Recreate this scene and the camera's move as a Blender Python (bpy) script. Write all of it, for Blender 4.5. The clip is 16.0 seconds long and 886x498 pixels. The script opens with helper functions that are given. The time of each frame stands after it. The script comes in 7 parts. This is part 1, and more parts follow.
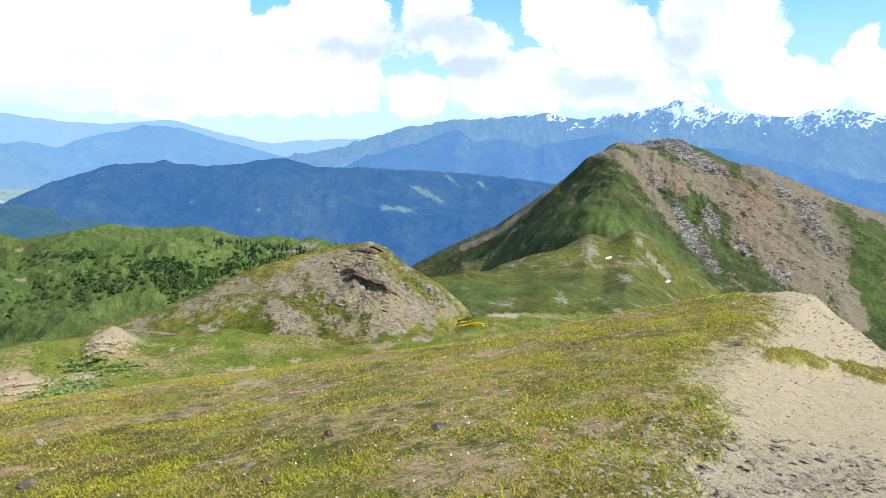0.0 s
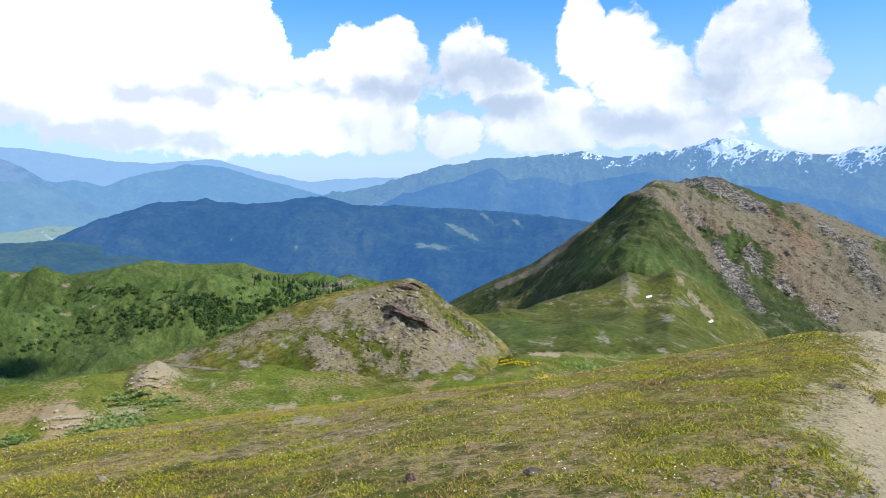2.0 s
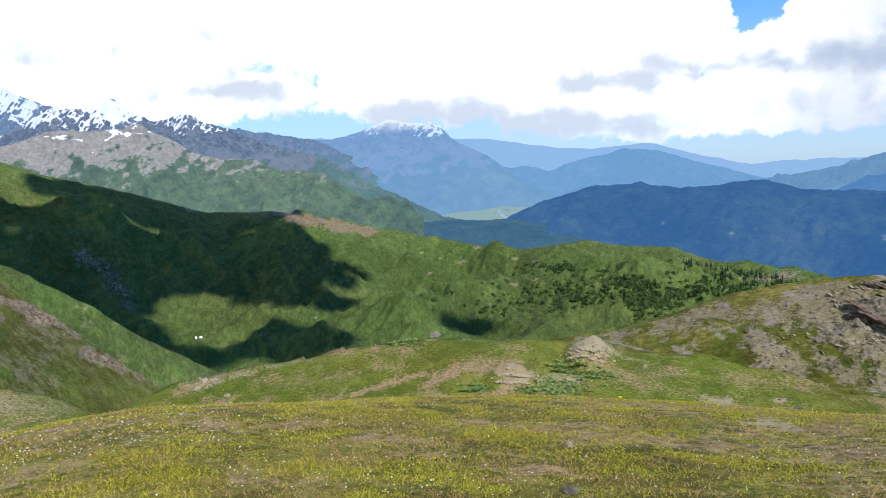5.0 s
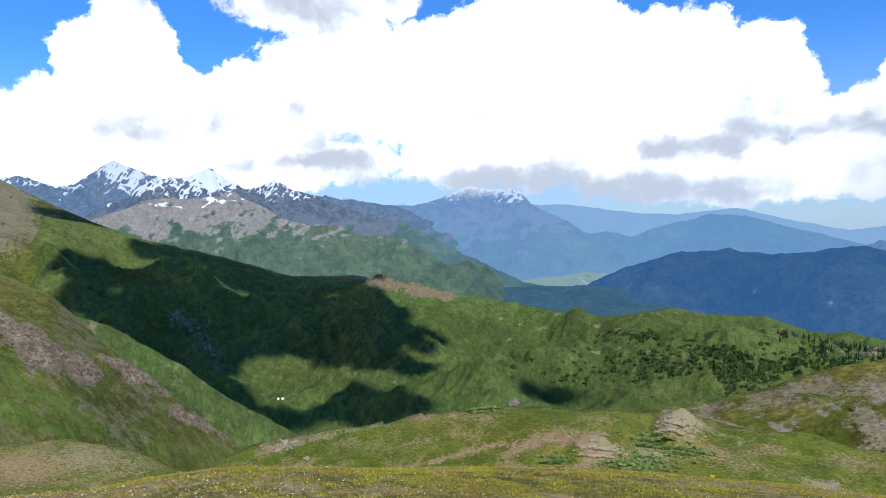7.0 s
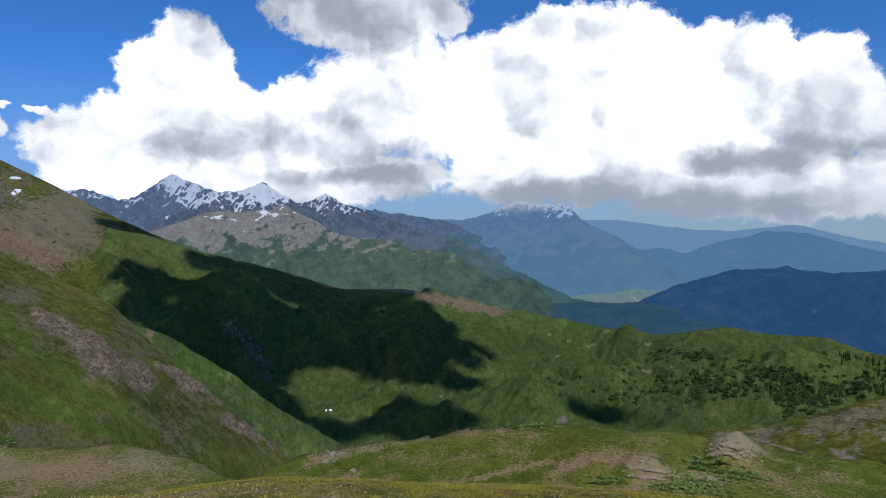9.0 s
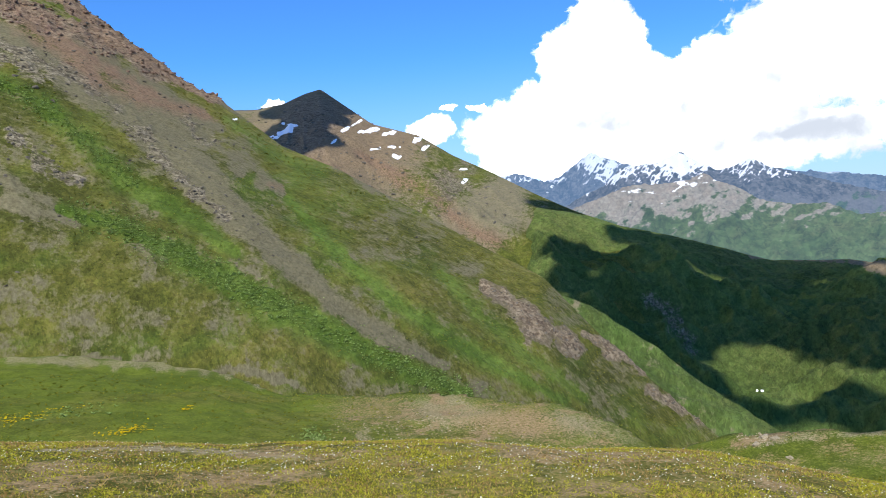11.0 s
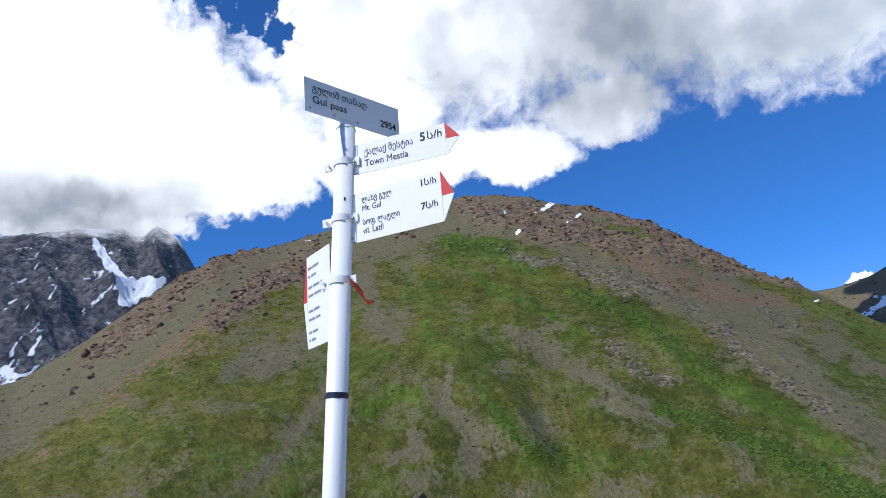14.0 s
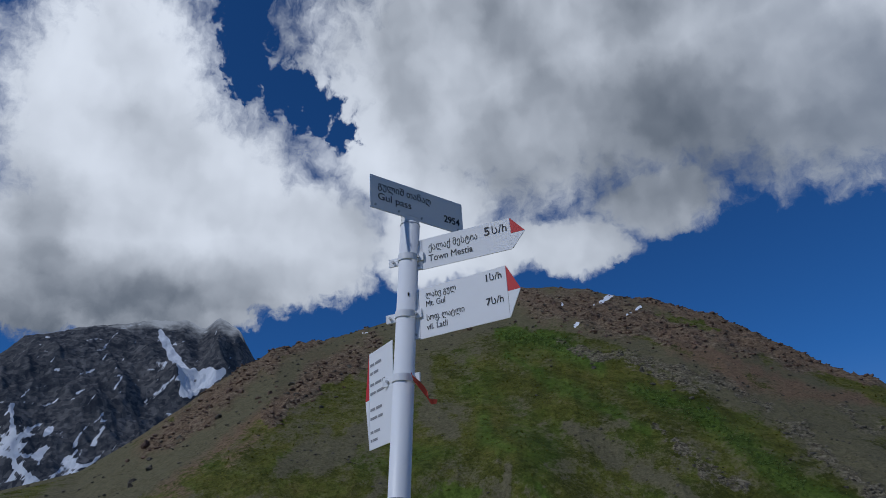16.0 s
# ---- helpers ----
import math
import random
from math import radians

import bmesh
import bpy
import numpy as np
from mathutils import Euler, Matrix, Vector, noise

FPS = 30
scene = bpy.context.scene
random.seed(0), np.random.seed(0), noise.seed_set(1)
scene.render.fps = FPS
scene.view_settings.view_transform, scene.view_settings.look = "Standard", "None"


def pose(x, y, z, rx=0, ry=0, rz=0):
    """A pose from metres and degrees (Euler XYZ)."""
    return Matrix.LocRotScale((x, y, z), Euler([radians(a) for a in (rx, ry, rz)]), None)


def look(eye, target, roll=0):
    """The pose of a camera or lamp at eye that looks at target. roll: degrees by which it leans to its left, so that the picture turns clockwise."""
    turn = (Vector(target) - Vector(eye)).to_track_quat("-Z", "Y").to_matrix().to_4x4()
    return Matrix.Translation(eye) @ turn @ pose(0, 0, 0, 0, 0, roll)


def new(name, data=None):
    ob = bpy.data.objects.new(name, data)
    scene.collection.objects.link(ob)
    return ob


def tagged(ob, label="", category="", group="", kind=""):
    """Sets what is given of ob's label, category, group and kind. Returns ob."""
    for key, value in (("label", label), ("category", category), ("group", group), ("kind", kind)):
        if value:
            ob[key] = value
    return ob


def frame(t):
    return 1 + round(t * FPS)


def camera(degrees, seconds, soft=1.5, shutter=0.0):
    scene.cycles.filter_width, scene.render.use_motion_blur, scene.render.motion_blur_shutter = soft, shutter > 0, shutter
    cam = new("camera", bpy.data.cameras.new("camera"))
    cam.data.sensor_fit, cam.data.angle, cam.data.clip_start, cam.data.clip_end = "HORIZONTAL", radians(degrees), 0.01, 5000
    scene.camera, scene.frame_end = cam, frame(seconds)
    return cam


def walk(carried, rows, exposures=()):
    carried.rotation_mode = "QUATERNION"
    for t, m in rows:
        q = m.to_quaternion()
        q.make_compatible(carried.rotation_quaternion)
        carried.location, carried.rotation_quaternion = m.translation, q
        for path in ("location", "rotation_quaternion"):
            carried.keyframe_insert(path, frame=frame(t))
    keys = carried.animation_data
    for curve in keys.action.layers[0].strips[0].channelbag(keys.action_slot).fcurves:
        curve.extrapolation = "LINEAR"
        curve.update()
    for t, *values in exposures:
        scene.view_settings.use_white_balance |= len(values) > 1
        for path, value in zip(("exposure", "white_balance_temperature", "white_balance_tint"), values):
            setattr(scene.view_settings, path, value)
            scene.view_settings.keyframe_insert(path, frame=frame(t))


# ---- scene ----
# ---- camera and walk ----
cam = camera(65.25, 16.0, soft=0.9)
# seconds, x, y, z, and the three turns in degrees
PATH = [
    (0.0, 1.050, -0.620, 1.848, 80.00, 0.00, 0.00),
    (0.5, 0.930, -0.540, 1.818, 81.05, -0.09, -0.63),
    (1.0, 0.810, -0.460, 1.789, 81.19, -0.38, -1.22),
    (1.5, 0.670, -0.370, 1.754, 82.82, 0.67, 0.89),
    (2.0, 0.600, -0.320, 1.737, 83.13, 0.15, 2.91),
    (2.5, 0.520, -0.270, 1.717, 82.07, -0.49, 5.68),
    (3.0, 0.420, -0.200, 1.692, 81.20, 0.82, 8.04),
    (3.5, 0.260, -0.120, 1.656, 81.48, 0.46, 17.44),
    (4.0, 0.140, -0.060, 1.630, 83.29, 0.72, 25.56),
    (4.5, 0.060, -0.020, 1.612, 83.36, -0.44, 31.72),
    (5.0, 0.000, 0.000, 1.600, 82.35, 1.72, 37.57),
    (5.2, 0.000, 0.000, 1.600, 82.20, 1.99, 39.57),
    (7.5, -0.030, -0.020, 1.600, 89.41, 1.17, 44.14),
    (8.0, -0.030, -0.020, 1.600, 90.04, 0.21, 42.84),
    (8.2, -0.030, -0.020, 1.600, 90.00, 0.59, 42.03),
    (10.3, -0.050, -0.020, 1.590, 87.07, 4.43, 68.55),
    (10.5, -0.050, -0.020, 1.580, 86.98, 4.88, 71.32),
    (11.0, 0.020, 0.030, 1.560, 88.55, 3.94, 81.81),
    (11.5, 0.080, 0.090, 1.540, 88.41, 4.30, 90.42),
    (12.0, 0.140, 0.170, 1.520, 89.53, 5.20, 102.78),
    (12.5, 0.184, 0.232, 1.496, 93.36, 5.32, 113.22),
    (13.0, 0.215, 0.180, 1.528, 98.50, 4.56, 120.99),
    (13.5, 0.217, 0.154, 1.551, 103.93, 5.44, 125.21),
    (14.0, 0.214, 0.135, 1.572, 108.16, 4.69, 127.66),
    (14.5, 0.216, 0.119, 1.581, 110.69, 4.10, 129.98),
    (15.0, 0.217, 0.105, 1.589, 113.56, 3.59, 132.51),
    (15.5, 0.210, 0.098, 1.595, 114.93, 2.99, 132.94),
    (16.0, 0.203, 0.092, 1.600, 116.08, 3.00, 132.01),
]
EXPOSURES = [(0, 0.6, 6400, 10), (1.1, 0.62, 6350, 10), (2.0, 0.27, 6250, 10), (3.0, 0.45, 6300, 10), (4.0, 0.33, 6300, 10), (5.2, 0.12, 6300, 10), (7.3, -0.2, 6100, 10), (7.7, -0.65, 6000, 10), (8.2, -1.2, 5950, 10), (10.3, 0.0, 6500, 10), (11.0, 0.16, 6500, 10), (11.5, 0.42, 6450, 10), (12.0, 0.55, 6500, 10), (12.7, 0.93, 6400, 10), (13.2, 0.6, 6300, 10), (13.6, 0.25, 6150, 10), (14.0, -0.42, 5950, 10), (14.5, -1.1, 5850, 10), (15.2, -1.65, 5700, 10), (16, -1.75, 5650, 10)]
walk(cam, [(t, pose(x, y, z, rx, ry, rz)) for t, x, y, z, rx, ry, rz in PATH], EXPOSURES)

# ---- sky and sun ----
SUN_AZ, SUN_EL = -106.0, 44.0
sun_dir = Vector((-math.sin(radians(SUN_AZ)) * math.cos(radians(SUN_EL)), math.cos(radians(SUN_AZ)) * math.cos(radians(SUN_EL)), math.sin(radians(SUN_EL))))
sun = new("sun", bpy.data.lights.new("sun", "SUN"))
sun.data.energy, sun.data.angle, sun.data.color = 5.0, radians(0.53), (1.0, 0.95, 0.88)
sun.matrix_world = look(sun_dir * 100, (0, 0, 0))


class Nodes:
    """A small writer of node trees."""
    def __init__(self, tree):
        self.tree = tree
        tree.nodes.clear()

    def plug(self, socket, v):
        if isinstance(v, bpy.types.NodeSocket):
            self.tree.links.new(v, socket)
        elif isinstance(v, tuple) and len(v) == 3 and len(socket.default_value) == 4:
            socket.default_value = (*v, 1)
        else:
            socket.default_value = v

    def add(self, kind, **values):
        n = self.tree.nodes.new(kind)
        if "op" in values:
            n.operation = values.pop("op")
        if "blend" in values:
            n.data_type, n.blend_type = "RGBA", values.pop("blend")
        for key, v in values.items():
            key = key[2:].replace("_", " ")
            self.plug(n.inputs[int(key)] if key.isdigit() else n.inputs[key], v)
        return n

    def math(self, op, a, b=0.0, c=0.0):
        return self.add("ShaderNodeMath", op=op, i_0=a, i_1=b, i_2=c).outputs[0]

    def vector(self, op, a, b=(0, 0, 0), c=(0, 0, 0)):
        n = self.add("ShaderNodeVectorMath", op=op, i_0=a, i_1=b)
        if op == "MULTIPLY_ADD":
            self.plug(n.inputs[2], c)
        return n.outputs["Value" if op == "LENGTH" else "Vector"]

    def noise(self, scale, detail=6.0, rough=0.55, vector=None, colour=False):
        n = self.add("ShaderNodeTexNoise", i_Scale=scale, i_Detail=detail, i_Roughness=rough)
        if vector is not None:
            self.plug(n.inputs["Vector"], vector)
        return n.outputs["Color" if colour else 0]

    def ramp(self, fac, stops):
        n = self.add("ShaderNodeValToRGB", i_Fac=fac)
        e = n.color_ramp.elements
        while len(e) < len(stops):
            e.new(0.5)
        for el, (p, c) in zip(e, stops):
            el.position, el.color = p, (*c, 1)
        return n.outputs[0]

    def step(self, fac, lo, hi):
        n = self.add("ShaderNodeMapRange", i_Value=fac)
        n.interpolation_type = "SMOOTHSTEP"
        self.plug(n.inputs[1], lo)
        self.plug(n.inputs[2], hi)
        return n.outputs[0]

    def mix(self, fac, a, b, blend="MIX"):
        n = self.add("ShaderNodeMix", blend=blend)
        for k, v in ((0, fac), (6, a), (7, b)):
            self.plug(n.inputs[k], v)
        return n.outputs[2]


# cumulus: bearing, height, half width and half height of each heap, in degrees
NORTH_BANK = [(68.3, 13.8, 3.6, 3.9), (68.5, 15.7, 1.9, 1.8), (71.1, 13.0, 2.5, 2.9), (66.1, 13.3, 2.0, 2.8), (72.5, 8.3, 4.5, 3.6), (67.4, 9.5, 6.1, 4.1), (58.5, 9.2, 7.7, 4.0), (51.4, 10.4, 2.7, 3.3), (45.8, 11.5, 15.3, 5.3), (32.8, 12.2, 6.4, 6.2), (24.0, 10.3, 5.1, 5.9), (19.5, 10.3, 4.0, 4.0), (38.8, 9.7, 11.6, 6.8), (54.0, 18.1, 8.9, 3.1)]
NORTH_BANK += [(50.4, 13.3, 7.5, 3.2), (37.4, 14.2, 8, 4), (28.3, 12.9, 6.5, 3.4), (20.4, 11.1, 4, 2.9)]
NORTH_LOW = [(17.9, 8.4, 3.5, 3.0), (13.8, 6.9, 4.7, 1.8), (9.9, 8.3, 1.7, 3.0), (24.0, 6.9, 3.8, 2.4), (62.3, 5.1, 17.2, 2.6), (36.6, 5.1, 13.8, 2.8), (19.1, 3.4, 10.3, 2.7), (11.7, 3.4, 4.2, 2.4), (95.0, 10.9, 1.3, 0.45), (78.3, 9.9, 1.2, 0.4), (82.3, 8.5, 2.1, 1.2), (74.5, 7.6, 5.5, 2.7), (80.8, 9.9, 0.6, 0.4)]
EAST_BANK = [(24.5, 8.7, 8.5, 6.5), (20.7, 7.5, 4.8, 4.3), (10.4, 9.1, 1.8, 2.4), (6.9, 8.8, 2.7, 3.0), (9.2, 6.7, 6.7, 2.6), (0.5, 8.4, 3.0, 3.0), (-2.2, 6.4, 3.6, 2.4), (-8.0, 10.1, 2.0, 4.0), (-11.6, 7.6, 3.5, 4.3), (-14.6, 6.0, 3.0, 3.2), (-19.9, 7.8, 3.6, 4.7), (-22.7, 6.6, 3.1, 4.0), (-21.0, 10.1, 3.5, 2.6), (-30.3, 4.2, 1.7, 2.7), (-32.3, 3.2, 3.6, 2.5)]
EAST_LOW = [(20.1, 3.3, 15.6, 2.8), (7.0, 3.3, 2.7, 2.5), (2.0, 2.4, 2.8, 2.0), (-5.4, 3.4, 5.5, 2.7), (-14.7, 3.2, 6.4, 2.2), (-25.5, 2.8, 4.8, 2.2), (-48, 6, 9, 5), (-75, 9, 14, 6), (-110, 8, 12, 5), (-150, 14, 14, 9)]
WEST_BANK = [(122.9, 26.2, 4, 1.6), (131.7, 27.1, 6, 4.5), (160.7, 34.7, 10.2, 12.1), (153.7, 29.4, 12.1, 8.7), (162.7, 23.8, 9.6, 6.0), (148.5, 25.9, 9.6, 5.4), (142.6, 27.1, 7.6, 5.5), (122.6, 40.1, 24.1, 12.9), (134.7, 34.6, 6.7, 5.5), (103.9, 36.8, 21.0, 9.1), (93.7, 32.8, 12.9, 8.0), (130.5, 29.6, 5.9, 4.4), (118.5, 25.2, 5.4, 2.5), (110.5, 27.7, 6.1, 3.0), (126.1, 25.8, 3.1, 2.3), (158.1, 20.5, 12.1, 2.0)]
# darker undersides: the same, and how dark
NORTH_GREY = [(65.5, 8.2, 9.4, 1.5, 0.44), (54.1, 7.0, 9.8, 1.3, 0.38), (52.8, 5.4, 9.0, 1.0, 0.50), (36.6, 3.2, 13.8, 1.6, 0.56), (23.6, 5.4, 4.6, 0.9, 0.56), (16.0, 6.3, 4.5, 0.9, 0.44), (55.9, 9.2, 2.6, 2.1, 0.38), (38.9, 7.9, 2.8, 2.1, 0.25), (41.3, 2.3, 11.7, 1.3, 0.50), (54.0, 18.7, 10.7, 3.2, 0.44), (38.8, 16.6, 2.8, 1.0, 0.38)]
EAST_GREY = [(26.6, 5.5, 2.4, 0.9, 0.68), (-18.8, 5.6, 2.6, 2.6, 0.59), (-18.8, 3.9, 3.6, 0.9, 0.59), (1.0, 7.3, 3.5, 1.4, 0.59), (7.4, 6.2, 3.5, 1.0, 0.51), (-2.2, 4.6, 3.0, 0.8, 0.68), (19.9, 7.3, 1.8, 2.1, 0.51), (-13.4, 3.4, 3.9, 1.0, 0.59), (-20.7, 8.0, 1.3, 2.5, 0.26), (30.4, 2.8, 5.7, 1.2, 0.59), (24.1, 2.4, 5.2, 1.0, 0.59)]
EAST_GREY += [(30, 1.8, 7, 1, 0.66), (22.7, 1.7, 3.5, 0.8, 0.6), (26.6, 5, 3.2, 0.5, 0.5), (16.9, 5.5, 4, 0.5, 0.4), (0.6, 7.3, 2.2, 1, 0.5), (-19, 6.1, 2, 2.2, 0.55), (-0.7, 4.2, 3, 0.5, 0.5), (11.8, 5.8, 4, 0.5, 0.4)]
WEST_GREY = [(105.4, 32.0, 17, 7.5, 0.55), (94.8, 29.9, 12.0, 6, 0.55), (118.0, 34.5, 11, 6.5, 0.42), (161.5, 28.2, 8.2, 4.1, 0.25), (156.2, 21.5, 11, 3.2, 0.45), (146.2, 42.1, 3.4, 4.2, 0.25), (124, 44, 16, 6, 0.4), (104, 42, 14, 5, 0.4), (138, 29, 5, 3, 0.2)]
# blue gaps in the western bank
WEST_GAPS = [(150.4, 44.1, 2.3, 3.4), (149.4, 40.4, 2.2, 2.6), (145.9, 38.6, 2.6, 1.9), (142.5, 37.4, 2.4, 1.7), (139.7, 35.5, 1.7, 1.3), (107.9, 22.9, 5, 1.3), (99.6, 21.8, 6.5, 1.8), (138, 20, 1.8, 0.8), (144.6, 17.8, 2.4, 0.9)]
SKY_STRENGTH = 0.15
world = bpy.data.worlds.new("sky")
scene.world = world
world.use_nodes = True
w = Nodes(world.node_tree)
sky = w.add("ShaderNodeTexSky")
sky.sky_type, sky.sun_disc = "NISHITA", False
sky.sun_elevation, sky.sun_rotation = radians(SUN_EL), radians(-SUN_AZ)
sky.altitude, sky.dust_density, sky.ozone_density = 2950, 0.3, 3.0
blue = w.mix(1.0, sky.outputs[0], (0.46, 0.97, 1.48), "MULTIPLY")
way = w.add("ShaderNodeTexCoord").outputs["Generated"]
xyz = w.add("ShaderNodeSeparateXYZ", i_0=way).outputs
az = w.math("MULTIPLY", w.math("ARCTAN2", w.math("MULTIPLY", xyz[0], -1.0), xyz[1]), 57.2958)
el = w.math("MULTIPLY", w.math("ARCSINE", xyz[2]), 57.2958)
spot = w.add("ShaderNodeCombineXYZ", i_0=az, i_1=el).outputs[0]
swirl = w.vector("SUBTRACT", w.noise(0.28, 8, 0.6, spot, True), (0.5, 0.5, 0.5))
warped = w.vector("MULTIPLY_ADD", swirl, (3.4, 2.8, 0.0), spot)


def nearest(puffs, start=None):
    best = start
    for a, e, ra, re in puffs:
        d = w.vector("LENGTH", w.vector("MULTIPLY_ADD", warped, (1 / ra, 1 / re, 0.0), (-a / ra, -e / re, 0.0)))
        best = d if best is None else w.math("SMOOTH_MIN", best, d, 0.12)
    return best


heap = nearest(WEST_BANK, nearest(EAST_LOW, nearest(EAST_BANK, nearest(NORTH_LOW, nearest(NORTH_BANK)))))
billow = w.noise(0.55, 7, 0.62, warped)
density = w.math("ADD", w.math("SUBTRACT", w.math("ADD", 0.98, w.math("MULTIPLY", w.step(el, 16.0, 24.0), 0.16)), heap), w.math("MULTIPLY", w.math("SUBTRACT", billow, 0.5), 0.75))
gap = w.step(w.math("ADD", nearest(WEST_GAPS), w.math("MULTIPLY", w.math("SUBTRACT", billow, 0.5), 2.6)), 1.35, 0.25)
density = w.math("SUBTRACT", density, w.math("MULTIPLY", gap, 0.85))
cover = w.step(density, -0.02, w.math("ADD", 0.16, w.math("MULTIPLY", w.step(el, 18.0, 30.0), 0.36)))
dark = None
for a, e, ra, re, k in NORTH_GREY + EAST_GREY + WEST_GREY:
    d = w.vector("LENGTH", w.vector("MULTIPLY_ADD", warped, (0.8 / ra, 0.8 / re, 0.0), (-0.8 * a / ra, -0.8 * e / re, 0.0)))
    v = w.math("MULTIPLY", w.step(d, 1.9, -0.3), k)
    dark = v if dark is None else w.math("MAXIMUM", dark, v)
def facing(scale, detail, dx, dy):
    return w.math("SUBTRACT", w.noise(scale, detail, 0.5, warped), w.noise(scale, detail, 0.5, w.vector("ADD", warped, (dx, dy, 0.0))))


calm = w.step(el, 26.0, 15.0)
relief = w.math("ADD", w.math("MULTIPLY", facing(0.11, 3, -2.6, 3.4), w.math("ADD", 0.9, w.math("MULTIPLY", calm, 0.9))), w.math("MULTIPLY", w.math("MULTIPLY", facing(0.42, 4, -0.7, 1.0), 0.9), calm))
light = w.math("SUBTRACT", w.math("ADD", w.math("ADD", 0.82, w.math("MULTIPLY", w.step(el, 16.0, 24.0), 0.16)), relief), w.math("MULTIPLY", dark, 1.85))
north = w.math("MULTIPLY", w.step(az, 7.0, 23.0), w.step(az, 110.0, 80.0))
bright = w.mix(calm, (2.5, 2.48, 2.45), w.mix(north, (1.0, 1.01, 1.03), (2.7, 2.7, 2.7)))
shade = w.mix(north, w.mix(w.step(az, 80.0, 110.0), (0.46, 0.55, 0.69), (0.34, 0.39, 0.46)), (0.64, 0.70, 0.80))
cloud = w.mix(w.math("POWER", w.step(light, -0.25, 1.2), 1.1), shade, bright)
cloud = w.mix(w.math("MULTIPLY", w.step(el, 5.5, 0.0), 0.7), cloud, (0.56, 0.66, 0.82))
haze = w.mix(w.math("MULTIPLY", w.step(el, 15.0, -1.0), 0.8), w.mix(1.0, blue, (SKY_STRENGTH,) * 3, "MULTIPLY"), (0.49, 0.55, 0.65))
final = w.mix(w.math("MULTIPLY", cover, w.step(el, -1.5, 1.0)), haze, cloud)
w.add("ShaderNodeOutputWorld", i_Surface=w.add("ShaderNodeBackground", i_Color=final, i_Strength=1.0).outputs[0])

# ---- materials ----
def material(name):
    m = bpy.data.materials.new(name)
    m.use_nodes = True
    return m, Nodes(m.node_tree)


def finish(n, colour, rough=0.9, spec=0.15, normal=None, metal=0.0, haze_glow=None):
    p = n.add("ShaderNodeBsdfPrincipled", i_Base_Color=colour, i_Roughness=rough, i_Metallic=metal)
    p.inputs["Specular IOR Level"].default_value = spec
    if normal is not None:
        n.plug(p.inputs["Normal"], normal)
    shader = p.outputs[0]
    # distance haze: an even glow of the tint mixed over the lit surface
    if haze_glow:
        tint, share = haze_glow[:2]
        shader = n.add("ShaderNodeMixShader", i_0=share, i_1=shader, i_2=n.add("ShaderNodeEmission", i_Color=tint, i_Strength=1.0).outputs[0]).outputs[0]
        # mist round a top: a pale glow that takes over with height
        if len(haze_glow) > 2:
            low, high, drift, mist = haze_glow[2:]
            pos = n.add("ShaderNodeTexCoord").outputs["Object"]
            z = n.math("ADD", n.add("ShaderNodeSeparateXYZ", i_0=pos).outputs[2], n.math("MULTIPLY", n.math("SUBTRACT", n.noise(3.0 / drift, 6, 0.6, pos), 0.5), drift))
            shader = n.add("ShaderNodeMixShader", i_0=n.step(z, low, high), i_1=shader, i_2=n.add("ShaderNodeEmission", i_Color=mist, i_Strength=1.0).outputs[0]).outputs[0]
    n.add("ShaderNodeOutputMaterial", i_Surface=shader)


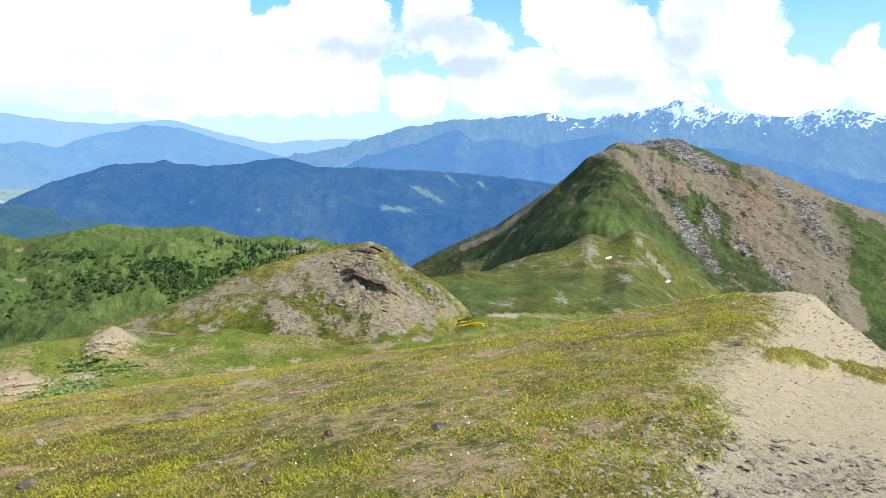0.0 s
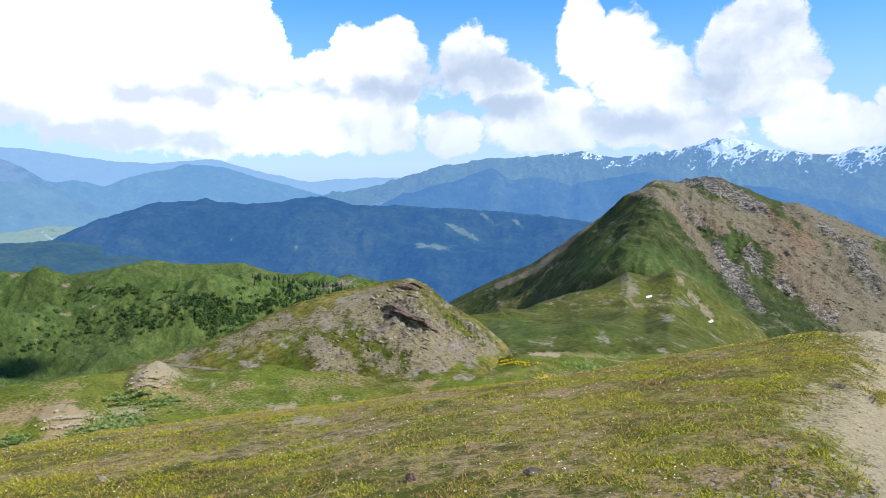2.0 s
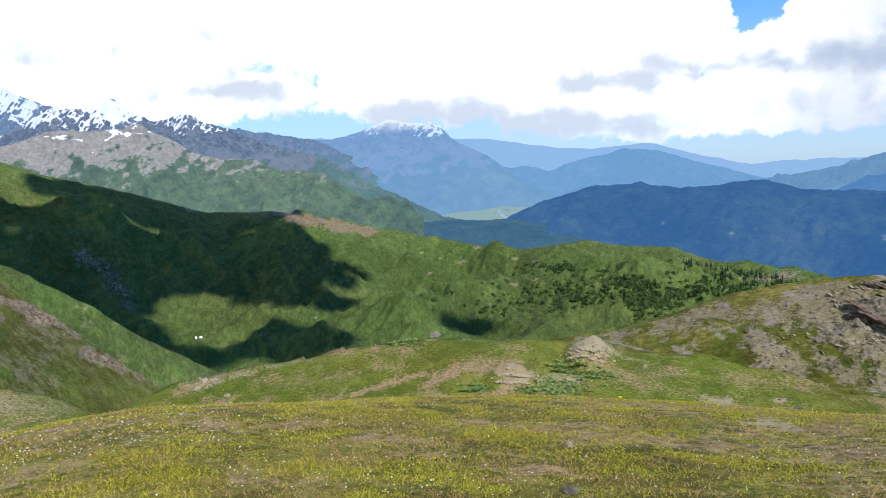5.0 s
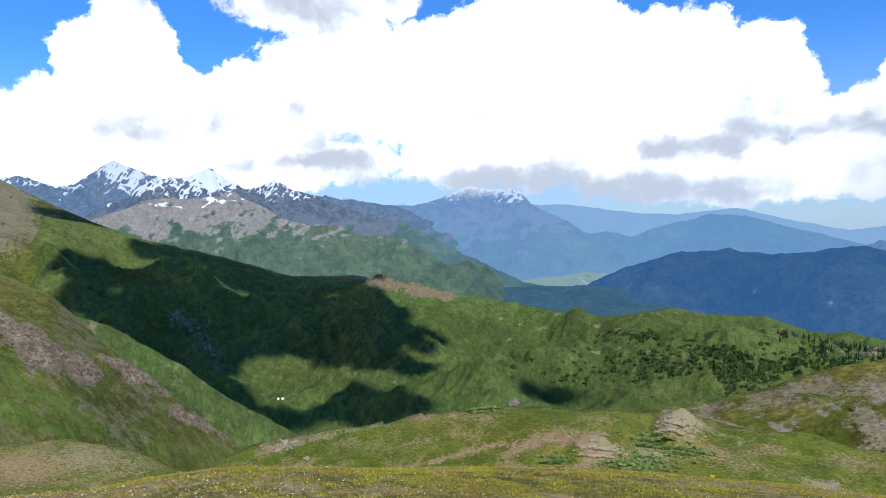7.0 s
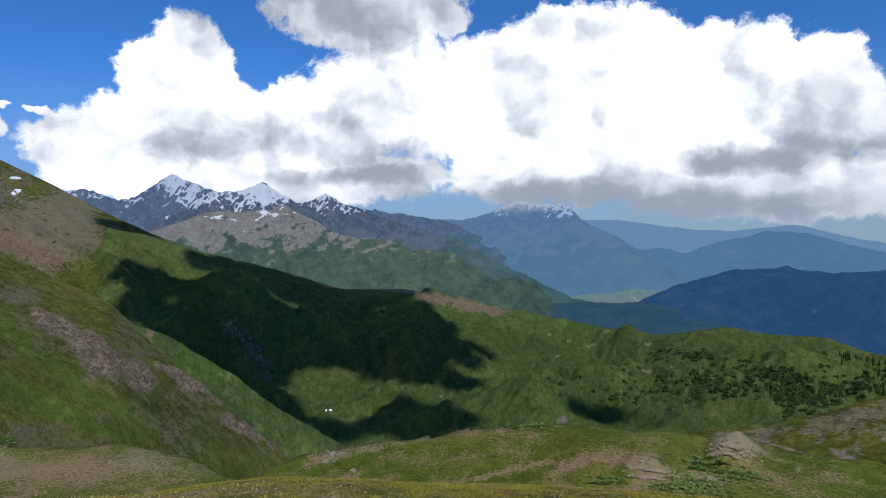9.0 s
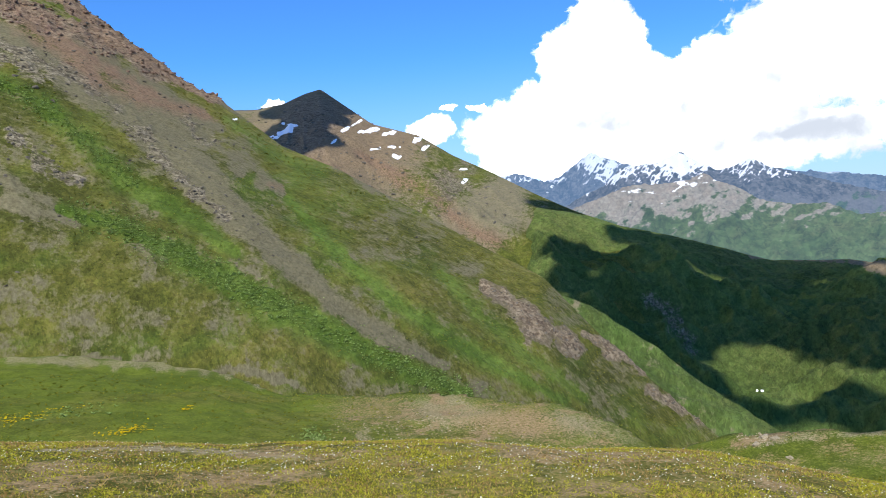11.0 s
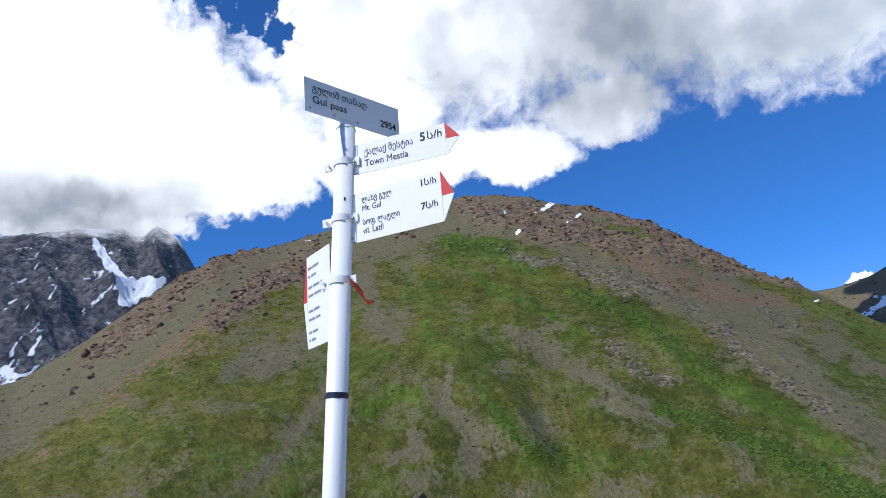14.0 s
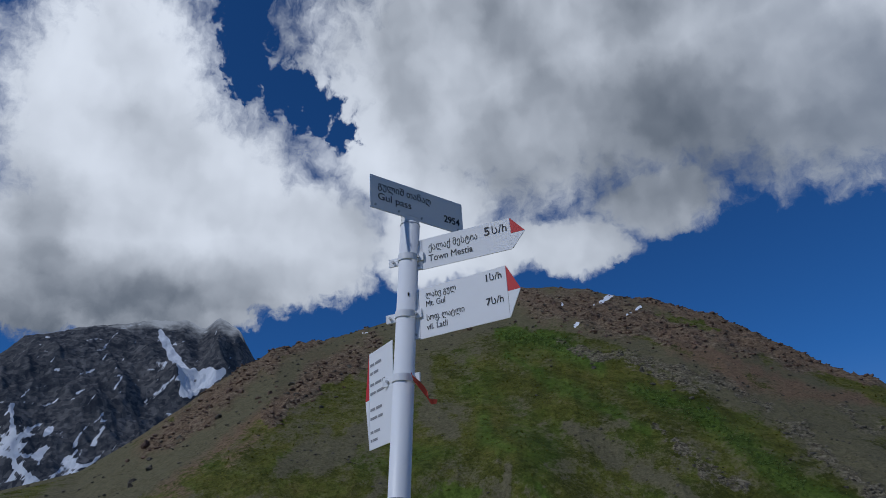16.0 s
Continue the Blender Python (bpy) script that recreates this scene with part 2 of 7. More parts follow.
def land_material(name, grain, grass, rock, scree, dirt, haze_glow=None, bump=1.0, snow=(0.85, 0.88, 0.92), bedding=(0.45, 0.45, 4.0), fall=None):
    """Ground cover: grass, scree, bare earth, rock and snow, spread by the mesh's cover. grain: size of the clumps in metres.
    fall: draws the grain out down the slope of a hill that faces the pass; the hill's distance and two stretches."""
    m, n = material(name)
    pos = n.add("ShaderNodeTexCoord").outputs["Object"]
    flow = pos
    if fall:
        p = n.add("ShaderNodeSeparateXYZ", i_0=pos).outputs
        bearing = n.math("ARCTAN2", n.math("MULTIPLY", p[0], -1.0), p[1])
        out = n.math("SQRT", n.math("ADD", n.math("MULTIPLY", p[0], p[0]), n.math("MULTIPLY", p[1], p[1])))
        flow = n.add("ShaderNodeCombineXYZ", i_0=n.math("MULTIPLY", bearing, fall[0]), i_1=n.math("MULTIPLY", out, fall[1]), i_2=n.math("MULTIPLY", p[2], fall[2])).outputs[0]
    cover = n.add("ShaderNodeSeparateColor", i_Color=n.add("ShaderNodeAttribute").outputs["Color"])
    extra = n.add("ShaderNodeSeparateColor", i_Color=n.add("ShaderNodeAttribute").outputs["Color"])
    names = iter(("cover", "extra"))
    for node in n.tree.nodes:
        if node.bl_idname == "ShaderNodeAttribute":
            node.attribute_name = next(names)
    huge = n.noise(0.02 / grain, 4, 0.6, flow)
    big = n.noise(0.12 / grain, 5, 0.6, flow)
    mid = n.noise(0.7 / grain, 6, 0.62, flow)
    fine = n.noise(4.0 / grain, 8, 0.7, flow)
    bits = n.add("ShaderNodeTexVoronoi", i_Vector=n.vector("MULTIPLY_ADD", n.noise(2.0 / grain, 3, 0.6, flow, True), (0.3 * grain,) * 3, flow), i_Scale=5.5 / grain)
    bit = n.add("ShaderNodeSeparateColor", i_Color=bits.outputs["Color"]).outputs[0]
    crumb = n.add("ShaderNodeSeparateColor", i_Color=n.add("ShaderNodeTexVoronoi", i_Vector=flow, i_Scale=2.1 / grain).outputs["Color"]).outputs[1]
    blend = n.math("ADD", n.math("MULTIPLY", n.math("ADD", huge, big), 0.22), n.math("ADD", n.math("MULTIPLY", mid, 0.24), n.math("MULTIPLY", fine, 0.32)))
    g = n.ramp(blend, [(0.435, grass[0]), (0.5, grass[1]), (0.565, grass[2])])
    g = n.mix(n.math("MULTIPLY", n.step(fine, 0.5, 0.72), 0.6), g, grass[0])
    g = n.mix(extra.outputs[0], g, n.mix(n.step(n.math("ADD", n.math("MULTIPLY", mid, 0.4), n.math("ADD", n.math("MULTIPLY", big, 0.3), n.math("MULTIPLY", huge, 0.3))), 0.42, 0.58), grass[3], grass[4]))
    g = n.vector("SCALE", g)
    g.node.inputs["Scale"].default_value = 1.0
    n.plug(g.node.inputs["Scale"], n.math("ADD", 0.62, n.math("ADD", n.math("MULTIPLY", bit, 0.42), n.math("MULTIPLY", crumb, 0.34))))
    strata = n.noise(1.1 / grain, 6, 0.6, n.vector("MULTIPLY", pos, bedding))
    r = n.ramp(n.math("ADD", n.math("MULTIPLY", strata, 0.5), n.math("ADD", n.math("MULTIPLY", fine, 0.3), n.math("MULTIPLY", bit, 0.2))), [(0.38, rock[0]), (0.5, rock[1]), (0.64, rock[2])])
    rust = n.mix(n.math("ADD", n.math("MULTIPLY", n.step(fine, 0.3, 0.7), 0.6), n.math("MULTIPLY", bit, 0.4)), (0.085, 0.050, 0.032), (0.30, 0.185, 0.115))
    r = n.mix(n.math("MULTIPLY", extra.outputs[1], 0.65), r, rust)
    s = n.mix(n.math("ADD", n.math("MULTIPLY", n.step(fine, 0.3, 0.7), 0.5), n.math("ADD", n.math("MULTIPLY", bit, 0.35), n.math("MULTIPLY", crumb, 0.15))), scree[0], scree[1])
    s = n.mix(n.math("MULTIPLY", extra.outputs[1], 0.8), s, rust)
    d = n.mix(n.step(n.math("ADD", n.math("MULTIPLY", mid, 0.4), n.math("MULTIPLY", fine, 0.6)), 0.35, 0.65), dirt[0], dirt[1])
    jitter = n.math("MULTIPLY", n.math("SUBTRACT", n.math("ADD", n.math("ADD", n.math("MULTIPLY", fine, 0.45), n.math("MULTIPLY", crumb, 0.1)), n.math("MULTIPLY", mid, 0.45)), 0.5), 2.2)

    def where(mask):
        return n.step(n.math("ADD", mask, n.math("MULTIPLY", jitter, n.math("MINIMUM", n.math("MULTIPLY", mask, 4.0), 1.0))), 0.3, 0.7)
    c = n.mix(where(cover.outputs[1]), g, s)
    c = n.mix(where(cover.outputs[2]), c, d)
    c = n.mix(where(cover.outputs[0]), c, r)
    c = n.mix(n.step(extra.outputs[2], 0.44, 0.53), c, snow)
    height = n.math("ADD", n.math("MULTIPLY", mid, 0.35), n.math("ADD", n.math("MULTIPLY", fine, 0.7), n.math("MULTIPLY", bit, 0.25)))
    b = n.add("ShaderNodeBump", i_Strength=0.6 * bump, i_Distance=0.35 * grain, i_Height=height)
    finish(n, c, 0.95, 0.1, b.outputs[0], haze_glow=haze_glow)
    return m


def stone_material(name, dark, light, scale):
    m, n = material(name)
    pos = n.add("ShaderNodeTexCoord").outputs["Object"]
    who = n.add("ShaderNodeObjectInfo").outputs["Random"]
    a = n.noise(scale, 8, 0.65, pos)
    c = n.mix(n.step(a, 0.3, 0.7), dark, light)
    c = n.mix(n.math("MULTIPLY", who, 0.5), c, n.mix(0.5, dark, light))
    b = n.add("ShaderNodeBump", i_Strength=0.7, i_Distance=0.3 / scale, i_Height=n.noise(scale * 3, 8, 0.7, pos))
    finish(n, c, 0.85, 0.2, b.outputs[0])
    return m


def paint_material(name, colour, rough=0.4, dirt=0.12, scale=6.0):
    m, n = material(name)
    pos = n.add("ShaderNodeTexCoord").outputs["Object"]
    a = n.noise(scale, 7, 0.65, pos)
    c = n.mix(n.math("MULTIPLY", n.step(a, 0.5, 0.8), dirt * 3), colour, tuple(v * 0.55 for v in colour))
    b = n.add("ShaderNodeBump", i_Strength=0.15, i_Distance=0.002, i_Height=n.noise(scale * 12, 5, 0.6, pos))
    finish(n, c, n.math("ADD", rough, n.math("MULTIPLY", a, 0.15)), 0.4, b.outputs[0])
    return m


def leaf_material(name, low, high, scale):
    """Thin leaves, blades and petals: light comes through them."""
    m, n = material(name)
    c = n.mix(n.add("ShaderNodeNewGeometry").outputs["Random Per Island"], low, high)
    c = n.mix(n.math("MULTIPLY", n.noise(scale, 4, 0.6, n.add("ShaderNodeTexCoord").outputs["Object"]), 0.5), c, low)
    front = n.add("ShaderNodeBsdfDiffuse", i_Color=c).outputs[0]
    rear = n.add("ShaderNodeBsdfTranslucent", i_Color=c).outputs[0]
    n.add("ShaderNodeOutputMaterial", i_Surface=n.add("ShaderNodeMixShader", i_0=0.45, i_1=front, i_2=rear).outputs[0])
    return m


GRASS = ((0.062, 0.060, 0.010), (0.135, 0.126, 0.022), (0.260, 0.210, 0.055), (0.068, 0.095, 0.009), (0.122, 0.154, 0.017))
GREEN = ((0.056, 0.068, 0.012), (0.092, 0.106, 0.018), (0.145, 0.135, 0.032), (0.075, 0.110, 0.020), (0.112, 0.160, 0.038))
ROCK = ((0.060, 0.050, 0.033), (0.145, 0.124, 0.081), (0.28, 0.246, 0.168))
SCREE = ((0.105, 0.092, 0.050), (0.235, 0.208, 0.125))
EARTH = ((0.15, 0.12, 0.085), (0.27, 0.23, 0.18))
near_land = land_material("alpine_turf", 0.14, GRASS, ROCK, ((0.205, 0.168, 0.092), (0.39, 0.325, 0.195)), ((0.140, 0.096, 0.044), (0.37, 0.27, 0.14)), bump=0.8)
knoll_land = land_material("knoll_turf", 1.2, GRASS, ROCK, ((0.112, 0.092, 0.047), (0.275, 0.234, 0.130)), EARTH)
mid_land = land_material("hillside_turf", 2.4, tuple(tuple(v * 0.8 for v in c) for c in GREEN), ROCK, SCREE, EARTH, bump=0.5)
MEADOW = ((0.046, 0.064, 0.018), (0.070, 0.100, 0.024), (0.110, 0.128, 0.036), (0.062, 0.104, 0.022), (0.096, 0.142, 0.036))
ridge_land = land_material("ridge_meadow", 9.0, MEADOW, ROCK, SCREE, EARTH, fall=(850.0, 0.55, 0.9))
far_land = land_material("mountainside", 9.0, GREEN, ROCK, SCREE, EARTH, fall=(1000.0, 0.6, 0.9))
stone_grey = stone_material("grey_stone", (0.055, 0.046, 0.031), (0.26, 0.222, 0.148), 3.5)
stone_brown = stone_material("brown_ledge_rock", (0.055, 0.040, 0.030), (0.21, 0.15, 0.105), 3.0)
stone_dark = stone_material("dark_stone", (0.055, 0.045, 0.031), (0.19, 0.156, 0.108), 6.0)
stone_slate = stone_material("slate", (0.16, 0.134, 0.086), (0.42, 0.362, 0.245), 9.0)
stone_dust = stone_material("dusty_stone", (0.20, 0.165, 0.098), (0.48, 0.405, 0.265), 14.0)
stone_rust = stone_material("rusty_rock", (0.060, 0.042, 0.032), (0.29, 0.190, 0.132), 0.6)
stone_crag = stone_material("dark_crag", (0.042, 0.038, 0.031), (0.19, 0.168, 0.128), 0.45)
white_paint = paint_material("white_pole_paint", (0.88, 0.89, 0.90), 0.35, 0.1)
board_paint = paint_material("white_board", (0.92, 0.92, 0.92), 0.45, 0.03)
red_paint = paint_material("red_paint", (0.62, 0.03, 0.03), 0.45, 0.05)
black_paint = paint_material("black_print", (0.02, 0.02, 0.025), 0.5, 0.0)
grey_paint = paint_material("worn_grey_print", (0.30, 0.30, 0.31), 0.5, 0.1)
tape_dark = paint_material("dark_tape", (0.02, 0.025, 0.05), 0.4, 0.1)
ribbon_red = paint_material("faded_red_ribbon", (0.55, 0.10, 0.06), 0.7, 0.25, 30)
zinc = paint_material("zinc_steel", (0.55, 0.56, 0.57), 0.35, 0.2, 20)
hill_land = land_material("great_hill_cover", 3.2, ((0.050, 0.056, 0.010), (0.098, 0.103, 0.017), (0.160, 0.142, 0.034), (0.060, 0.100, 0.012), (0.108, 0.158, 0.026)), ROCK, ((0.080, 0.072, 0.037), (0.192, 0.172, 0.096)), EARTH, bump=0.6, fall=(190.0, 0.6, 0.9))
# grass tones lowered here to carry the shade of the left flank
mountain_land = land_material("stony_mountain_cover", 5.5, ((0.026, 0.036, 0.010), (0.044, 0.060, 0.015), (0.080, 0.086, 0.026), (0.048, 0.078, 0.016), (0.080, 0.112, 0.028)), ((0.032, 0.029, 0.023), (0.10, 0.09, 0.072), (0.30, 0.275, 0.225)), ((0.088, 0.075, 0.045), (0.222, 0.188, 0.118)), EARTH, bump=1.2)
blade_green = leaf_material("grass_blades", (0.18, 0.19, 0.016), (0.66, 0.60, 0.075), 1.5)
blade_dry = leaf_material("dry_blades", (0.22, 0.135, 0.045), (0.58, 0.42, 0.17), 1.5)
petal_white = leaf_material("white_petals", (0.75, 0.75, 0.62), (0.9, 0.88, 0.8), 2)
petal_yellow = leaf_material("yellow_petals", (0.62, 0.44, 0.01), (0.8, 0.6, 0.02), 2)
dock_green = leaf_material("dock_leaves", (0.15, 0.22, 0.050), (0.36, 0.47, 0.17), 0.6)
tuft_green = leaf_material("meadow_tufts", (0.10, 0.115, 0.012), (0.33, 0.32, 0.055), 0.4)
tuft_olive = leaf_material("hillside_tufts", (0.085, 0.095, 0.014), (0.29, 0.27, 0.065), 0.1)
needle_dark = leaf_material("conifer_needles", (0.026, 0.052, 0.030), (0.055, 0.092, 0.048), 0.1)
shrub_dark = leaf_material("dark_shrub", (0.050, 0.092, 0.028), (0.105, 0.165, 0.052), 0.1)

# ---- land ----
EYE = 1.6


def lattice(ix, iy, seed):
    h = (ix.astype(np.int64) * 374761393 + iy.astype(np.int64) * 668265263 + seed * 974634777) & 0x7FFFFFFF
    h = ((h ^ (h >> 13)) * 1274126177) & 0x7FFFFFFF
    return ((h ^ (h >> 16)) & 0xFFFF) / 65535.0 * 2 - 1


def value_noise(x, y, seed=0):
    x0, y0 = np.floor(x), np.floor(y)
    fx, fy = x - x0, y - y0
    fx, fy = fx * fx * fx * (fx * (fx * 6 - 15) + 10), fy * fy * fy * (fy * (fy * 6 - 15) + 10)
    a, b = lattice(x0, y0, seed), lattice(x0 + 1, y0, seed)
    c, d = lattice(x0, y0 + 1, seed), lattice(x0 + 1, y0 + 1, seed)
    return (a * (1 - fx) + b * fx) * (1 - fy) + (c * (1 - fx) + d * fx) * fy


def fbm(x, y, octaves=5, seed=0, ridged=False):
    total, amp, norm = 0.0, 1.0, 0.0
    for k in range(octaves):
        v = value_noise(x * 2 ** k + 17.3 * k, y * 2 ** k - 9.1 * k, seed + k)
        total = total + amp * ((1 - 2 * np.abs(v)) if ridged else v)
        norm += amp
        amp *= 0.52
    return total / norm


def smooth(lo, hi, v):
    t = np.clip((v - lo) / (hi - lo), 0, 1)
    return t * t * (3 - 2 * t)


def eased(v, width):
    k = max(1, int(width))
    pad = np.concatenate([np.full(k, v[0]), v, np.full(k, v[-1])])
    win = np.hanning(2 * k + 3)[1:-1]
    return np.convolve(pad, win / win.sum(), "valid")


def ragged(base, warp, x, y, seed):
    """Frays the rim of a mask with noise, working only where it can matter."""
    out = np.clip(base, 0, 1)
    k = (base > -warp) & (base < 1 + warp)
    out[k] = np.clip(base[k] + warp * fbm(x[k], y[k], 4, seed), 0, 1)
    return out


class Land:
    """A stretch of land lofted between lines that are given by bearing (degrees to the left of north), rise seen from the pass (degrees) and distance (metres)."""
    def __init__(self, lines, rows, az0, az1, step, powers=None, back=None, bias=1.0):
        n = int(round((az1 - az0) / step)) + 1
        az = np.linspace(az0, az1, n)
        rs, zs = [], []
        for line in lines:
            a, e, r = (np.array(v, float) for v in zip(*sorted(line)))
            rr = eased(np.interp(az, a, r), 2.0 / step)
            rs.append(rr)
            ee = np.interp(az, a, e)
            zs.append(EYE + rr * np.tan(np.radians(eased(ee, (0.35 if line is lines[-1] else 2.0) / step))))
        if back:
            rs.append(rs[-1] + back[0])
            zs.append(zs[-1] - back[1])
            rows = list(rows) + [14]
        R, Z, U = [], [], []
        for k in range(len(rs) - 1):
            u = np.linspace(0, 1, rows[k] + 1)[(0 if k == 0 else 1):, None]
            p = (powers or {}).get(k, 1.0)
            u = u ** bias if k == 0 else u
            R.append(rs[k] + (rs[k + 1] - rs[k]) * u)
            Z.append(zs[k] + (zs[k + 1] - zs[k]) * u ** p)
            U.append(np.broadcast_to(k + u, R[-1].shape))
        self.r, self.z, self.u = np.concatenate(R), np.concatenate(Z), np.concatenate(U)
        self.az = np.broadcast_to(az, self.r.shape)
        self.x, self.y = -np.sin(np.radians(self.az)) * self.r, np.cos(np.radians(self.az)) * self.r
        self.seen = self.rise = None
        self.cover = np.zeros((*self.r.shape, 3))
        self.extra = np.zeros((*self.r.shape, 3))

    @property
    def el(self):
        if self.seen is not self.z:
            self.seen, self.rise = self.z, np.degrees(np.arctan2(self.z - EYE, self.r))
        return self.rise

    def fan(self, tall, apex, wide, seed, env):
        """Ribs and gullies that run down from an apex."""
        turn = np.degrees(np.arctan2(self.az - apex[0], apex[1] - self.el))
        far = np.hypot(self.az - apex[0], apex[1] - self.el)
        self.z = self.z + tall * fbm(turn / wide, far / 14, 5, seed, True) * env

    def spot(self, az, el, ra, re, turn=0.0, warp=0.35, seed=0, size=None):
        """How far inside a ragged oval each place lies: 1 at its middle, 0 at its rim."""
        a, e = self.az - az, self.el - el
        c, s = math.cos(radians(turn)), math.sin(radians(turn))
        p, q = (a * c + e * s) / ra, (-a * s + e * c) / re
        k = size or max(ra, re)
        return ragged(1.25 - np.hypot(p, q), warp, self.az / k * 2.2, self.el / k * 2.2, seed + 40)

    def streak(self, pts, widths, warp=0.5, seed=0):
        """The same for a ragged band along a line of bearings and rises."""
        best = np.full(self.r.shape, -9.0)
        el = self.el
        for (a0, e0), (a1, e1), w0, w1 in zip(pts, pts[1:], widths, widths[1:]):
            dx, dy = a1 - a0, e1 - e0
            t = np.clip(((self.az - a0) * dx + (el - e0) * dy) / (dx * dx + dy * dy), 0, 1)
            d = np.hypot(self.az - a0 - t * dx, el - e0 - t * dy) / (w0 + (w1 - w0) * t)
            best = np.maximum(best, 1.25 - d)
        k = max(widths)
        return ragged(best, warp, self.az / k, el / k, seed + 80)

    def patch(self, x, y, rx, ry, turn=0.0, warp=0.5, seed=0):
        """The same for a ragged oval laid out in metres on the plan."""
        c, s = math.cos(radians(turn)), math.sin(radians(turn))
        a, b = self.x - x, self.y - y
        k = max(rx, ry)
        return ragged(1.25 - np.hypot((a * c + b * s) / rx, (b * c - a * s) / ry), warp, self.x / k * 2, self.y / k * 2, seed + 120)

    def trail(self, pts, widths, warp=0.5, seed=0):
        best = np.full(self.r.shape, -9.0)
        for (x0, y0), (x1, y1), w0, w1 in zip(pts, pts[1:], widths, widths[1:]):
            dx, dy = x1 - x0, y1 - y0
            t = np.clip(((self.x - x0) * dx + (self.y - y0) * dy) / (dx * dx + dy * dy), 0, 1)
            best = np.maximum(best, 1.25 - np.hypot(self.x - x0 - t * dx, self.y - y0 - t * dy) / (w0 + (w1 - w0) * t))
        k = max(widths)
        return ragged(best, warp, self.x / k * 1.6, self.y / k * 1.6, seed + 160)

    def swell(self, tall, wide, seed=0, octaves=5, ridged=False, env=None):
        """Raises the land by noise, wide metres across and tall metres high."""
        n = fbm(self.x / wide, self.y / wide, octaves, seed, ridged)
        self.z = self.z + tall * n * (1.0 if env is None else env)

    def find(self, az, el):
        """The place on the land at a bearing and rise."""
        k = np.argmin((self.az - az) ** 2 + (self.el - el) ** 2)
        return Vector((self.x.flat[k], self.y.flat[k], self.z.flat[k]))

    def lay(self, channel, mask):
        which = self.cover if channel < 3 else self.extra
        which[..., channel % 3] = np.maximum(which[..., channel % 3], mask)

    def build(self, name, mat, label, category, kind="", closed=False):
        h, w = self.r.shape
        me = bpy.data.meshes.new(name)
        co = np.stack([self.x, self.y, self.z], -1).reshape(-1, 3)
        i = np.arange(h * w).reshape(h, w)
        if closed:
            i = np.concatenate([i, i[:, :1]], 1)
        quads = np.stack([i[:-1, 1:], i[:-1, :-1], i[1:, :-1], i[1:, 1:]], -1).reshape(-1, 4)
        me.vertices.add(len(co))
        me.vertices.foreach_set("co", co.ravel())
        me.loops.add(quads.size)
        me.loops.foreach_set("vertex_index", quads.ravel())
        me.polygons.add(len(quads))
        me.polygons.foreach_set("loop_start", np.arange(len(quads)) * 4)
        me.polygons.foreach_set("use_smooth", np.ones(len(quads), bool))
        me.update(calc_edges=True)
        for key, arr in (("cover", self.cover), ("extra", self.extra)):
            at = me.attributes.new(key, "FLOAT_COLOR", "POINT")
            at.data.foreach_set("color", np.concatenate([arr, np.ones((h, w, 1))], -1).ravel().astype(np.float32))
        me.materials.append(mat)
        return tagged(new(name, me), label, category, kind=kind)


ROCK_, SCREE_, DIRT_, LUSH_, RUST_, SNOW_ = range(6)

# ground: the top of the pass, its edge, the hollow below, the saddle and the valley out to the horizon
AZG = np.arange(-180, 180, 0.25)


def ring(pairs):
    a, v = (np.array(q, float) for q in zip(*sorted(pairs)))
    return np.interp(AZG, a, v, period=360)


edge_el = ring([(72, -18.9), (62, -19.1), (52, -20.6), (38, -21.6), (24, -21.9), (10, -21.3), (4, -20.3), (-7.2, -18.2), (-14, -16.2), (-20.7, -14.1), (-28.8, -11.65), (-32.3, -10.9), (-33.8, -11), (-35.2, -12.1), (-39.2, -14.4), (-60, -20), (-100, -12), (-150, -4), (175, -1), (160, -2.2), (146, -4.4), (131, -8.3), (114, -13.4), (100, -16.7)])
edge_r = ring([(60, 9), (4, 9), (-7, 9.5), (-14, 10.6), (-21, 11.7), (-29, 12.9), (-34, 14), (-39, 12.1), (-60, 12), (-120, 14), (170, 16), (140, 14), (110, 10), (90, 9)])
hollow_z = ring([(60, -14.5), (30, -13.2), (0, -13.2), (-12, -13), (-25, -12), (-35, -16), (-60, -24), (-120, -12), (170, -2), (146, -4.5), (130, -8), (110, -10), (95, -11.5), (75, -14.5)])
hollow_r = ring([(60, 34), (0, 34), (-25, 34), (-60, 50), (-120, 40), (170, 40), (146, 30), (110, 34), (75, 34)])
rim_el = ring([(65, -18.2), (60.4, -17.2), (55, -16.3), (46, -15.4), (40, -15.1), (32, -15.1), (28, -15.2), (0, -16.6), (-4, -15.2), (-13, -14.5), (-25, -14), (-40, -20), (-60, -28), (-120, -12), (170, -2), (146, -3.1), (135, -2.6), (126, -2.8), (118, -6), (108, -7.4), (102, -9), (95, -12), (87, -12.8), (78, -13.8), (73.7, -14.4), (69, -15.8)])
rim_r = ring([(65, 50), (46, 46), (28, 46), (0, 48), (-13, 60), (-25, 60), (-60, 80), (-120, 60), (170, 60), (146, 80), (126, 110), (108, 95), (95, 72), (74, 56)])
valley_z = ring([(110, -12), (90, -90), (60, -165), (30, -190), (0, -190), (-10, -150), (-25, -150), (-40, -190), (-80, -200), (-150, -120), (170, -40), (146, -10)])
rings = []
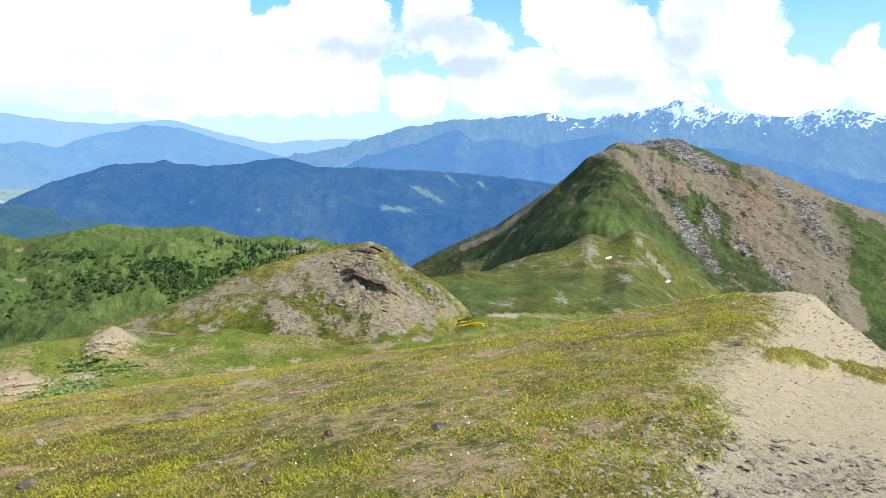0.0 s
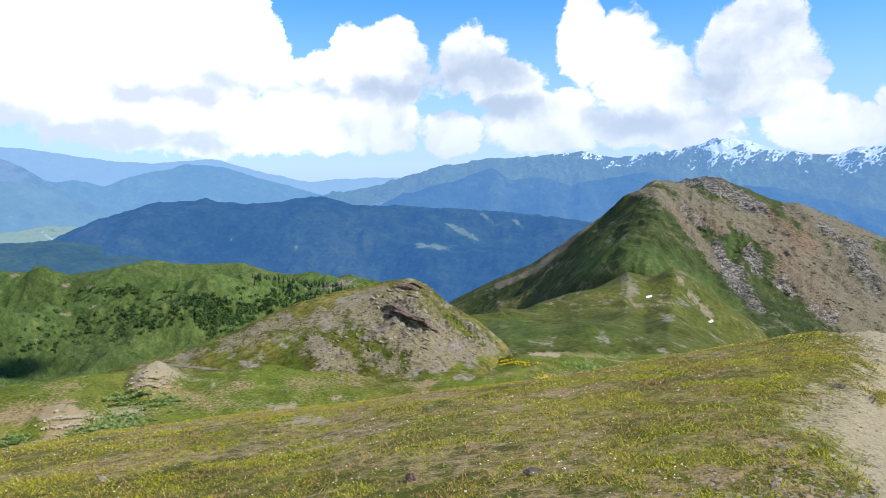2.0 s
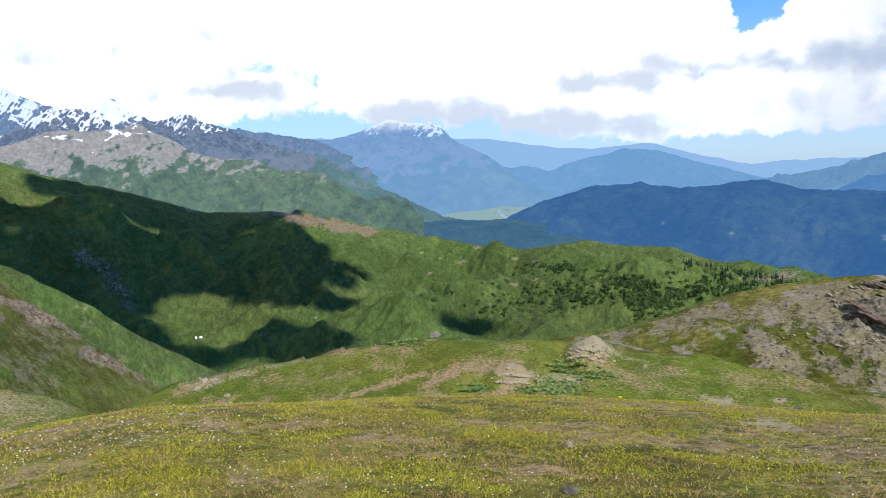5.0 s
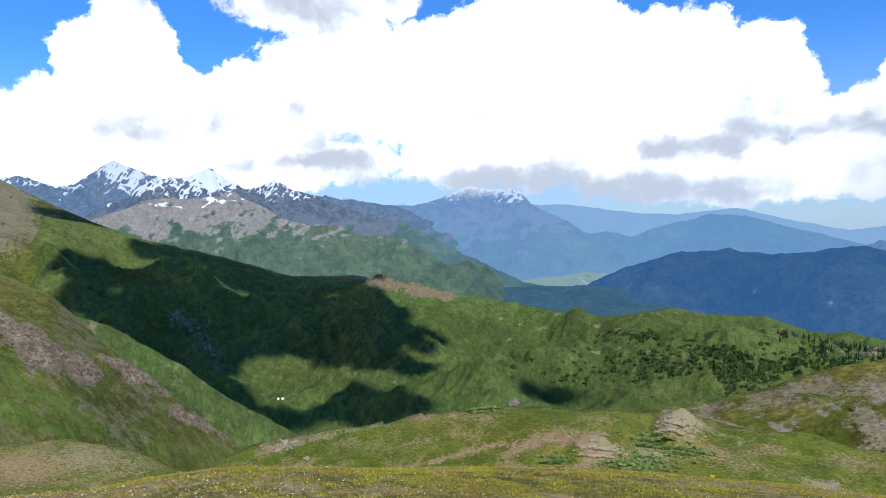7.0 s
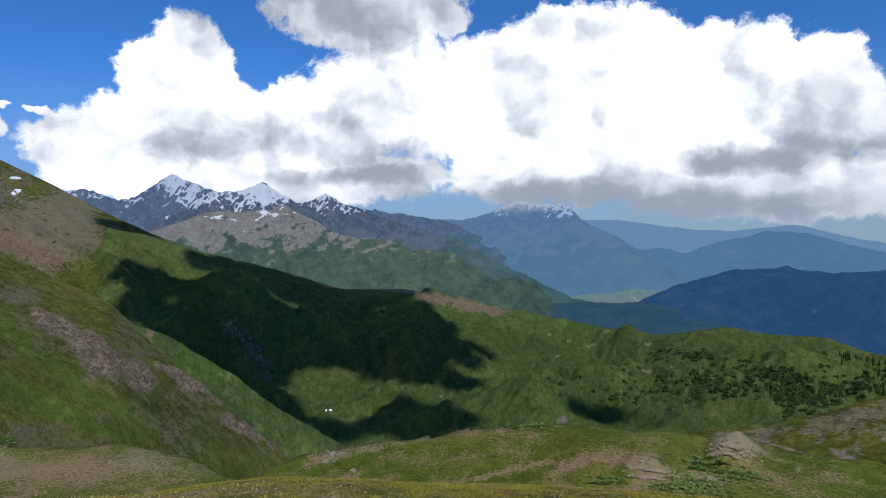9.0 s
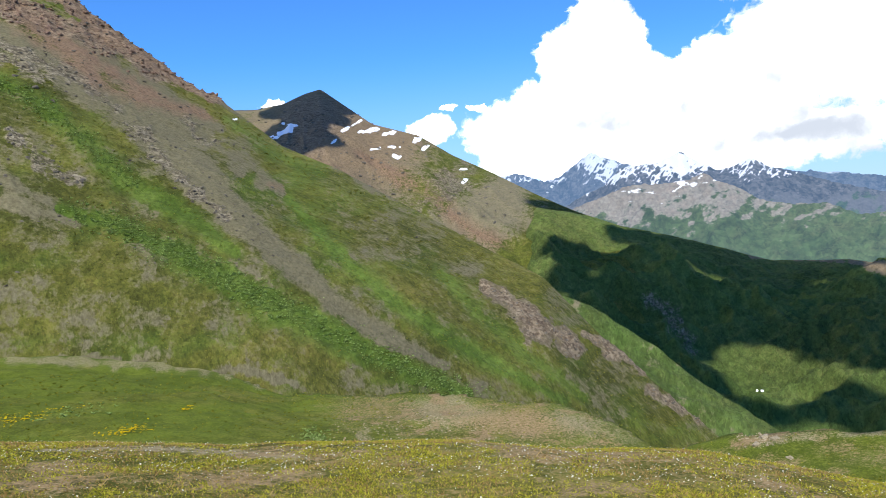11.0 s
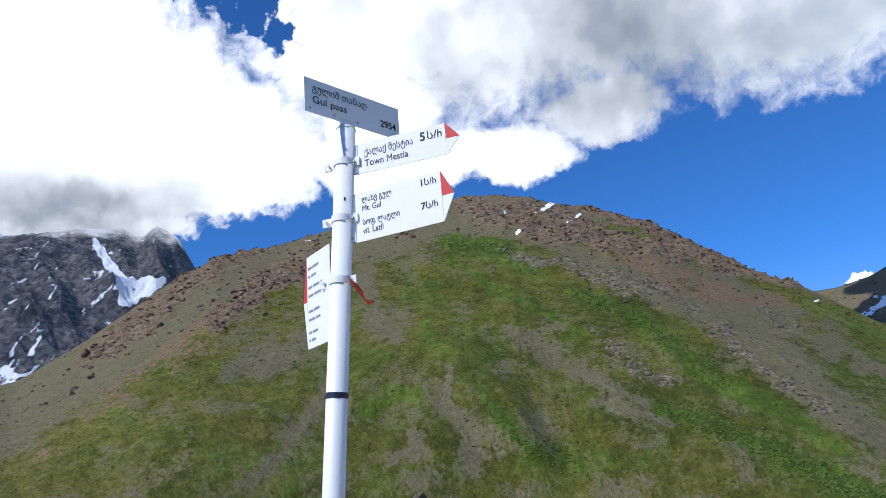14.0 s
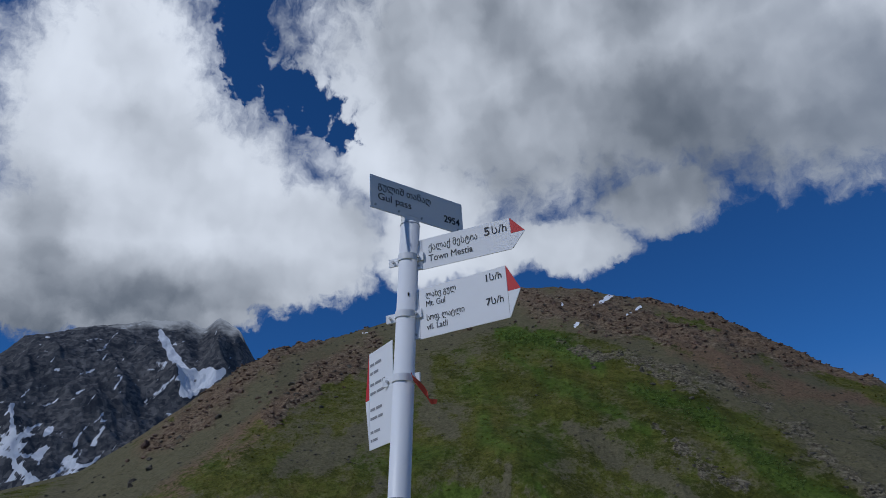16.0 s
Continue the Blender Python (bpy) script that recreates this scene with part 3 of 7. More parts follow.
for r in np.concatenate([np.linspace(0.004, 3, 24)[:-1], np.geomspace(3, 130, 270)[:-1], np.geomspace(130, 4900, 70)]):
    plane = -0.21 * r * np.cos(np.radians(AZG - 45))
    z_edge = EYE + edge_r * np.tan(np.radians(edge_el))
    z_rim = EYE + rim_r * np.tan(np.radians(rim_el))
    t = np.clip(r / edge_r, 0, 1)
    z = plane * (1 - t) + (z_edge * t) * t
    t = np.clip((r - edge_r) / (hollow_r - edge_r), 0, 1)
    z = z + (hollow_z + EYE - z_edge) * (t ** 1.25 * (1 - t) + t * t)
    t = np.clip((r - hollow_r) / (rim_r - hollow_r), 0, 1)
    z = z + (z_rim - hollow_z - EYE) * (t * t * (3 - 2 * t))
    t = np.clip((r - rim_r) / (420 - rim_r), 0, 1)
    z = z + (valley_z + EYE - z_rim) * np.where(valley_z < -50, t ** 0.55, t)
    t = np.clip((r - 420) / 1600, 0, 1)
    z = z + (-760 - valley_z) * t
    rings.append((r, z))
ground = Land([[(0, 0, 1)], [(0, 0, 1)]], [len(rings) - 1], -180, 180 - 0.25, 0.25)
ground.r = np.repeat(np.array([r for r, z in rings])[:, None], len(AZG), 1)
ground.z = np.array([z for r, z in rings])
ground.x, ground.y = -np.sin(np.radians(ground.az)) * ground.r, np.cos(np.radians(ground.az)) * ground.r
ground.z = ground.z + 0.05 * fbm(ground.x * 0.6, ground.y * 0.6, 5, 3) * smooth(0.3, 3, ground.r) + np.minimum(0.012 * ground.r, 0.9) * fbm(ground.x * 0.12, ground.y * 0.12, 4, 5) * smooth(14, 34, ground.r)
g_big, g_mid = fbm(ground.x * 0.25, ground.y * 0.25, 5, 31), fbm(ground.x * 0.9, ground.y * 0.9, 5, 33)
close = 1 - smooth(16, 30, ground.r)
ground.lay(DIRT_, close * np.clip(0.30 + 0.5 * g_mid + 0.35 * g_big, 0.12, 0.62))
ground.lay(DIRT_, smooth(14, 22, ground.r) * np.clip(0.16 + 0.75 * fbm(ground.x * 0.3, ground.y * 0.3, 5, 35), 0, 0.55) * np.where(ground.az < 88, 1.0, 0.75))
ground.lay(LUSH_, smooth(16, 30, ground.r) * np.clip(0.62 + 1.1 * fbm(ground.x * 0.05, ground.y * 0.05, 4, 37) + 1.0 * fbm(ground.x * 0.22, ground.y * 0.22, 5, 38), 0, 1) * np.where(ground.az > 85, 1.0, 0.92) + (0.45 + 0.9 * fbm(ground.x * 0.18, ground.y * 0.18, 5, 39)) * smooth(16, 30, ground.r) * smooth(84, 92, ground.az) + 0.35 * np.clip(g_big * 2, 0, 1) * close)
out_there = smooth(13, 24, ground.r)
ground.lay(LUSH_, out_there * np.clip(0.78 + 0.9 * fbm(ground.x * 0.16, ground.y * 0.16, 5, 43), 0, 1))
ground.lay(DIRT_, out_there * np.clip(0.16 + 0.9 * fbm(ground.x * 0.7, ground.y * 0.7, 5, 45) + 0.5 * fbm(ground.x * 0.13, ground.y * 0.13, 3, 46), 0, 0.7))
ground.lay(SCREE_, out_there * np.clip(0.9 * fbm(ground.x * 1.1, ground.y * 1.1, 4, 47) + 0.7 * fbm(ground.x * 0.09, ground.y * 0.09, 3, 48) - 0.3, 0, 0.6))
ground.z = ground.z + out_there * (1 - smooth(90, 130, ground.r)) * 0.16 * fbm(ground.x * 0.5, ground.y * 0.5, 5, 49)
meadow_floor = out_there * smooth(90, 98, ground.az) * (1 - smooth(170, 178, ground.az))
for ch in (1, 2):
    ground.cover[..., ch] *= 1 - 0.7 * meadow_floor
track = ground.trail([(1.5, -14.0), (2.4, -7.0), (3.2, -2.0), (3.7, 1.0), (4.0, 3.4), (4.9, 5.2), (6.3, 7.2), (7.5, 9.6), (8.3, 12.0), (9.0, 14.0)], [1.6, 1.8, 2.0, 1.9, 1.8, 1.7, 1.75, 1.8, 2.0, 2.4], 0.45, 1)
tuft = np.maximum(ground.patch(5.0, 6.75, 0.5, 0.25, 30, 0.6, 2), ground.patch(6.4, 7.3, 0.9, 0.35, 25, 0.6, 3))
track = np.maximum(track, ground.trail([(3.0, 2.4), (3.2, 3.4), (3.6, 4.6), (4.2, 5.8)], [0.5, 0.55, 0.4, 0.3], 0.9, 6))
track = track * (1 - smooth(0.2, 0.5, tuft))
ground.lay(SCREE_, track)
ground.cover[..., 2] *= 1 - smooth(0.1, 0.4, track)
ground.lay(ROCK_, 0.3 * ground.patch(3.4, 3.8, 0.9, 0.55, 20, 0.9, 4) + 0.4 * ground.patch(8.6, 11.6, 1.8, 1.2, 50, 0.8, 5))
ground.z -= 0.07 * smooth(0.25, 0.6, track) * close
for k, (x, y, rx, ry) in enumerate([(3.7, 8.5, 0.8, 0.35), (1.8, 4.1, 0.6, 0.25), (2.1, 4.3, 0.5, 0.25), (0.1, 5.0, 0.5, 0.25), (1.4, 3.3, 0.5, 0.3), (-3.8, 8.0, 1.5, 0.5), (-5.4, 5.5, 0.9, 0.4), (-3.5, 7.4, 2.2, 0.6), (-3.3, 5.2, 0.7, 0.3), (-4.6, 3.6, 0.8, 0.3), (-2.4, 7.3, 1.6, 0.4), (-5.5, -7.0, 1.6, 0.8), (-6.2, -5.2, 1.4, 0.6), (-7.6, -3.2, 1.2, 0.5)]):
    ground.lay(DIRT_, 0.62 * ground.patch(x, y, rx, ry, 20, 1.2, 10 + k))
# the hollow: pale spoil cones, a worn path, grey slopes by the meadow
for k, (a, e, ra, re) in enumerate([(25.7, -16.3, 1.3, 0.75), (31.9, -18.3, 1.2, 0.55), (12, -20.3, 1.2, 0.4), (22.7, -20.2, 0.8, 0.25), (11.5, -20.6, 2.2, 0.4), (15.5, -19.3, 1.6, 0.4)]):
    ground.lay(SCREE_, (0.9 if k == 0 else 0.66) * ground.spot(a, e, ra * 1.15, re * 1.15, 0, 1.0, 30 + k))
for a, e, ra, re, tall in ((25.7, -16.4, 1.8, 1.2, 0.75), (32.2, -18.2, 2.0, 1.0, 0.4)):
    heap_ = np.clip(1.25 - np.hypot((ground.az - a) / ra, (ground.el - e) / re), 0, 1) * (ground.r > 20) * (ground.r < 60)
    ground.z += tall * heap_ ** 0.8 * (1 + 0.9 * fbm(ground.x * 0.8, ground.y * 0.8, 4, 44, True))
    ground.lay(SCREE_, np.clip(1.3 * heap_ + 0.7 * fbm(ground.x * 0.8, ground.y * 0.8, 4, 42), 0, 1) * smooth(0.02, 0.2, heap_))
ground.lay(SCREE_, 0.62 * ground.spot(28.5, -18.6, 3.5, 1.0, -8, 0.8, 36))
ground.lay(DIRT_, 0.8 * ground.streak([(46, -19.2), (44.3, -18.8), (39.6, -17.8), (34.6, -17.2), (30.6, -17.0)], [0.3, 0.28, 0.22, 0.18, 0.15], 0.35, 7))
ground.lay(SCREE_, 0.5 * ground.streak([(59.3, -17.2), (57, -16.9), (52.4, -16.3), (47.8, -15.7)], [0.7, 0.6, 0.4, 0.2], 0.7, 8))
ground.lay(DIRT_, 0.64 * ground.spot(80, -15.6, 14, 2.2, 8, 0.6, 37) * smooth(28, 38, ground.r))
ground.lay(SCREE_, 0.56 * ground.spot(79, -15.2, 13, 2.0, 8, 0.8, 38) * smooth(28, 38, ground.r))
ground.lay(SCREE_, 0.6 * ground.spot(89.5, -16.3, 2.0, 1.2, 30, 0.9, 39))
ground.lay(SCREE_, 0.6 * ground.streak([(113, -13.6), (104, -15.2), (97, -16.8), (93, -17.6)], [0.15, 0.4, 0.5, 0.3], 0.6, 9))
ground.lay(SCREE_, 0.5 * ground.streak([(146, -3.0), (141, -3.6), (136, -3.9), (128, -3.4), (120, -4.6), (113, -7.2), (106, -8.4), (100, -9.6), (95, -11.6)], [0.5, 0.7, 0.5, 0.5, 0.5, 0.45, 0.6, 0.8, 0.6], 1.1, 10))
for k, (a, e, ra) in enumerate([(118.1, -10.15, 1.2), (123.7, -6.63, 1.6), (11.2, -18.8, 1.0), (-6, -15.3, 2.0)]):
    ground.lay(SCREE_, ground.spot(a, e, ra, 0.25, 0, 0.6, 44 + k))
ground.lay(DIRT_, 0.5 * ground.spot(140, -6.5, 14, 1.2, -14, 0.9, 50))
ground.build("ground", near_land, "sparse yellow-green alpine turf with bare patches", "ground", "structure", closed=True)

# rocky knoll on the saddle
CREST = [(34, -15.6, 52), (28, -15, 52), (23.2, -14.1, 53), (18.8, -12.7, 54), (14.7, -11.1, 55), (10.8, -10.15, 56), (7, -9.4, 56), (5, -9.2, 56), (3.8, -9.7, 56), (2, -11.2, 56), (-0.8, -12.8, 55), (-3, -14.6, 54), (-5, -17.5, 54)]
BASE = [(34, -16.6, 48), (28, -17.8, 46), (23, -17.2, 45), (16, -18, 43), (10, -18.3, 42), (4, -18.5, 42), (0, -18, 43), (-2.5, -17.5, 46), (-5, -18, 50)]
knoll = Land([BASE, CREST], [220], -5, 34, 0.06, {0: 0.8}, back=(9, 9))
env = smooth(0, 0.15, knoll.u) * (1 - 0.8 * smooth(0.8, 1, knoll.u))
knoll.swell(0.9, 6, 3, 5, False, env)
craggy = np.maximum(knoll.spot(5.2, -12.3, 3.6, 2.9, 25, 0.4, 1), 0.9 * knoll.spot(1.2, -13.2, 3.0, 1.2, 28, 0.5, 2))
knoll.swell(0.85, 2.2, 9, 5, True, env * craggy)
knoll.lay(ROCK_, 0.75 * craggy)
face = np.maximum.reduce([
    0.95 * knoll.streak([(8.7, -11.7), (5.9, -12.7), (3.1, -13.7), (-0.3, -14.8), (-2.2, -15.1)], [2.2, 3.0, 2.6, 1.6, 0.6], 0.5, 3),
    0.64 * knoll.streak([(25.1, -14.8), (22.2, -14.4), (18.8, -13.7), (15.6, -12.8), (11.5, -12.5), (8.7, -11.7)], [0.5, 0.9, 1.2, 0.9, 1.4, 1.4], 0.8, 5),
    0.85 * knoll.streak([(13.4, -14.2), (11.6, -15.7), (9.8, -16.7)], [1.0, 1.4, 0.9], 0.7, 4),
    0.75 * knoll.streak([(8.8, -15.4), (5, -16.4), (1.2, -16.2)], [1.2, 1.4, 1.0], 0.8, 7)])
knoll.lay(SCREE_, face)
knoll.lay(DIRT_, np.clip(0.25 + 0.6 * fbm(knoll.az / 1.1, knoll.el / 0.6, 5, 27), 0, 0.7))
green_wedge = np.maximum.reduce([0.9 * knoll.streak([(16.1, -13.2), (15.3, -15.5), (14, -17.4)], [0.7, 0.9, 1.0], 0.8, 6), 0.8 * knoll.streak([(4.6, -17.4), (1.2, -16.7), (-1.3, -15.8)], [0.6, 0.7, 0.4], 0.8, 9), 0.8 * knoll.streak([(2.1, -12.3), (0.2, -13.7), (-1.3, -14.8)], [0.4, 0.5, 0.3], 0.8, 10), 0.6 * knoll.streak([(8.3, -14.7), (6.9, -15.4)], [0.6, 0.6], 0.9, 11)])
for ch in (0, 1):
    knoll.cover[..., ch] *= 1 - 0.85 * smooth(0.3, 0.7, green_wedge)
crest_turf = smooth(0.93, 0.99, knoll.u) * smooth(6.5, 8.0, knoll.az)
for ch in range(3):
    knoll.cover[..., ch] *= 1 - 0.85 * crest_turf
knoll.lay(DIRT_, 0.8 * knoll.streak([(25.3, -15), (21, -15.9), (16.3, -17.2), (13.6, -17.7)], [0.12, 0.14, 0.14, 0.1], 0.3, 3))
knoll.lay(LUSH_, np.maximum(0.8 * green_wedge, np.clip(0.2 + 1.0 * fbm(knoll.az / 2.0, knoll.el, 4, 29), 0, 0.8) * smooth(-11.5, -14, knoll.el)))
knoll_ob = knoll.build("rocky_knoll", knoll_land, "rocky knoll with grassy crest on the saddle", "hill")

# stony mountain across the saddle, and the grassy shoulder before it
CREST = [(6, -14, 650), (2.1, -11.1, 650), (-0.8, -9.7, 660), (-4.5, -8.06, 680), (-8.2, -5.46, 700), (-10.9, -3.6, 710), (-14.1, -1.32, 720), (-15.6, -1.45, 720), (-17.7, -0.95, 720), (-19, -1.07, 720), (-22.3, -2.54, 720), (-24.7, -3, 720), (-27.4, -4.08, 720), (-30, -5.2, 720), (-32.8, -5.94, 720), (-40, -8, 720), (-50, -12, 720)]
BASE = [(6, -18, 500), (2, -17, 420), (-5, -16, 330), (-14, -15, 280), (-25, -17, 330), (-35, -20, 400), (-50, -22, 450)]
mountain = Land([BASE, CREST], [300], -50, 6, 0.1, {0: 1.1}, back=(300, 200))
env = np.sin(np.clip(mountain.u, 0, 1) * np.pi) ** 0.7
mountain.fan(2.5, (-17.5, 3.0), 9.0, 11, env)
mountain.swell(12, 80, 14, 5, True, env)
mountain.swell(5, 40, 12, 5, False, env)
stony = np.maximum(mountain.spot(-22, -5.5, 7.5, 5.2, -25, 0.45, 1), mountain.spot(-26.5, -8.5, 5.5, 4.5, -40, 0.4, 2))
mountain.swell(5, 22, 13, 5, True, stony * (0.35 + 0.65 * env))
spurline = np.clip(1 - np.abs(mountain.az + 14.2 + (mountain.el + 1) * 0.3) / 8.0, 0, 1)
mountain.z += 26 * smooth(0, 1, spurline) * np.clip((1 - mountain.u) * 2.2, 0, 1) * smooth(0, 0.2, mountain.u)
mountain.lay(SCREE_, np.maximum.reduce([
    0.95 * mountain.streak([(-22.5, -4.9), (-25, -7.3), (-27.1, -9.3), (-28.7, -11.2)], [1.6, 2.6, 2.8, 2.4], 0.5, 1),
    0.95 * mountain.streak([(-23.9, -3.1), (-26.7, -4.7), (-28.8, -7.1), (-30.1, -9.9), (-31.8, -13.3)], [0.8, 1.6, 2.0, 1.8, 1.4], 0.6, 2),
    0.95 * mountain.streak([(-14.8, -2.2), (-17, -3.7), (-19.6, -4.5), (-22, -4.5)], [1.2, 1.6, 1.6, 1.2], 0.6, 3),
    0.85 * mountain.streak([(-14.4, -2.2), (-13.5, -3.3), (-11.8, -4.7), (-10.5, -5.7)], [0.8, 1.3, 1.0, 0.5], 0.9, 18),
    0.9 * mountain.streak([(-12.7, -4.7), (-14.9, -5.1), (-16.7, -6.4), (-18.9, -7.7)], [0.6, 1.2, 1.0, 0.7], 0.7, 4),
    0.85 * mountain.streak([(-14.3, -1.6), (-11.8, -3.4), (-8.7, -5.7), (-5, -8.5), (-1.7, -9.9)], [0.8, 0.8, 0.6, 0.5, 0.3], 0.7, 5),
    0.8 * mountain.streak([(-29.6, -4.8), (-32.8, -6.4)], [0.7, 0.7], 0.8, 16),
    np.clip(0.18 + 0.5 * fbm(mountain.az * 0.9, mountain.el * 1.6, 5, 24), 0, 0.6)]))
cliffs_ = np.maximum.reduce([
    mountain.streak([(-16, -1.4), (-18.2, -1.7), (-20.3, -2.6), (-22, -3.4)], [0.7, 1.1, 1.0, 0.5], 0.7, 6),
    0.9 * mountain.streak([(-16.7, -5.1), (-17.7, -5.5)], [0.7, 0.5], 0.8, 7),
    mountain.streak([(-20.7, -5.2), (-21.5, -6.9), (-21.9, -7.9)], [0.5, 0.7, 0.5], 0.9, 8),
    mountain.streak([(-18.9, -6.5), (-20.2, -8.5), (-21.4, -9.9), (-22.3, -11)], [0.5, 1.0, 0.8, 0.4], 0.7, 9),
    0.8 * mountain.streak([(-23.5, -8.7), (-25.2, -9.9), (-26.8, -11)], [0.6, 1.0, 0.7], 1.2, 10),
    0.75 * mountain.streak([(-25.9, -4.3), (-27.9, -5.9), (-29.7, -9.1)], [0.5, 0.8, 0.5], 1.3, 15)])
mountain.swell(3.5, 14, 15, 5, True, cliffs_)
mountain.lay(ROCK_, 0.9 * cliffs_)
mountain.lay(RUST_, np.maximum.reduce([0.85 * mountain.streak([(-22.4, -3.4), (-24, -4.6), (-25.3, -5.8)], [0.5, 0.9, 0.7], 0.6, 1), 0.4 * mountain.streak([(-22.1, -5.8), (-24.3, -7.8), (-26.4, -10.2)], [0.9, 1.3, 1.2], 0.7, 11), 0.35 * mountain.streak([(-15.7, -3.8), (-18.7, -4.3)], [0.8, 0.9], 0.7, 12)]))
gully = np.maximum(0.9 * mountain.streak([(-19.8, -4.8), (-20.5, -5.8), (-19.9, -6.9)], [0.5, 0.7, 0.4], 0.9, 13), 0.9 * mountain.streak([(-32.2, -7.7), (-32.1, -10.8), (-33.2, -13.1)], [1.0, 1.3, 1.2], 0.7, 14))
for ch in (0, 1):
    mountain.cover[..., ch] *= 1 - 0.85 * smooth(0.2, 0.7, gully)
mountain.lay(LUSH_, np.maximum(0.85 * mountain.streak([(-9.2, -8), (-12.3, -7), (-15.5, -7.8), (-18.2, -9.5), (-20.4, -11.5)], [1.2, 1.5, 1.4, 1.1, 0.8], 0.6, 17), 0.7 * gully))
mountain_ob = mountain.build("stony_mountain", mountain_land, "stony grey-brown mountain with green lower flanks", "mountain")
CREST = [(4, -14.5, 130), (-0.3, -12.9, 140), (-4.6, -12.35, 150), (-7, -11.4, 170), (-10.2, -9.8, 190), (-12.4, -8.72, 205), (-14, -9.1, 210), (-15.9, -8.2, 220), (-17.5, -8.9, 220), (-19.5, -10.3, 215), (-21.5, -11.8, 205), (-23, -13.2, 200), (-26, -16, 190), (-30, -19, 180)]
BASE = [(4, -17.5, 56), (-4.6, -16.8, 56), (-13, -16.3, 64), (-25, -16.5, 66), (-30, -22, 80)]
shoulder = Land([BASE, CREST], [160], -30, 4, 0.1, {0: 0.75}, back=(120, 40))
env = np.sin(np.clip(shoulder.u, 0, 1) * np.pi) ** 0.8
shoulder.swell(5, 35, 21, 4, False, env)
shoulder.swell(7, 60, 22, 4, True, env)
shoulder.lay(SCREE_, np.maximum.reduce([0.7 * shoulder.spot(-12.6, -10.2, 1.8, 0.8, 60, 1.2, 1), 0.7 * shoulder.spot(-13.4, -11.1, 1.5, 0.3, 0, 0.6, 2), 0.7 * shoulder.streak([(-16.5, -9), (-18.7, -11.6)], [0.25, 0.35], 1.2, 1)]))
shoulder.lay(SNOW_, np.maximum(shoulder.spot(-14.2, -10.35, 0.28, 0.09, -10, 0.9, 3, 0.4), shoulder.spot(-18.8, -12.0, 0.4, 0.08, -30, 0.9, 4, 0.4)))
shoulder.lay(DIRT_, 0.5 + 0.5 * fbm(shoulder.az / 1.2, shoulder.el / 0.6, 4, 28) - 0.35)
shoulder.lay(LUSH_, 0.7 * shoulder.spot(-5, -13.5, 8, 1.0, 0, 0.6, 5))
shoulder_ob = shoulder.build("grassy_shoulder", mid_land, "green grassy shoulder below the stony mountain", "hill")

# long green ridge over the valley
CREST = [(84, -12, 1000), (78, -3, 1150), (74, 1.4, 1180), (70, 0.4, 1180), (67.4, -0.54, 1160), (64, -1.44, 1150), (60.7, -2.5, 1150), (58.3, -3.3, 1150), (56.4, -3.9, 1150), (51.5, -3.97, 1130), (48.1, -4.64, 1100), (44, -5.74, 1080), (39.4, -6.85, 1050), (34.7, -7.4, 1020), (31.4, -7.84, 1000), (27.7, -7.46, 1000), (23.2, -7.57, 1000), (19.3, -7.62, 1000), (17.2, -8.38, 1000), (14.7, -8.97, 1000), (9.7, -9.9, 1000), (2, -12, 1000), (-4, -14, 1000)]
BASE = [(84, -22, 500), (62, -21, 450), (50, -20, 470), (30, -19, 520), (2, -19, 560), (-4, -19, 560)]
ridge = Land([BASE, CREST], [270], -4, 84, 0.12, {0: 0.95}, back=(400, 260))
env = np.sin(np.clip(ridge.u, 0, 1) * np.pi) ** 0.7
ridge.swell(50, 170, 31, 5, True, env)
ridge.swell(13, 60, 34, 4, True, env)
ridge.swell(7, 55, 32, 5, False, env)
ridge.lay(SCREE_, np.maximum(0.95 * ridge.streak([(51.3, -4.2), (48.5, -4.75), (46.2, -5.4), (43.6, -6.0)], [0.4, 0.75, 0.6, 0.5], 0.6, 1), 0.8 * ridge.streak([(58, -3.4), (52, -4.1)], [0.3, 0.2], 0.8, 2)))
ridge.lay(RUST_, 0.45 * ridge.streak([(59, -3.5), (51.3, -4.3), (43.6, -6.1)], [0.8, 0.8, 0.6], 0.3, 3))
ridge.lay(ROCK_, np.maximum(0.5 * ridge.streak([(65.4, -6.6), (64, -7.8), (62.5, -10.5)], [0.9, 1.2, 0.9], 0.7, 4), 0.6 * ridge.spot(12.5, -9.8, 4, 0.5, -8, 0.9, 1)))
for k in range(16):
    ridge.lay(SCREE_, 0.8 * ridge.spot(random.uniform(30, 50), random.uniform(-13.5, -7), random.uniform(0.2, 0.6), random.uniform(0.08, 0.18), random.uniform(-30, 10), 0.5, 60 + k))
ridge.lay(DIRT_, ridge.spot(38.7, -14.7, 0.6, 0.35, 0, 0.4, 5))
ridge.lay(LUSH_, np.clip(0.35 + 0.9 * fbm(ridge.x / 150, ridge.y / 150, 4, 8), 0, 1))
ridge_ob = ridge.build("green_ridge", ridge_land, "long green ridge with shrubs and pale rocky crest", "ridge")

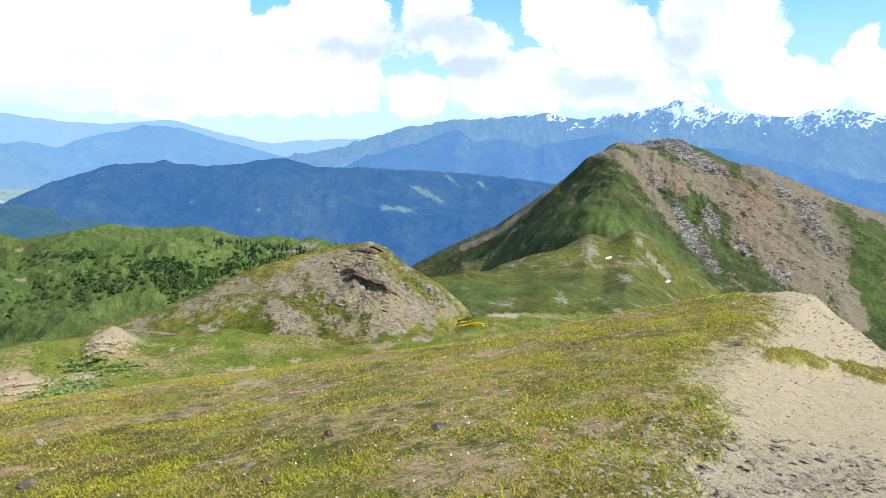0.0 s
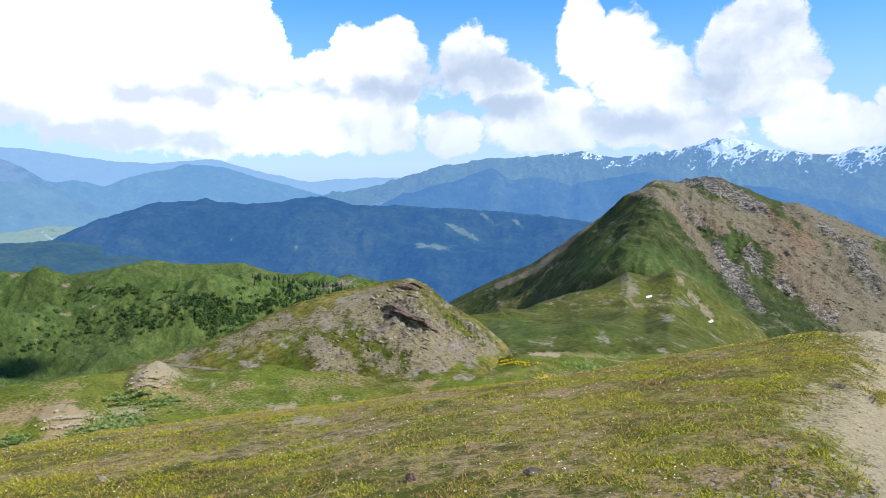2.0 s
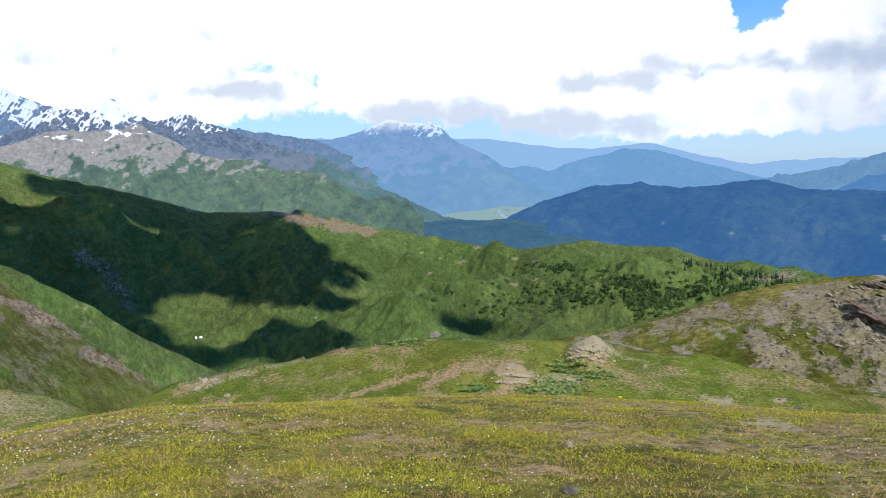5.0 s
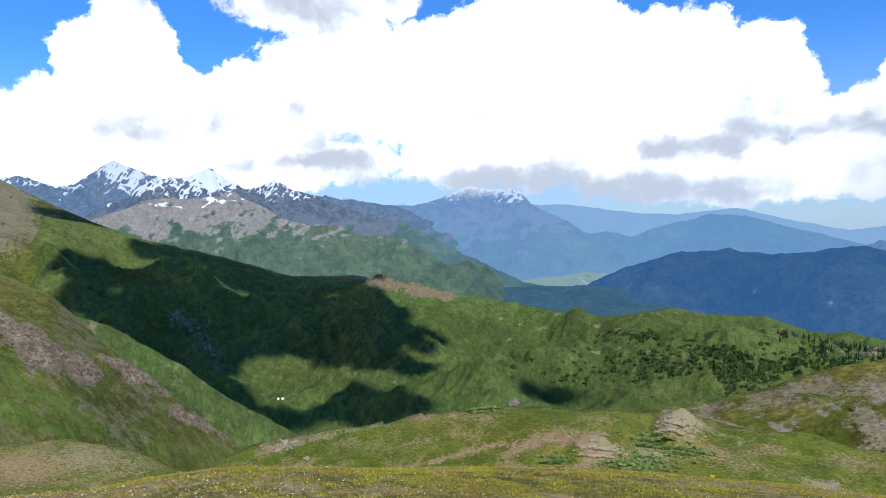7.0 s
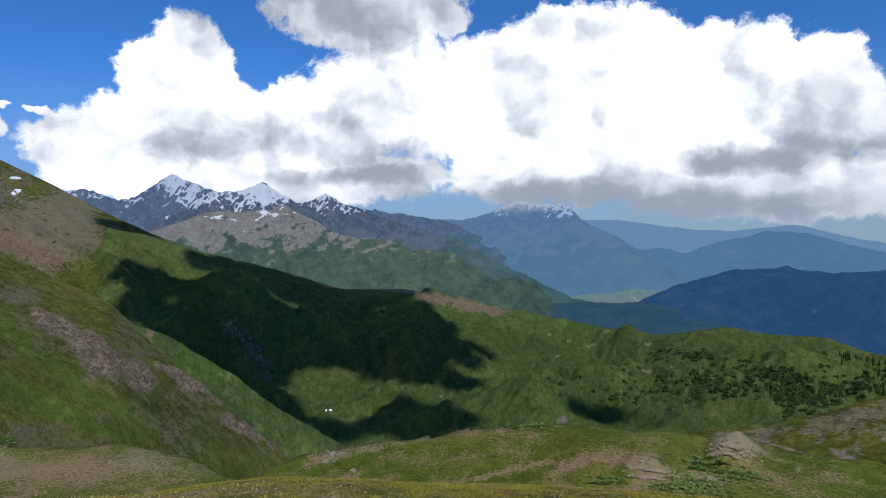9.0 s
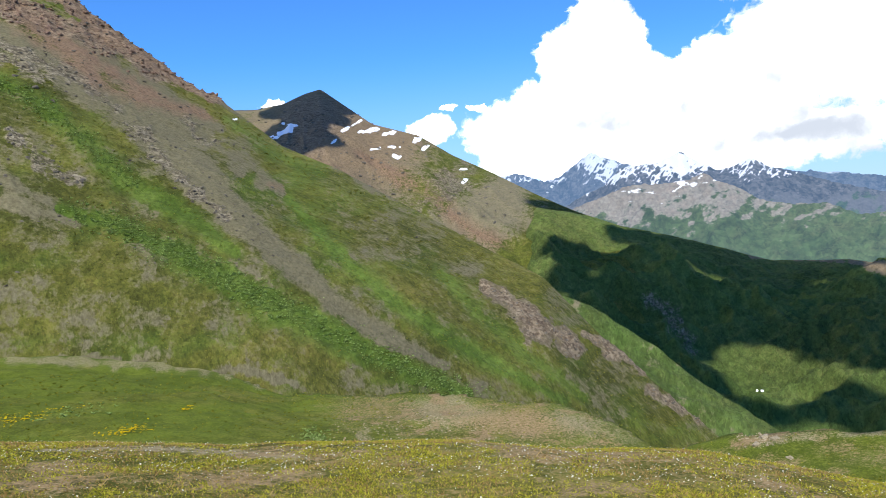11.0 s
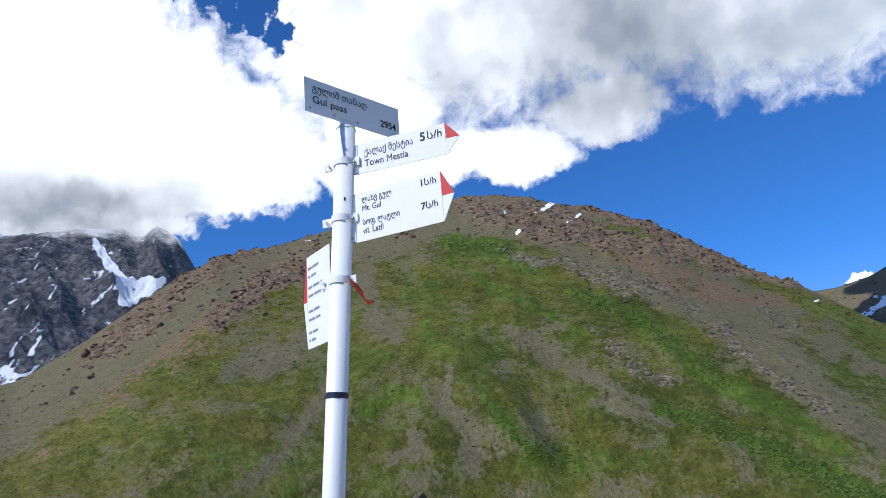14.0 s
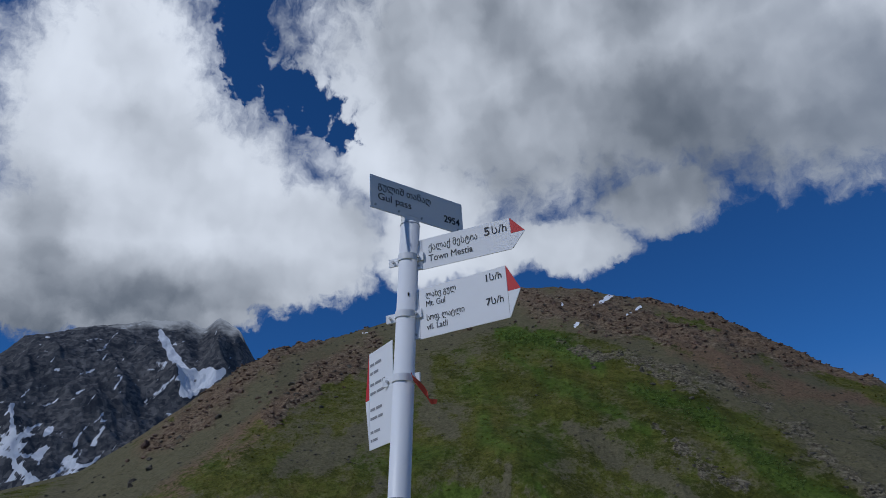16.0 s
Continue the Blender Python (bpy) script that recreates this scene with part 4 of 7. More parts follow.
# green spur that comes down before the shaded slope
CREST = [(a, e, r) for (a, e), r in zip([(77.4, -2.7), (75.5, -4.1), (73.4, -5.2), (71, -6.5), (68.4, -8.2), (64.4, -11), (60.3, -13.9), (56.8, -16), (53.3, -17.7)], (560, 550, 540, 530, 515, 490, 465, 445, 430))]
BASE = [(a, e - 9, r - 130) for a, e, r in CREST]
spur = Land([BASE, CREST], [120], min(c[0] for c in CREST), max(c[0] for c in CREST), 0.08, {0: 0.9}, back=(90, 75))
env = np.sin(np.clip(spur.u, 0, 1) * np.pi) ** 0.7
spur.swell(5, 40, 35, 5, True, env)
spur.swell(2, 16, 36, 5, False, env)
spur.swell(4.5, 30, 39, 4, False, smooth(0.3, 0.9, spur.u))
spur.lay(SCREE_, np.clip(0.15 + 0.7 * fbm(spur.az / 1.4, spur.el / 0.9, 5, 37), 0, 0.65))
spur.lay(LUSH_, np.clip(0.5 + 0.9 * fbm(spur.az / 2, spur.el / 1.2, 4, 38), 0, 1))
spur_ob = spur.build("green_spur", ridge_land, "green grassy spur below the ridge", "hill")

# red-brown peak with snow
CREST = [(108, 10, 1500), (98.6, 10.6, 1500), (96.3, 10.57, 1500), (94.1, 10.95, 1500), (92.3, 11.7, 1500), (91, 12.04, 1500), (89.6, 11.02, 1480), (87, 9.11, 1450), (83.3, 7.98, 1430), (80.6, 6.2, 1400), (77.5, 4.58, 1350), (73.9, 2.47, 1280), (70.8, 0.85, 1220), (67.4, -0.54, 1180), (62, -4, 1150)]
BASE = [(108, -5, 700), (90, -8, 700), (74, -17, 500), (62, -22, 460)]
peak = Land([BASE, CREST], [230], 62, 108, 0.12, {0: 1.0}, back=(400, 260))
env = np.sin(np.clip(peak.u, 0, 1) * np.pi) ** 0.7
peak.fan(5, (92, 16), 8.0, 41, env)
peak.swell(16, 110, 44, 5, True, env)
peak.swell(8, 50, 42, 5, False, env)
peak.lay(SCREE_, np.maximum(peak.spot(91, 7.5, 14, 8, -22, 0.3, 1), peak.spot(78, 1, 6, 3.5, -35, 0.5, 2)))
peak.lay(ROCK_, np.maximum(peak.spot(92.2, 9.2, 4.5, 3.4, -40, 0.4, 3), 0.6 * peak.spot(81, 3.5, 5, 2, -35, 0.9, 4)))
peak.lay(RUST_, np.maximum.reduce([0.9 * peak.streak([(88.5, 7), (85.4, 5), (83, 3.4), (80, 0.3), (77, -1.5)], [0.8, 1.2, 1.0, 0.8, 0.9], 0.5, 1), 0.8 * peak.streak([(75, -1.5), (73, -3)], [0.5, 0.7], 0.5, 2), 0.55 * peak.spot(86, 7.2, 6, 2.4, -30, 0.4, 5), 0.5 * peak.spot(92, 9.6, 6, 3, 0, 0.4, 6)]))
for k, (a, e, ra, re, tn) in enumerate([(94.3, 8.75, 0.9, 0.35, -20), (93.4, 9.3, 0.7, 0.22, 15), (88.6, 9.1, 1.0, 0.16, -25), (87.5, 8.6, 0.8, 0.3, -5), (85.6, 8.3, 0.7, 0.18, -8), (87.0, 7.1, 0.55, 0.18, -8), (85.5, 7.2, 0.5, 0.12, 5), (85.2, 6.4, 0.3, 0.25, 0), (83.3, 7.7, 0.55, 0.22, -25), (82.9, 6.9, 0.5, 0.18, -25), (79.8, 5.0, 0.25, 0.12, 0), (79.6, 4.1, 0.5, 0.3, -30), (90.2, 7.9, 0.3, 0.1, -35)]):
    peak.lay(SNOW_, peak.spot(a, e, ra * 1.25, re * 0.85, tn, 1.1, 70 + k, 0.8))
peak.lay(RUST_, 0.6 * peak.spot(90, 7.5, 14, 7, -22, 0.3, 8))
peak_ob = peak.build("snowy_peak", far_land, "red-brown peak with snow patches", "mountain")

# great hill above the pass
CREST = [(176, 2, 620), (163, 7.42, 700), (158.5, 8.71, 740), (154.7, 11.34, 780), (151.8, 13.68, 820), (147.7, 16.58, 870), (145.1, 17.97, 900), (139.9, 19.05, 940), (135.6, 20.3, 970), (133.4, 20.97, 980), (128.1, 21.9, 1000), (125.4, 22.11, 1000), (121.3, 22.15, 1000), (118.9, 21.75, 1000), (115.3, 20.54, 990), (112, 19.5, 980), (108.4, 17.9, 970), (104, 14.7, 950), (101.8, 13.1, 940), (98.4, 11.04, 930), (94.3, 7.65, 880), (90, 5.63, 820), (83.3, 1.5, 720), (77.9, -1.91, 640), (73.9, -4.26, 570), (70.1, -8.57, 500), (65.9, -12.66, 430), (60.7, -17.19, 370), (57, -20, 340)]
BASE = [(176, -4.5, 66), (160, -4.8, 76), (146, -4.6, 80), (135, -4.2, 95), (126, -4.6, 100), (117.7, -7.4, 92), (108.5, -8.8, 88), (101.9, -10.4, 82), (94.9, -14, 72), (85, -18, 74), (75, -23, 84), (65, -28, 104), (57, -29, 150)]
NEAR = {a: r for a, e, r in BASE}
foot = lambda a: float(np.interp(a, sorted(NEAR), [NEAR[k] for k in sorted(NEAR)]))
CREST = [(a, e, foot(a) + (r - foot(a)) * 0.31) for a, e, r in CREST]
hill = Land([BASE, CREST], [400], 57, 176, 0.11, {0: 1.12}, back=(120, 120), bias=1.35)
env = np.sin(np.clip(hill.u, 0, 1) ** 0.6 * np.pi) ** 0.7
hill.fan(1.0, (122.0, 40.0), 9.0, 54, env * smooth(0.02, 0.2, hill.u))
hill.swell(1.8, 48, 56, 4, True, env)
hill.swell(1.0, 26, 52, 5, False, env)
axis = np.interp(hill.el, [-3, 8.6], [129.0, 126.1])
half = np.interp(hill.el, [-3, 8.6], [9.0, 2.6])
cone = np.clip(1 - np.abs(hill.az - axis) / half, 0, 1) * smooth(-4.5, 0, hill.el) * (1 - smooth(7.6, 10.5, hill.el))
hill.z = hill.z + 2.2 * smooth(0, 1, cone)
hill.z = hill.z + 3.6 * smooth(0, 1.2, hill.streak([(133.4, 6.9), (130.6, 8.5), (126.3, 9.2), (124.4, 7.2), (122.5, 3.7), (120.5, 0.3)], [2.4, 3.2, 3.4, 3.0, 2.8, 2.4], 0.15, 50))
rocky = np.maximum.reduce([
    hill.streak([(123.9, 21.7), (121.5, 20.5), (118.6, 20.1), (115.3, 18.8), (113, 17.8)], [1.2, 1.6, 1.6, 1.5, 0.9], 0.7, 1),
    hill.streak([(113.7, 20.3), (110, 18.6), (107, 16.6), (104.2, 14.6)], [0.7, 0.8, 0.7, 0.5], 0.8, 21),
    hill.streak([(154.3, 10.1), (151.9, 11.9), (149.3, 14.1), (147.1, 16.2), (145.1, 18.1), (141.5, 19.3), (137.9, 20.1)], [0.8, 1.0, 1.1, 1.2, 1.0, 0.8, 0.6], 0.9, 2),
    hill.streak([(145.1, 13), (143.3, 14.6), (141.5, 16.1), (139.3, 17.1), (137, 18.4)], [0.9, 1.3, 1.5, 1.3, 0.9], 0.8, 22),
    0.9 * hill.streak([(129.9, 19.8), (128.2, 20.4)], [0.7, 0.8], 0.6, 23),
    hill.streak([(112.2, 17.5), (108.8, 16.1), (105.5, 14.9), (102.4, 13.3), (98.8, 11.3)], [1.2, 1.1, 1.0, 0.8, 0.5], 0.8, 24)])
hill.swell(2.8, 9, 53, 5, True, rocky)
darkrock = np.maximum.reduce([
    hill.streak([(121.1, 17.6), (118.5, 16.2), (115.4, 15.8), (113.4, 14.3), (110.8, 12.3)], [0.5, 0.6, 0.8, 0.8, 0.5], 1.2, 25),
    hill.streak([(114.4, 10.2), (112.7, 8.5), (111.1, 6.6), (109, 5.6)], [0.5, 0.6, 0.7, 0.4], 1.2, 26),
    hill.streak([(113.1, 14.8), (111.1, 13.8), (108.3, 12.4), (106.2, 10.8)], [0.6, 0.8, 0.7, 0.5], 1.2, 27),
    hill.streak([(113.2, 8.6), (111, 6.2), (109.2, 5.1)], [0.5, 0.8, 0.5], 1.2, 28),
    hill.streak([(105.7, 9.4), (104.8, 8.8), (103.3, 6.6), (101.1, 4.2), (99.1, 2.3)], [0.7, 0.8, 0.5, 0.5, 0.4], 1.2, 29),
    hill.streak([(101.5, 9.8), (100.7, 8.5), (99.1, 8.2)], [0.5, 0.6, 0.5], 1.2, 30)])
outcrops = np.maximum.reduce([
    hill.streak([(78.6, -4.7), (76.8, -5.9), (75.1, -8.1), (72.8, -8.9), (71.1, -10.3)], [0.7, 1.2, 1.5, 1.3, 0.8], 0.8, 12),
    0.9 * hill.streak([(70.6, -9.2), (68.6, -10.4), (66.3, -12.2)], [0.5, 0.9, 0.4], 0.8, 13),
    0.8 * hill.streak([(66, -13.5), (64.3, -14.6), (62.3, -15.8)], [0.5, 0.7, 0.4], 0.8, 14)])
hill.swell(1.6, 7, 57, 5, True, np.maximum(outcrops, 0.6 * darkrock))
hill.lay(ROCK_, np.maximum.reduce([0.95 * rocky, 0.62 * darkrock, 0.8 * outcrops]))
hill.lay(RUST_, np.maximum.reduce([
    0.85 * hill.streak([(156.9, 3.1), (153.6, 6.2), (149.9, 9.6), (145.9, 13), (143.2, 15)], [0.7, 0.8, 0.7, 0.6, 0.4], 0.6, 61),
    0.8 * rocky, 0.45 * outcrops,
    0.9 * hill.streak([(115.1, 20.9), (110.9, 19), (107.1, 16.4), (103, 13.5), (99.1, 10.8)], [0.6, 0.8, 0.7, 0.6, 0.3], 0.5, 3),
    0.95 * hill.streak([(112.6, 17.6), (109.1, 15.3), (106.2, 13.1), (102.5, 11.1)], [0.7, 0.7, 0.6, 0.3], 0.8, 4),
    0.8 * hill.streak([(153.8, 5.7), (151.1, 7.5), (148.1, 9.7), (145.5, 12)], [0.5, 0.6, 0.7, 0.5], 0.6, 31),
    0.6 * hill.streak([(154.3, 10.5), (150.8, 13.4), (147.1, 16.4), (143.6, 18.7)], [0.9, 1.0, 1.0, 0.8], 0.7, 32),
    0.9 * hill.streak([(112, 16.4), (109.3, 14.7), (107.2, 12.6), (104.2, 11.3), (99.4, 10.2)], [1.0, 0.8, 0.8, 0.7, 0.4], 0.7, 33),
    0.5 * hill.streak([(95.5, 4.6), (92.8, 4), (89.3, 2.1)], [0.3, 0.4, 0.3], 0.8, 34)]))
grey = np.maximum.reduce([
    hill.streak([(115.3, 18.9), (110.8, 16.5), (106.5, 13.6), (102.5, 10.9), (99, 9.2)], [0.8, 1.3, 1.5, 1.3, 0.6], 0.5, 58),
    hill.streak([(162.7, 2.3), (158, 6.2), (152.8, 10.5), (146.8, 14.3), (140.5, 17.9)], [3.0, 3.0, 2.6, 2.0, 1.3], 0.5, 59),
    0.95 * hill.streak([(133.8, 18.3), (129.9, 19.1), (127, 19.9)], [1.2, 1.4, 1.0], 0.6, 60),
    0.95 * hill.streak([(154.9, 7.7), (151.5, 10.5), (147.7, 13), (143.6, 17), (138.4, 18.8)], [3.2, 2.6, 2.0, 1.5, 0.8], 0.5, 5),
    0.95 * hill.streak([(137, 20.1), (131.8, 21), (126.9, 21.5), (123.9, 22)], [0.7, 1.0, 1.0, 0.8], 0.4, 6),
    0.9 * hill.streak([(120.2, 18.7), (116.4, 17.4), (112, 14.8), (108.5, 12.5), (105.6, 10.5), (102.4, 8.4), (99.3, 4.5), (96.1, 0.3), (92.7, -3.6)], [0.5, 0.8, 1.4, 1.7, 1.7, 1.9, 1.3, 1.2, 1.1], 0.45, 7),
    0.95 * hill.streak([(104.8, 8.8), (101.8, 5.7), (98.3, 2), (94.6, -1.4), (90.8, -5.4), (86.4, -8.8), (82.3, -11.1)], [0.9, 1.3, 1.5, 1.5, 1.3, 1.0, 0.5], 0.3, 8),
    0.8 * hill.streak([(101.5, 9.2), (97.9, 6.9), (94.6, 4.1)], [1.3, 1.4, 0.7], 0.7, 36),
    0.85 * hill.streak([(89.5, 5.6), (87.3, 3.9), (83.7, 2.2), (79.7, -0.6)], [0.3, 0.5, 0.4, 0.3], 0.7, 37),
    0.85 * hill.streak([(120.5, 10.6), (117.4, 8.4), (114.4, 6), (111.4, 4.1)], [1.2, 1.6, 1.5, 0.7], 0.7, 9),
    0.82 * hill.streak([(132.9, 16.5), (132.2, 12.8), (130.9, 11.3)], [1.6, 1.8, 1.2], 0.8, 10),
    0.82 * hill.streak([(143.7, 9.2), (140.4, 9.9), (137.7, 11.2)], [1.4, 1.7, 1.2], 0.9, 11),
    0.85 * hill.streak([(136.5, 7.5), (138.4, 4.9), (139.7, 2.8), (142.2, 0.9)], [0.8, 1.3, 1.4, 0.9], 0.7, 16),
    0.88 * hill.streak([(126.4, 8.2), (127.1, 5.5), (125.4, 3.1), (125.1, 0.5)], [0.5, 0.9, 1.3, 1.5], 0.7, 17),
    0.75 * hill.streak([(130, 3.4), (129.2, 2), (131.9, 1.8)], [0.8, 0.9, 0.7], 1.0, 18),
    0.85 * hill.streak([(113, -7.2), (108.7, -7.6), (105.7, -8.7), (102.5, -10)], [0.3, 0.5, 0.7, 0.4], 0.9, 19),
    0.85 * hill.streak([(100.4, -9.4), (97.8, -10.1), (94.8, -11.4)], [0.7, 0.9, 0.4], 1.0, 20),
    0.82 * hill.streak([(114.2, 4.5), (112.2, 3.6), (109.8, 2.7)], [1.2, 1.3, 0.7], 0.8, 38)])
hill.lay(SCREE_, np.maximum(grey, np.clip(0.33 + 0.42 * fbm(hill.az / 2.5, hill.el / 1.6, 5, 77), 0, 0.66)))
hill.lay(SCREE_, 0.95 * np.maximum.reduce([smooth(0.2, 0.6, rocky), smooth(0.25, 0.6, outcrops), 0.9 * smooth(17.5, 19.5, hill.el)]))
top_edge = smooth(0.9, 0.98, hill.u) * smooth(95, 99, hill.az)
hill.lay(SCREE_, 0.9 * top_edge)
lush = np.maximum.reduce([
    0.95 * hill.streak([(126.1, 18.9), (123.2, 18.3), (119.9, 16.8), (118.1, 15.3)], [0.8, 1.3, 1.2, 0.7], 0.5, 15),
    0.8 * hill.streak([(128, 12.1), (127.9, 10.4), (125.8, 9.6)], [0.6, 0.9, 0.6], 0.6, 16),
    0.8 * hill.streak([(125.7, 17.1), (122.5, 15), (118.4, 12.2), (115.3, 10.1)], [0.5, 0.8, 0.8, 0.5], 0.8, 39),
    0.9 * hill.streak([(115.9, 13.4), (111.9, 11.5), (108.6, 8.6), (105.9, 5.3), (102, 2.6), (98.5, -0.7)], [0.6, 0.9, 1.2, 1.3, 1.0, 0.8], 0.6, 17),
    0.9 * hill.streak([(124.2, 6.7), (122.5, 3.7), (120.4, 1.2), (116.9, -0.2)], [0.4, 0.9, 1.4, 0.8], 0.5, 18),
    0.85 * hill.streak([(133.5, 5.5), (131.2, 6.3), (128.9, 6.6)], [1.0, 1.2, 0.5], 0.7, 40),
    0.95 * hill.streak([(110.6, 3.5), (106, 1.5), (102.1, -0.6), (98.5, -3.4), (95.2, -5.8), (91.7, -7.4)], [0.6, 1.0, 1.4, 1.6, 1.6, 1.4], 0.6, 19),
    hill.streak([(108.3, 3), (103.8, 0.2), (99.4, -2.4), (95.3, -5.2), (90.1, -8.4), (84.7, -11.4), (80.6, -13.5)], [0.6, 1.0, 1.4, 1.5, 1.5, 1.3, 0.9], 0.6, 41),
    hill.streak([(94.2, 3.6), (92.1, 0.7), (89.6, -2.2), (85.7, -6), (81.7, -8.9), (77.2, -11.9), (72.7, -14.3)], [0.6, 1.1, 1.1, 1.0, 1.1, 1.0, 0.6], 0.4, 42),
    0.7 * hill.streak([(98.5, 10), (95.3, 7.2), (91.4, 5.2)], [0.4, 0.7, 0.5], 0.6, 43),
    0.8 * hill.streak([(82.2, -3.2), (79.2, -7.2), (75.7, -10.6), (71.3, -13.9)], [0.8, 1.0, 0.9, 0.8], 0.6, 44)])
hill.lay(LUSH_, np.maximum(lush, 0.6 * np.clip(1.6 * fbm(hill.az / 4.0, hill.el / 2.4, 5, 9) + 0.1, 0, 1)))
for ch in (0, 1):
    hill.cover[..., ch] *= 1 - 0.75 * smooth(0.5, 1.0, lush) * (1 - smooth(0.3, 0.6, np.maximum(darkrock, outcrops)))
for k, (a, e, ra, re, tn) in enumerate([(116.7, 20.6, 1.3, 0.2, -22), (114.4, 19.4, 0.7, 0.16, -22), (119.4, 18.9, 0.45, 0.2, -20), (120.5, 20.65, 0.15, 0.25, 0), (118.5, 20.3, 0.4, 0.1, 0), (137.6, 19.4, 0.35, 0.1, 0), (97.9, 9.9, 0.4, 0.08, 0)]):
    hill.lay(SNOW_, hill.spot(a, e, ra * 0.85, re * 0.8, tn, 1.4, 90 + k, 0.8))
hill_ob = hill.build("great_hill", hill_land, "great hill of turf, grey scree and rusty rock", "hill")

# distance: far ranges, their blue haze mixed in as an even glow
FOREST = ((0.018, 0.036, 0.014), (0.045, 0.072, 0.025), (0.10, 0.125, 0.05), (0.05, 0.09, 0.03), (0.09, 0.14, 0.05))
BARE = ((0.035, 0.035, 0.038), (0.085, 0.082, 0.08), (0.18, 0.172, 0.165))

PALE = ((0.34, 0.40, 0.16), (0.62, 0.66, 0.30))


def far_range(name, label, crest, base, haze_glow, back=(500, 400), rough=1.0, step=0.18, rows=110, paint=None, jag=3.0, scree=BARE[1:]):
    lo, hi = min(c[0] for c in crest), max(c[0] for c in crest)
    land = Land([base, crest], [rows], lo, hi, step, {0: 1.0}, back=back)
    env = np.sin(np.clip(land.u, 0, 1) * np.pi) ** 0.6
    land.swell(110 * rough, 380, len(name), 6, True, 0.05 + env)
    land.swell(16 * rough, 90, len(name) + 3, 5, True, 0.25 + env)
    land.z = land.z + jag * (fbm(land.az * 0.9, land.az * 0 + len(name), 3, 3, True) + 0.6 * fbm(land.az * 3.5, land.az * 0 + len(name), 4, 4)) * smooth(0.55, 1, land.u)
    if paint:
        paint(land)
    mat = land_material(name + "_cover", 45.0, FOREST, BARE, scree, EARTH, haze_glow=haze_glow, bump=0.8, bedding=(1.3, 1.3, 0.5))
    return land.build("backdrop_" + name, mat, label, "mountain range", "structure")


def snowy(level, spread, rock=None, share=0.0):
    """Snow in the gullies above a level, rock and scree below it, then grass."""
    def paint(land):
        n = 0.8 * fbm(land.az * 0.8 + land.el * 0.9, land.el * 1.1 - land.az * 0.3, 4, 5) + 0.8 * fbm(land.az * 4 + land.el * 3, land.el * 2.2 - land.az, 4, 7, True)
        land.lay(SNOW_, np.clip(0.22 + share + 0.24 * np.clip((land.el - level) / spread, -4, 1.0) + 0.5 * n, 0, 1))
        m = fbm(land.az * 0.9 + land.el * 0.6, land.el * 1.1, 5, 6)
        land.lay(ROCK_, np.clip(0.5 + (land.el - rock) / spread + 1.3 * m, 0, 1))
        land.lay(SCREE_, np.clip(0.25 + (land.el - rock + 2) / spread * 0.4 + 1.4 * fbm(land.az * 1.6 + land.el, land.el * 1.6, 5, 16), 0, 0.95))
        land.lay(LUSH_, np.clip(0.5 + 1.2 * fbm(land.az * 0.7, land.el, 4, 18), 0, 1))
    return paint


def brown_rock(land):
    n = fbm(land.az * 1.3 + land.el * 1.2, land.el * 1.5 - land.az * 0.4, 4, 25)
    land.lay(SCREE_, np.clip(0.62 + (land.el - 0.5) * 0.45 + 1.3 * n, 0, 1))
    land.lay(RUST_, np.clip(0.05 + 0.1 * (land.el - 1) + 0.4 * n, 0, 0.3))
    land.lay(LUSH_, np.clip(0.5 + n, 0, 1))
    land.lay(SNOW_, np.clip(0.16 + 0.16 * np.clip(land.el - 2.0, -3, 1) + 0.75 * fbm(land.az * 1.4 + land.el * 2.0, land.el * 2.4 - land.az * 0.8, 4, 26), 0, 1))


def valley_floor(land):
    land.lay(SCREE_, 0.75 + 0.3 * fbm(land.az * 2, land.el * 9, 4, 27))
    land.lay(LUSH_, 1.0 + 0 * land.r)
    land.lay(SNOW_, land.streak([(33.2, -4.5), (32.8, -5.0), (31.8, -5.6)], [0.07, 0.1, 0.12], 0.3, 28))


def clearings(land):
    for k, (a, e, ra, re, tn) in enumerate([(3.9, -6.6, 1.8, 0.35, 5), (1.0, -5.6, 2.2, 0.3, 28), (-0.8, -4.3, 0.9, 0.2, 35), (-3.2, -4.7, 0.8, 0.15, 35), (20, -5.8, 0.2, 0.15, 0), (15, -6.5, 0.2, 0.15, 0)]):
        land.lay(SCREE_, 0.9 * land.spot(a, e, ra, re, tn, 0.6, k))
        land.lay(LUSH_, land.spot(a, e, ra * 1.3, re * 1.5, tn, 0.6, k))


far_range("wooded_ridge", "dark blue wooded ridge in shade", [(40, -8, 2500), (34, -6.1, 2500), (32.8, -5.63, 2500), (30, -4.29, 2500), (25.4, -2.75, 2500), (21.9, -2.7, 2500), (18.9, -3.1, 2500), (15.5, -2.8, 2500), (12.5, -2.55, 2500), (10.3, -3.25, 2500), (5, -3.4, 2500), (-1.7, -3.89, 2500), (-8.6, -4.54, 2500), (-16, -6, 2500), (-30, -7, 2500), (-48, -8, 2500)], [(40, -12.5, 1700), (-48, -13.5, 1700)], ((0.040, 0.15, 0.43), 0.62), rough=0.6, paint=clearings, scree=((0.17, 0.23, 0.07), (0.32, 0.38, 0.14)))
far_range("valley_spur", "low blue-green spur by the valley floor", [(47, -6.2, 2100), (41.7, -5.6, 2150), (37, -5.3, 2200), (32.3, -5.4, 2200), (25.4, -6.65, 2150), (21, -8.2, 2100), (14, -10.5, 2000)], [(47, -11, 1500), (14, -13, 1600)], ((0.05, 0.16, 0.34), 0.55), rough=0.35)
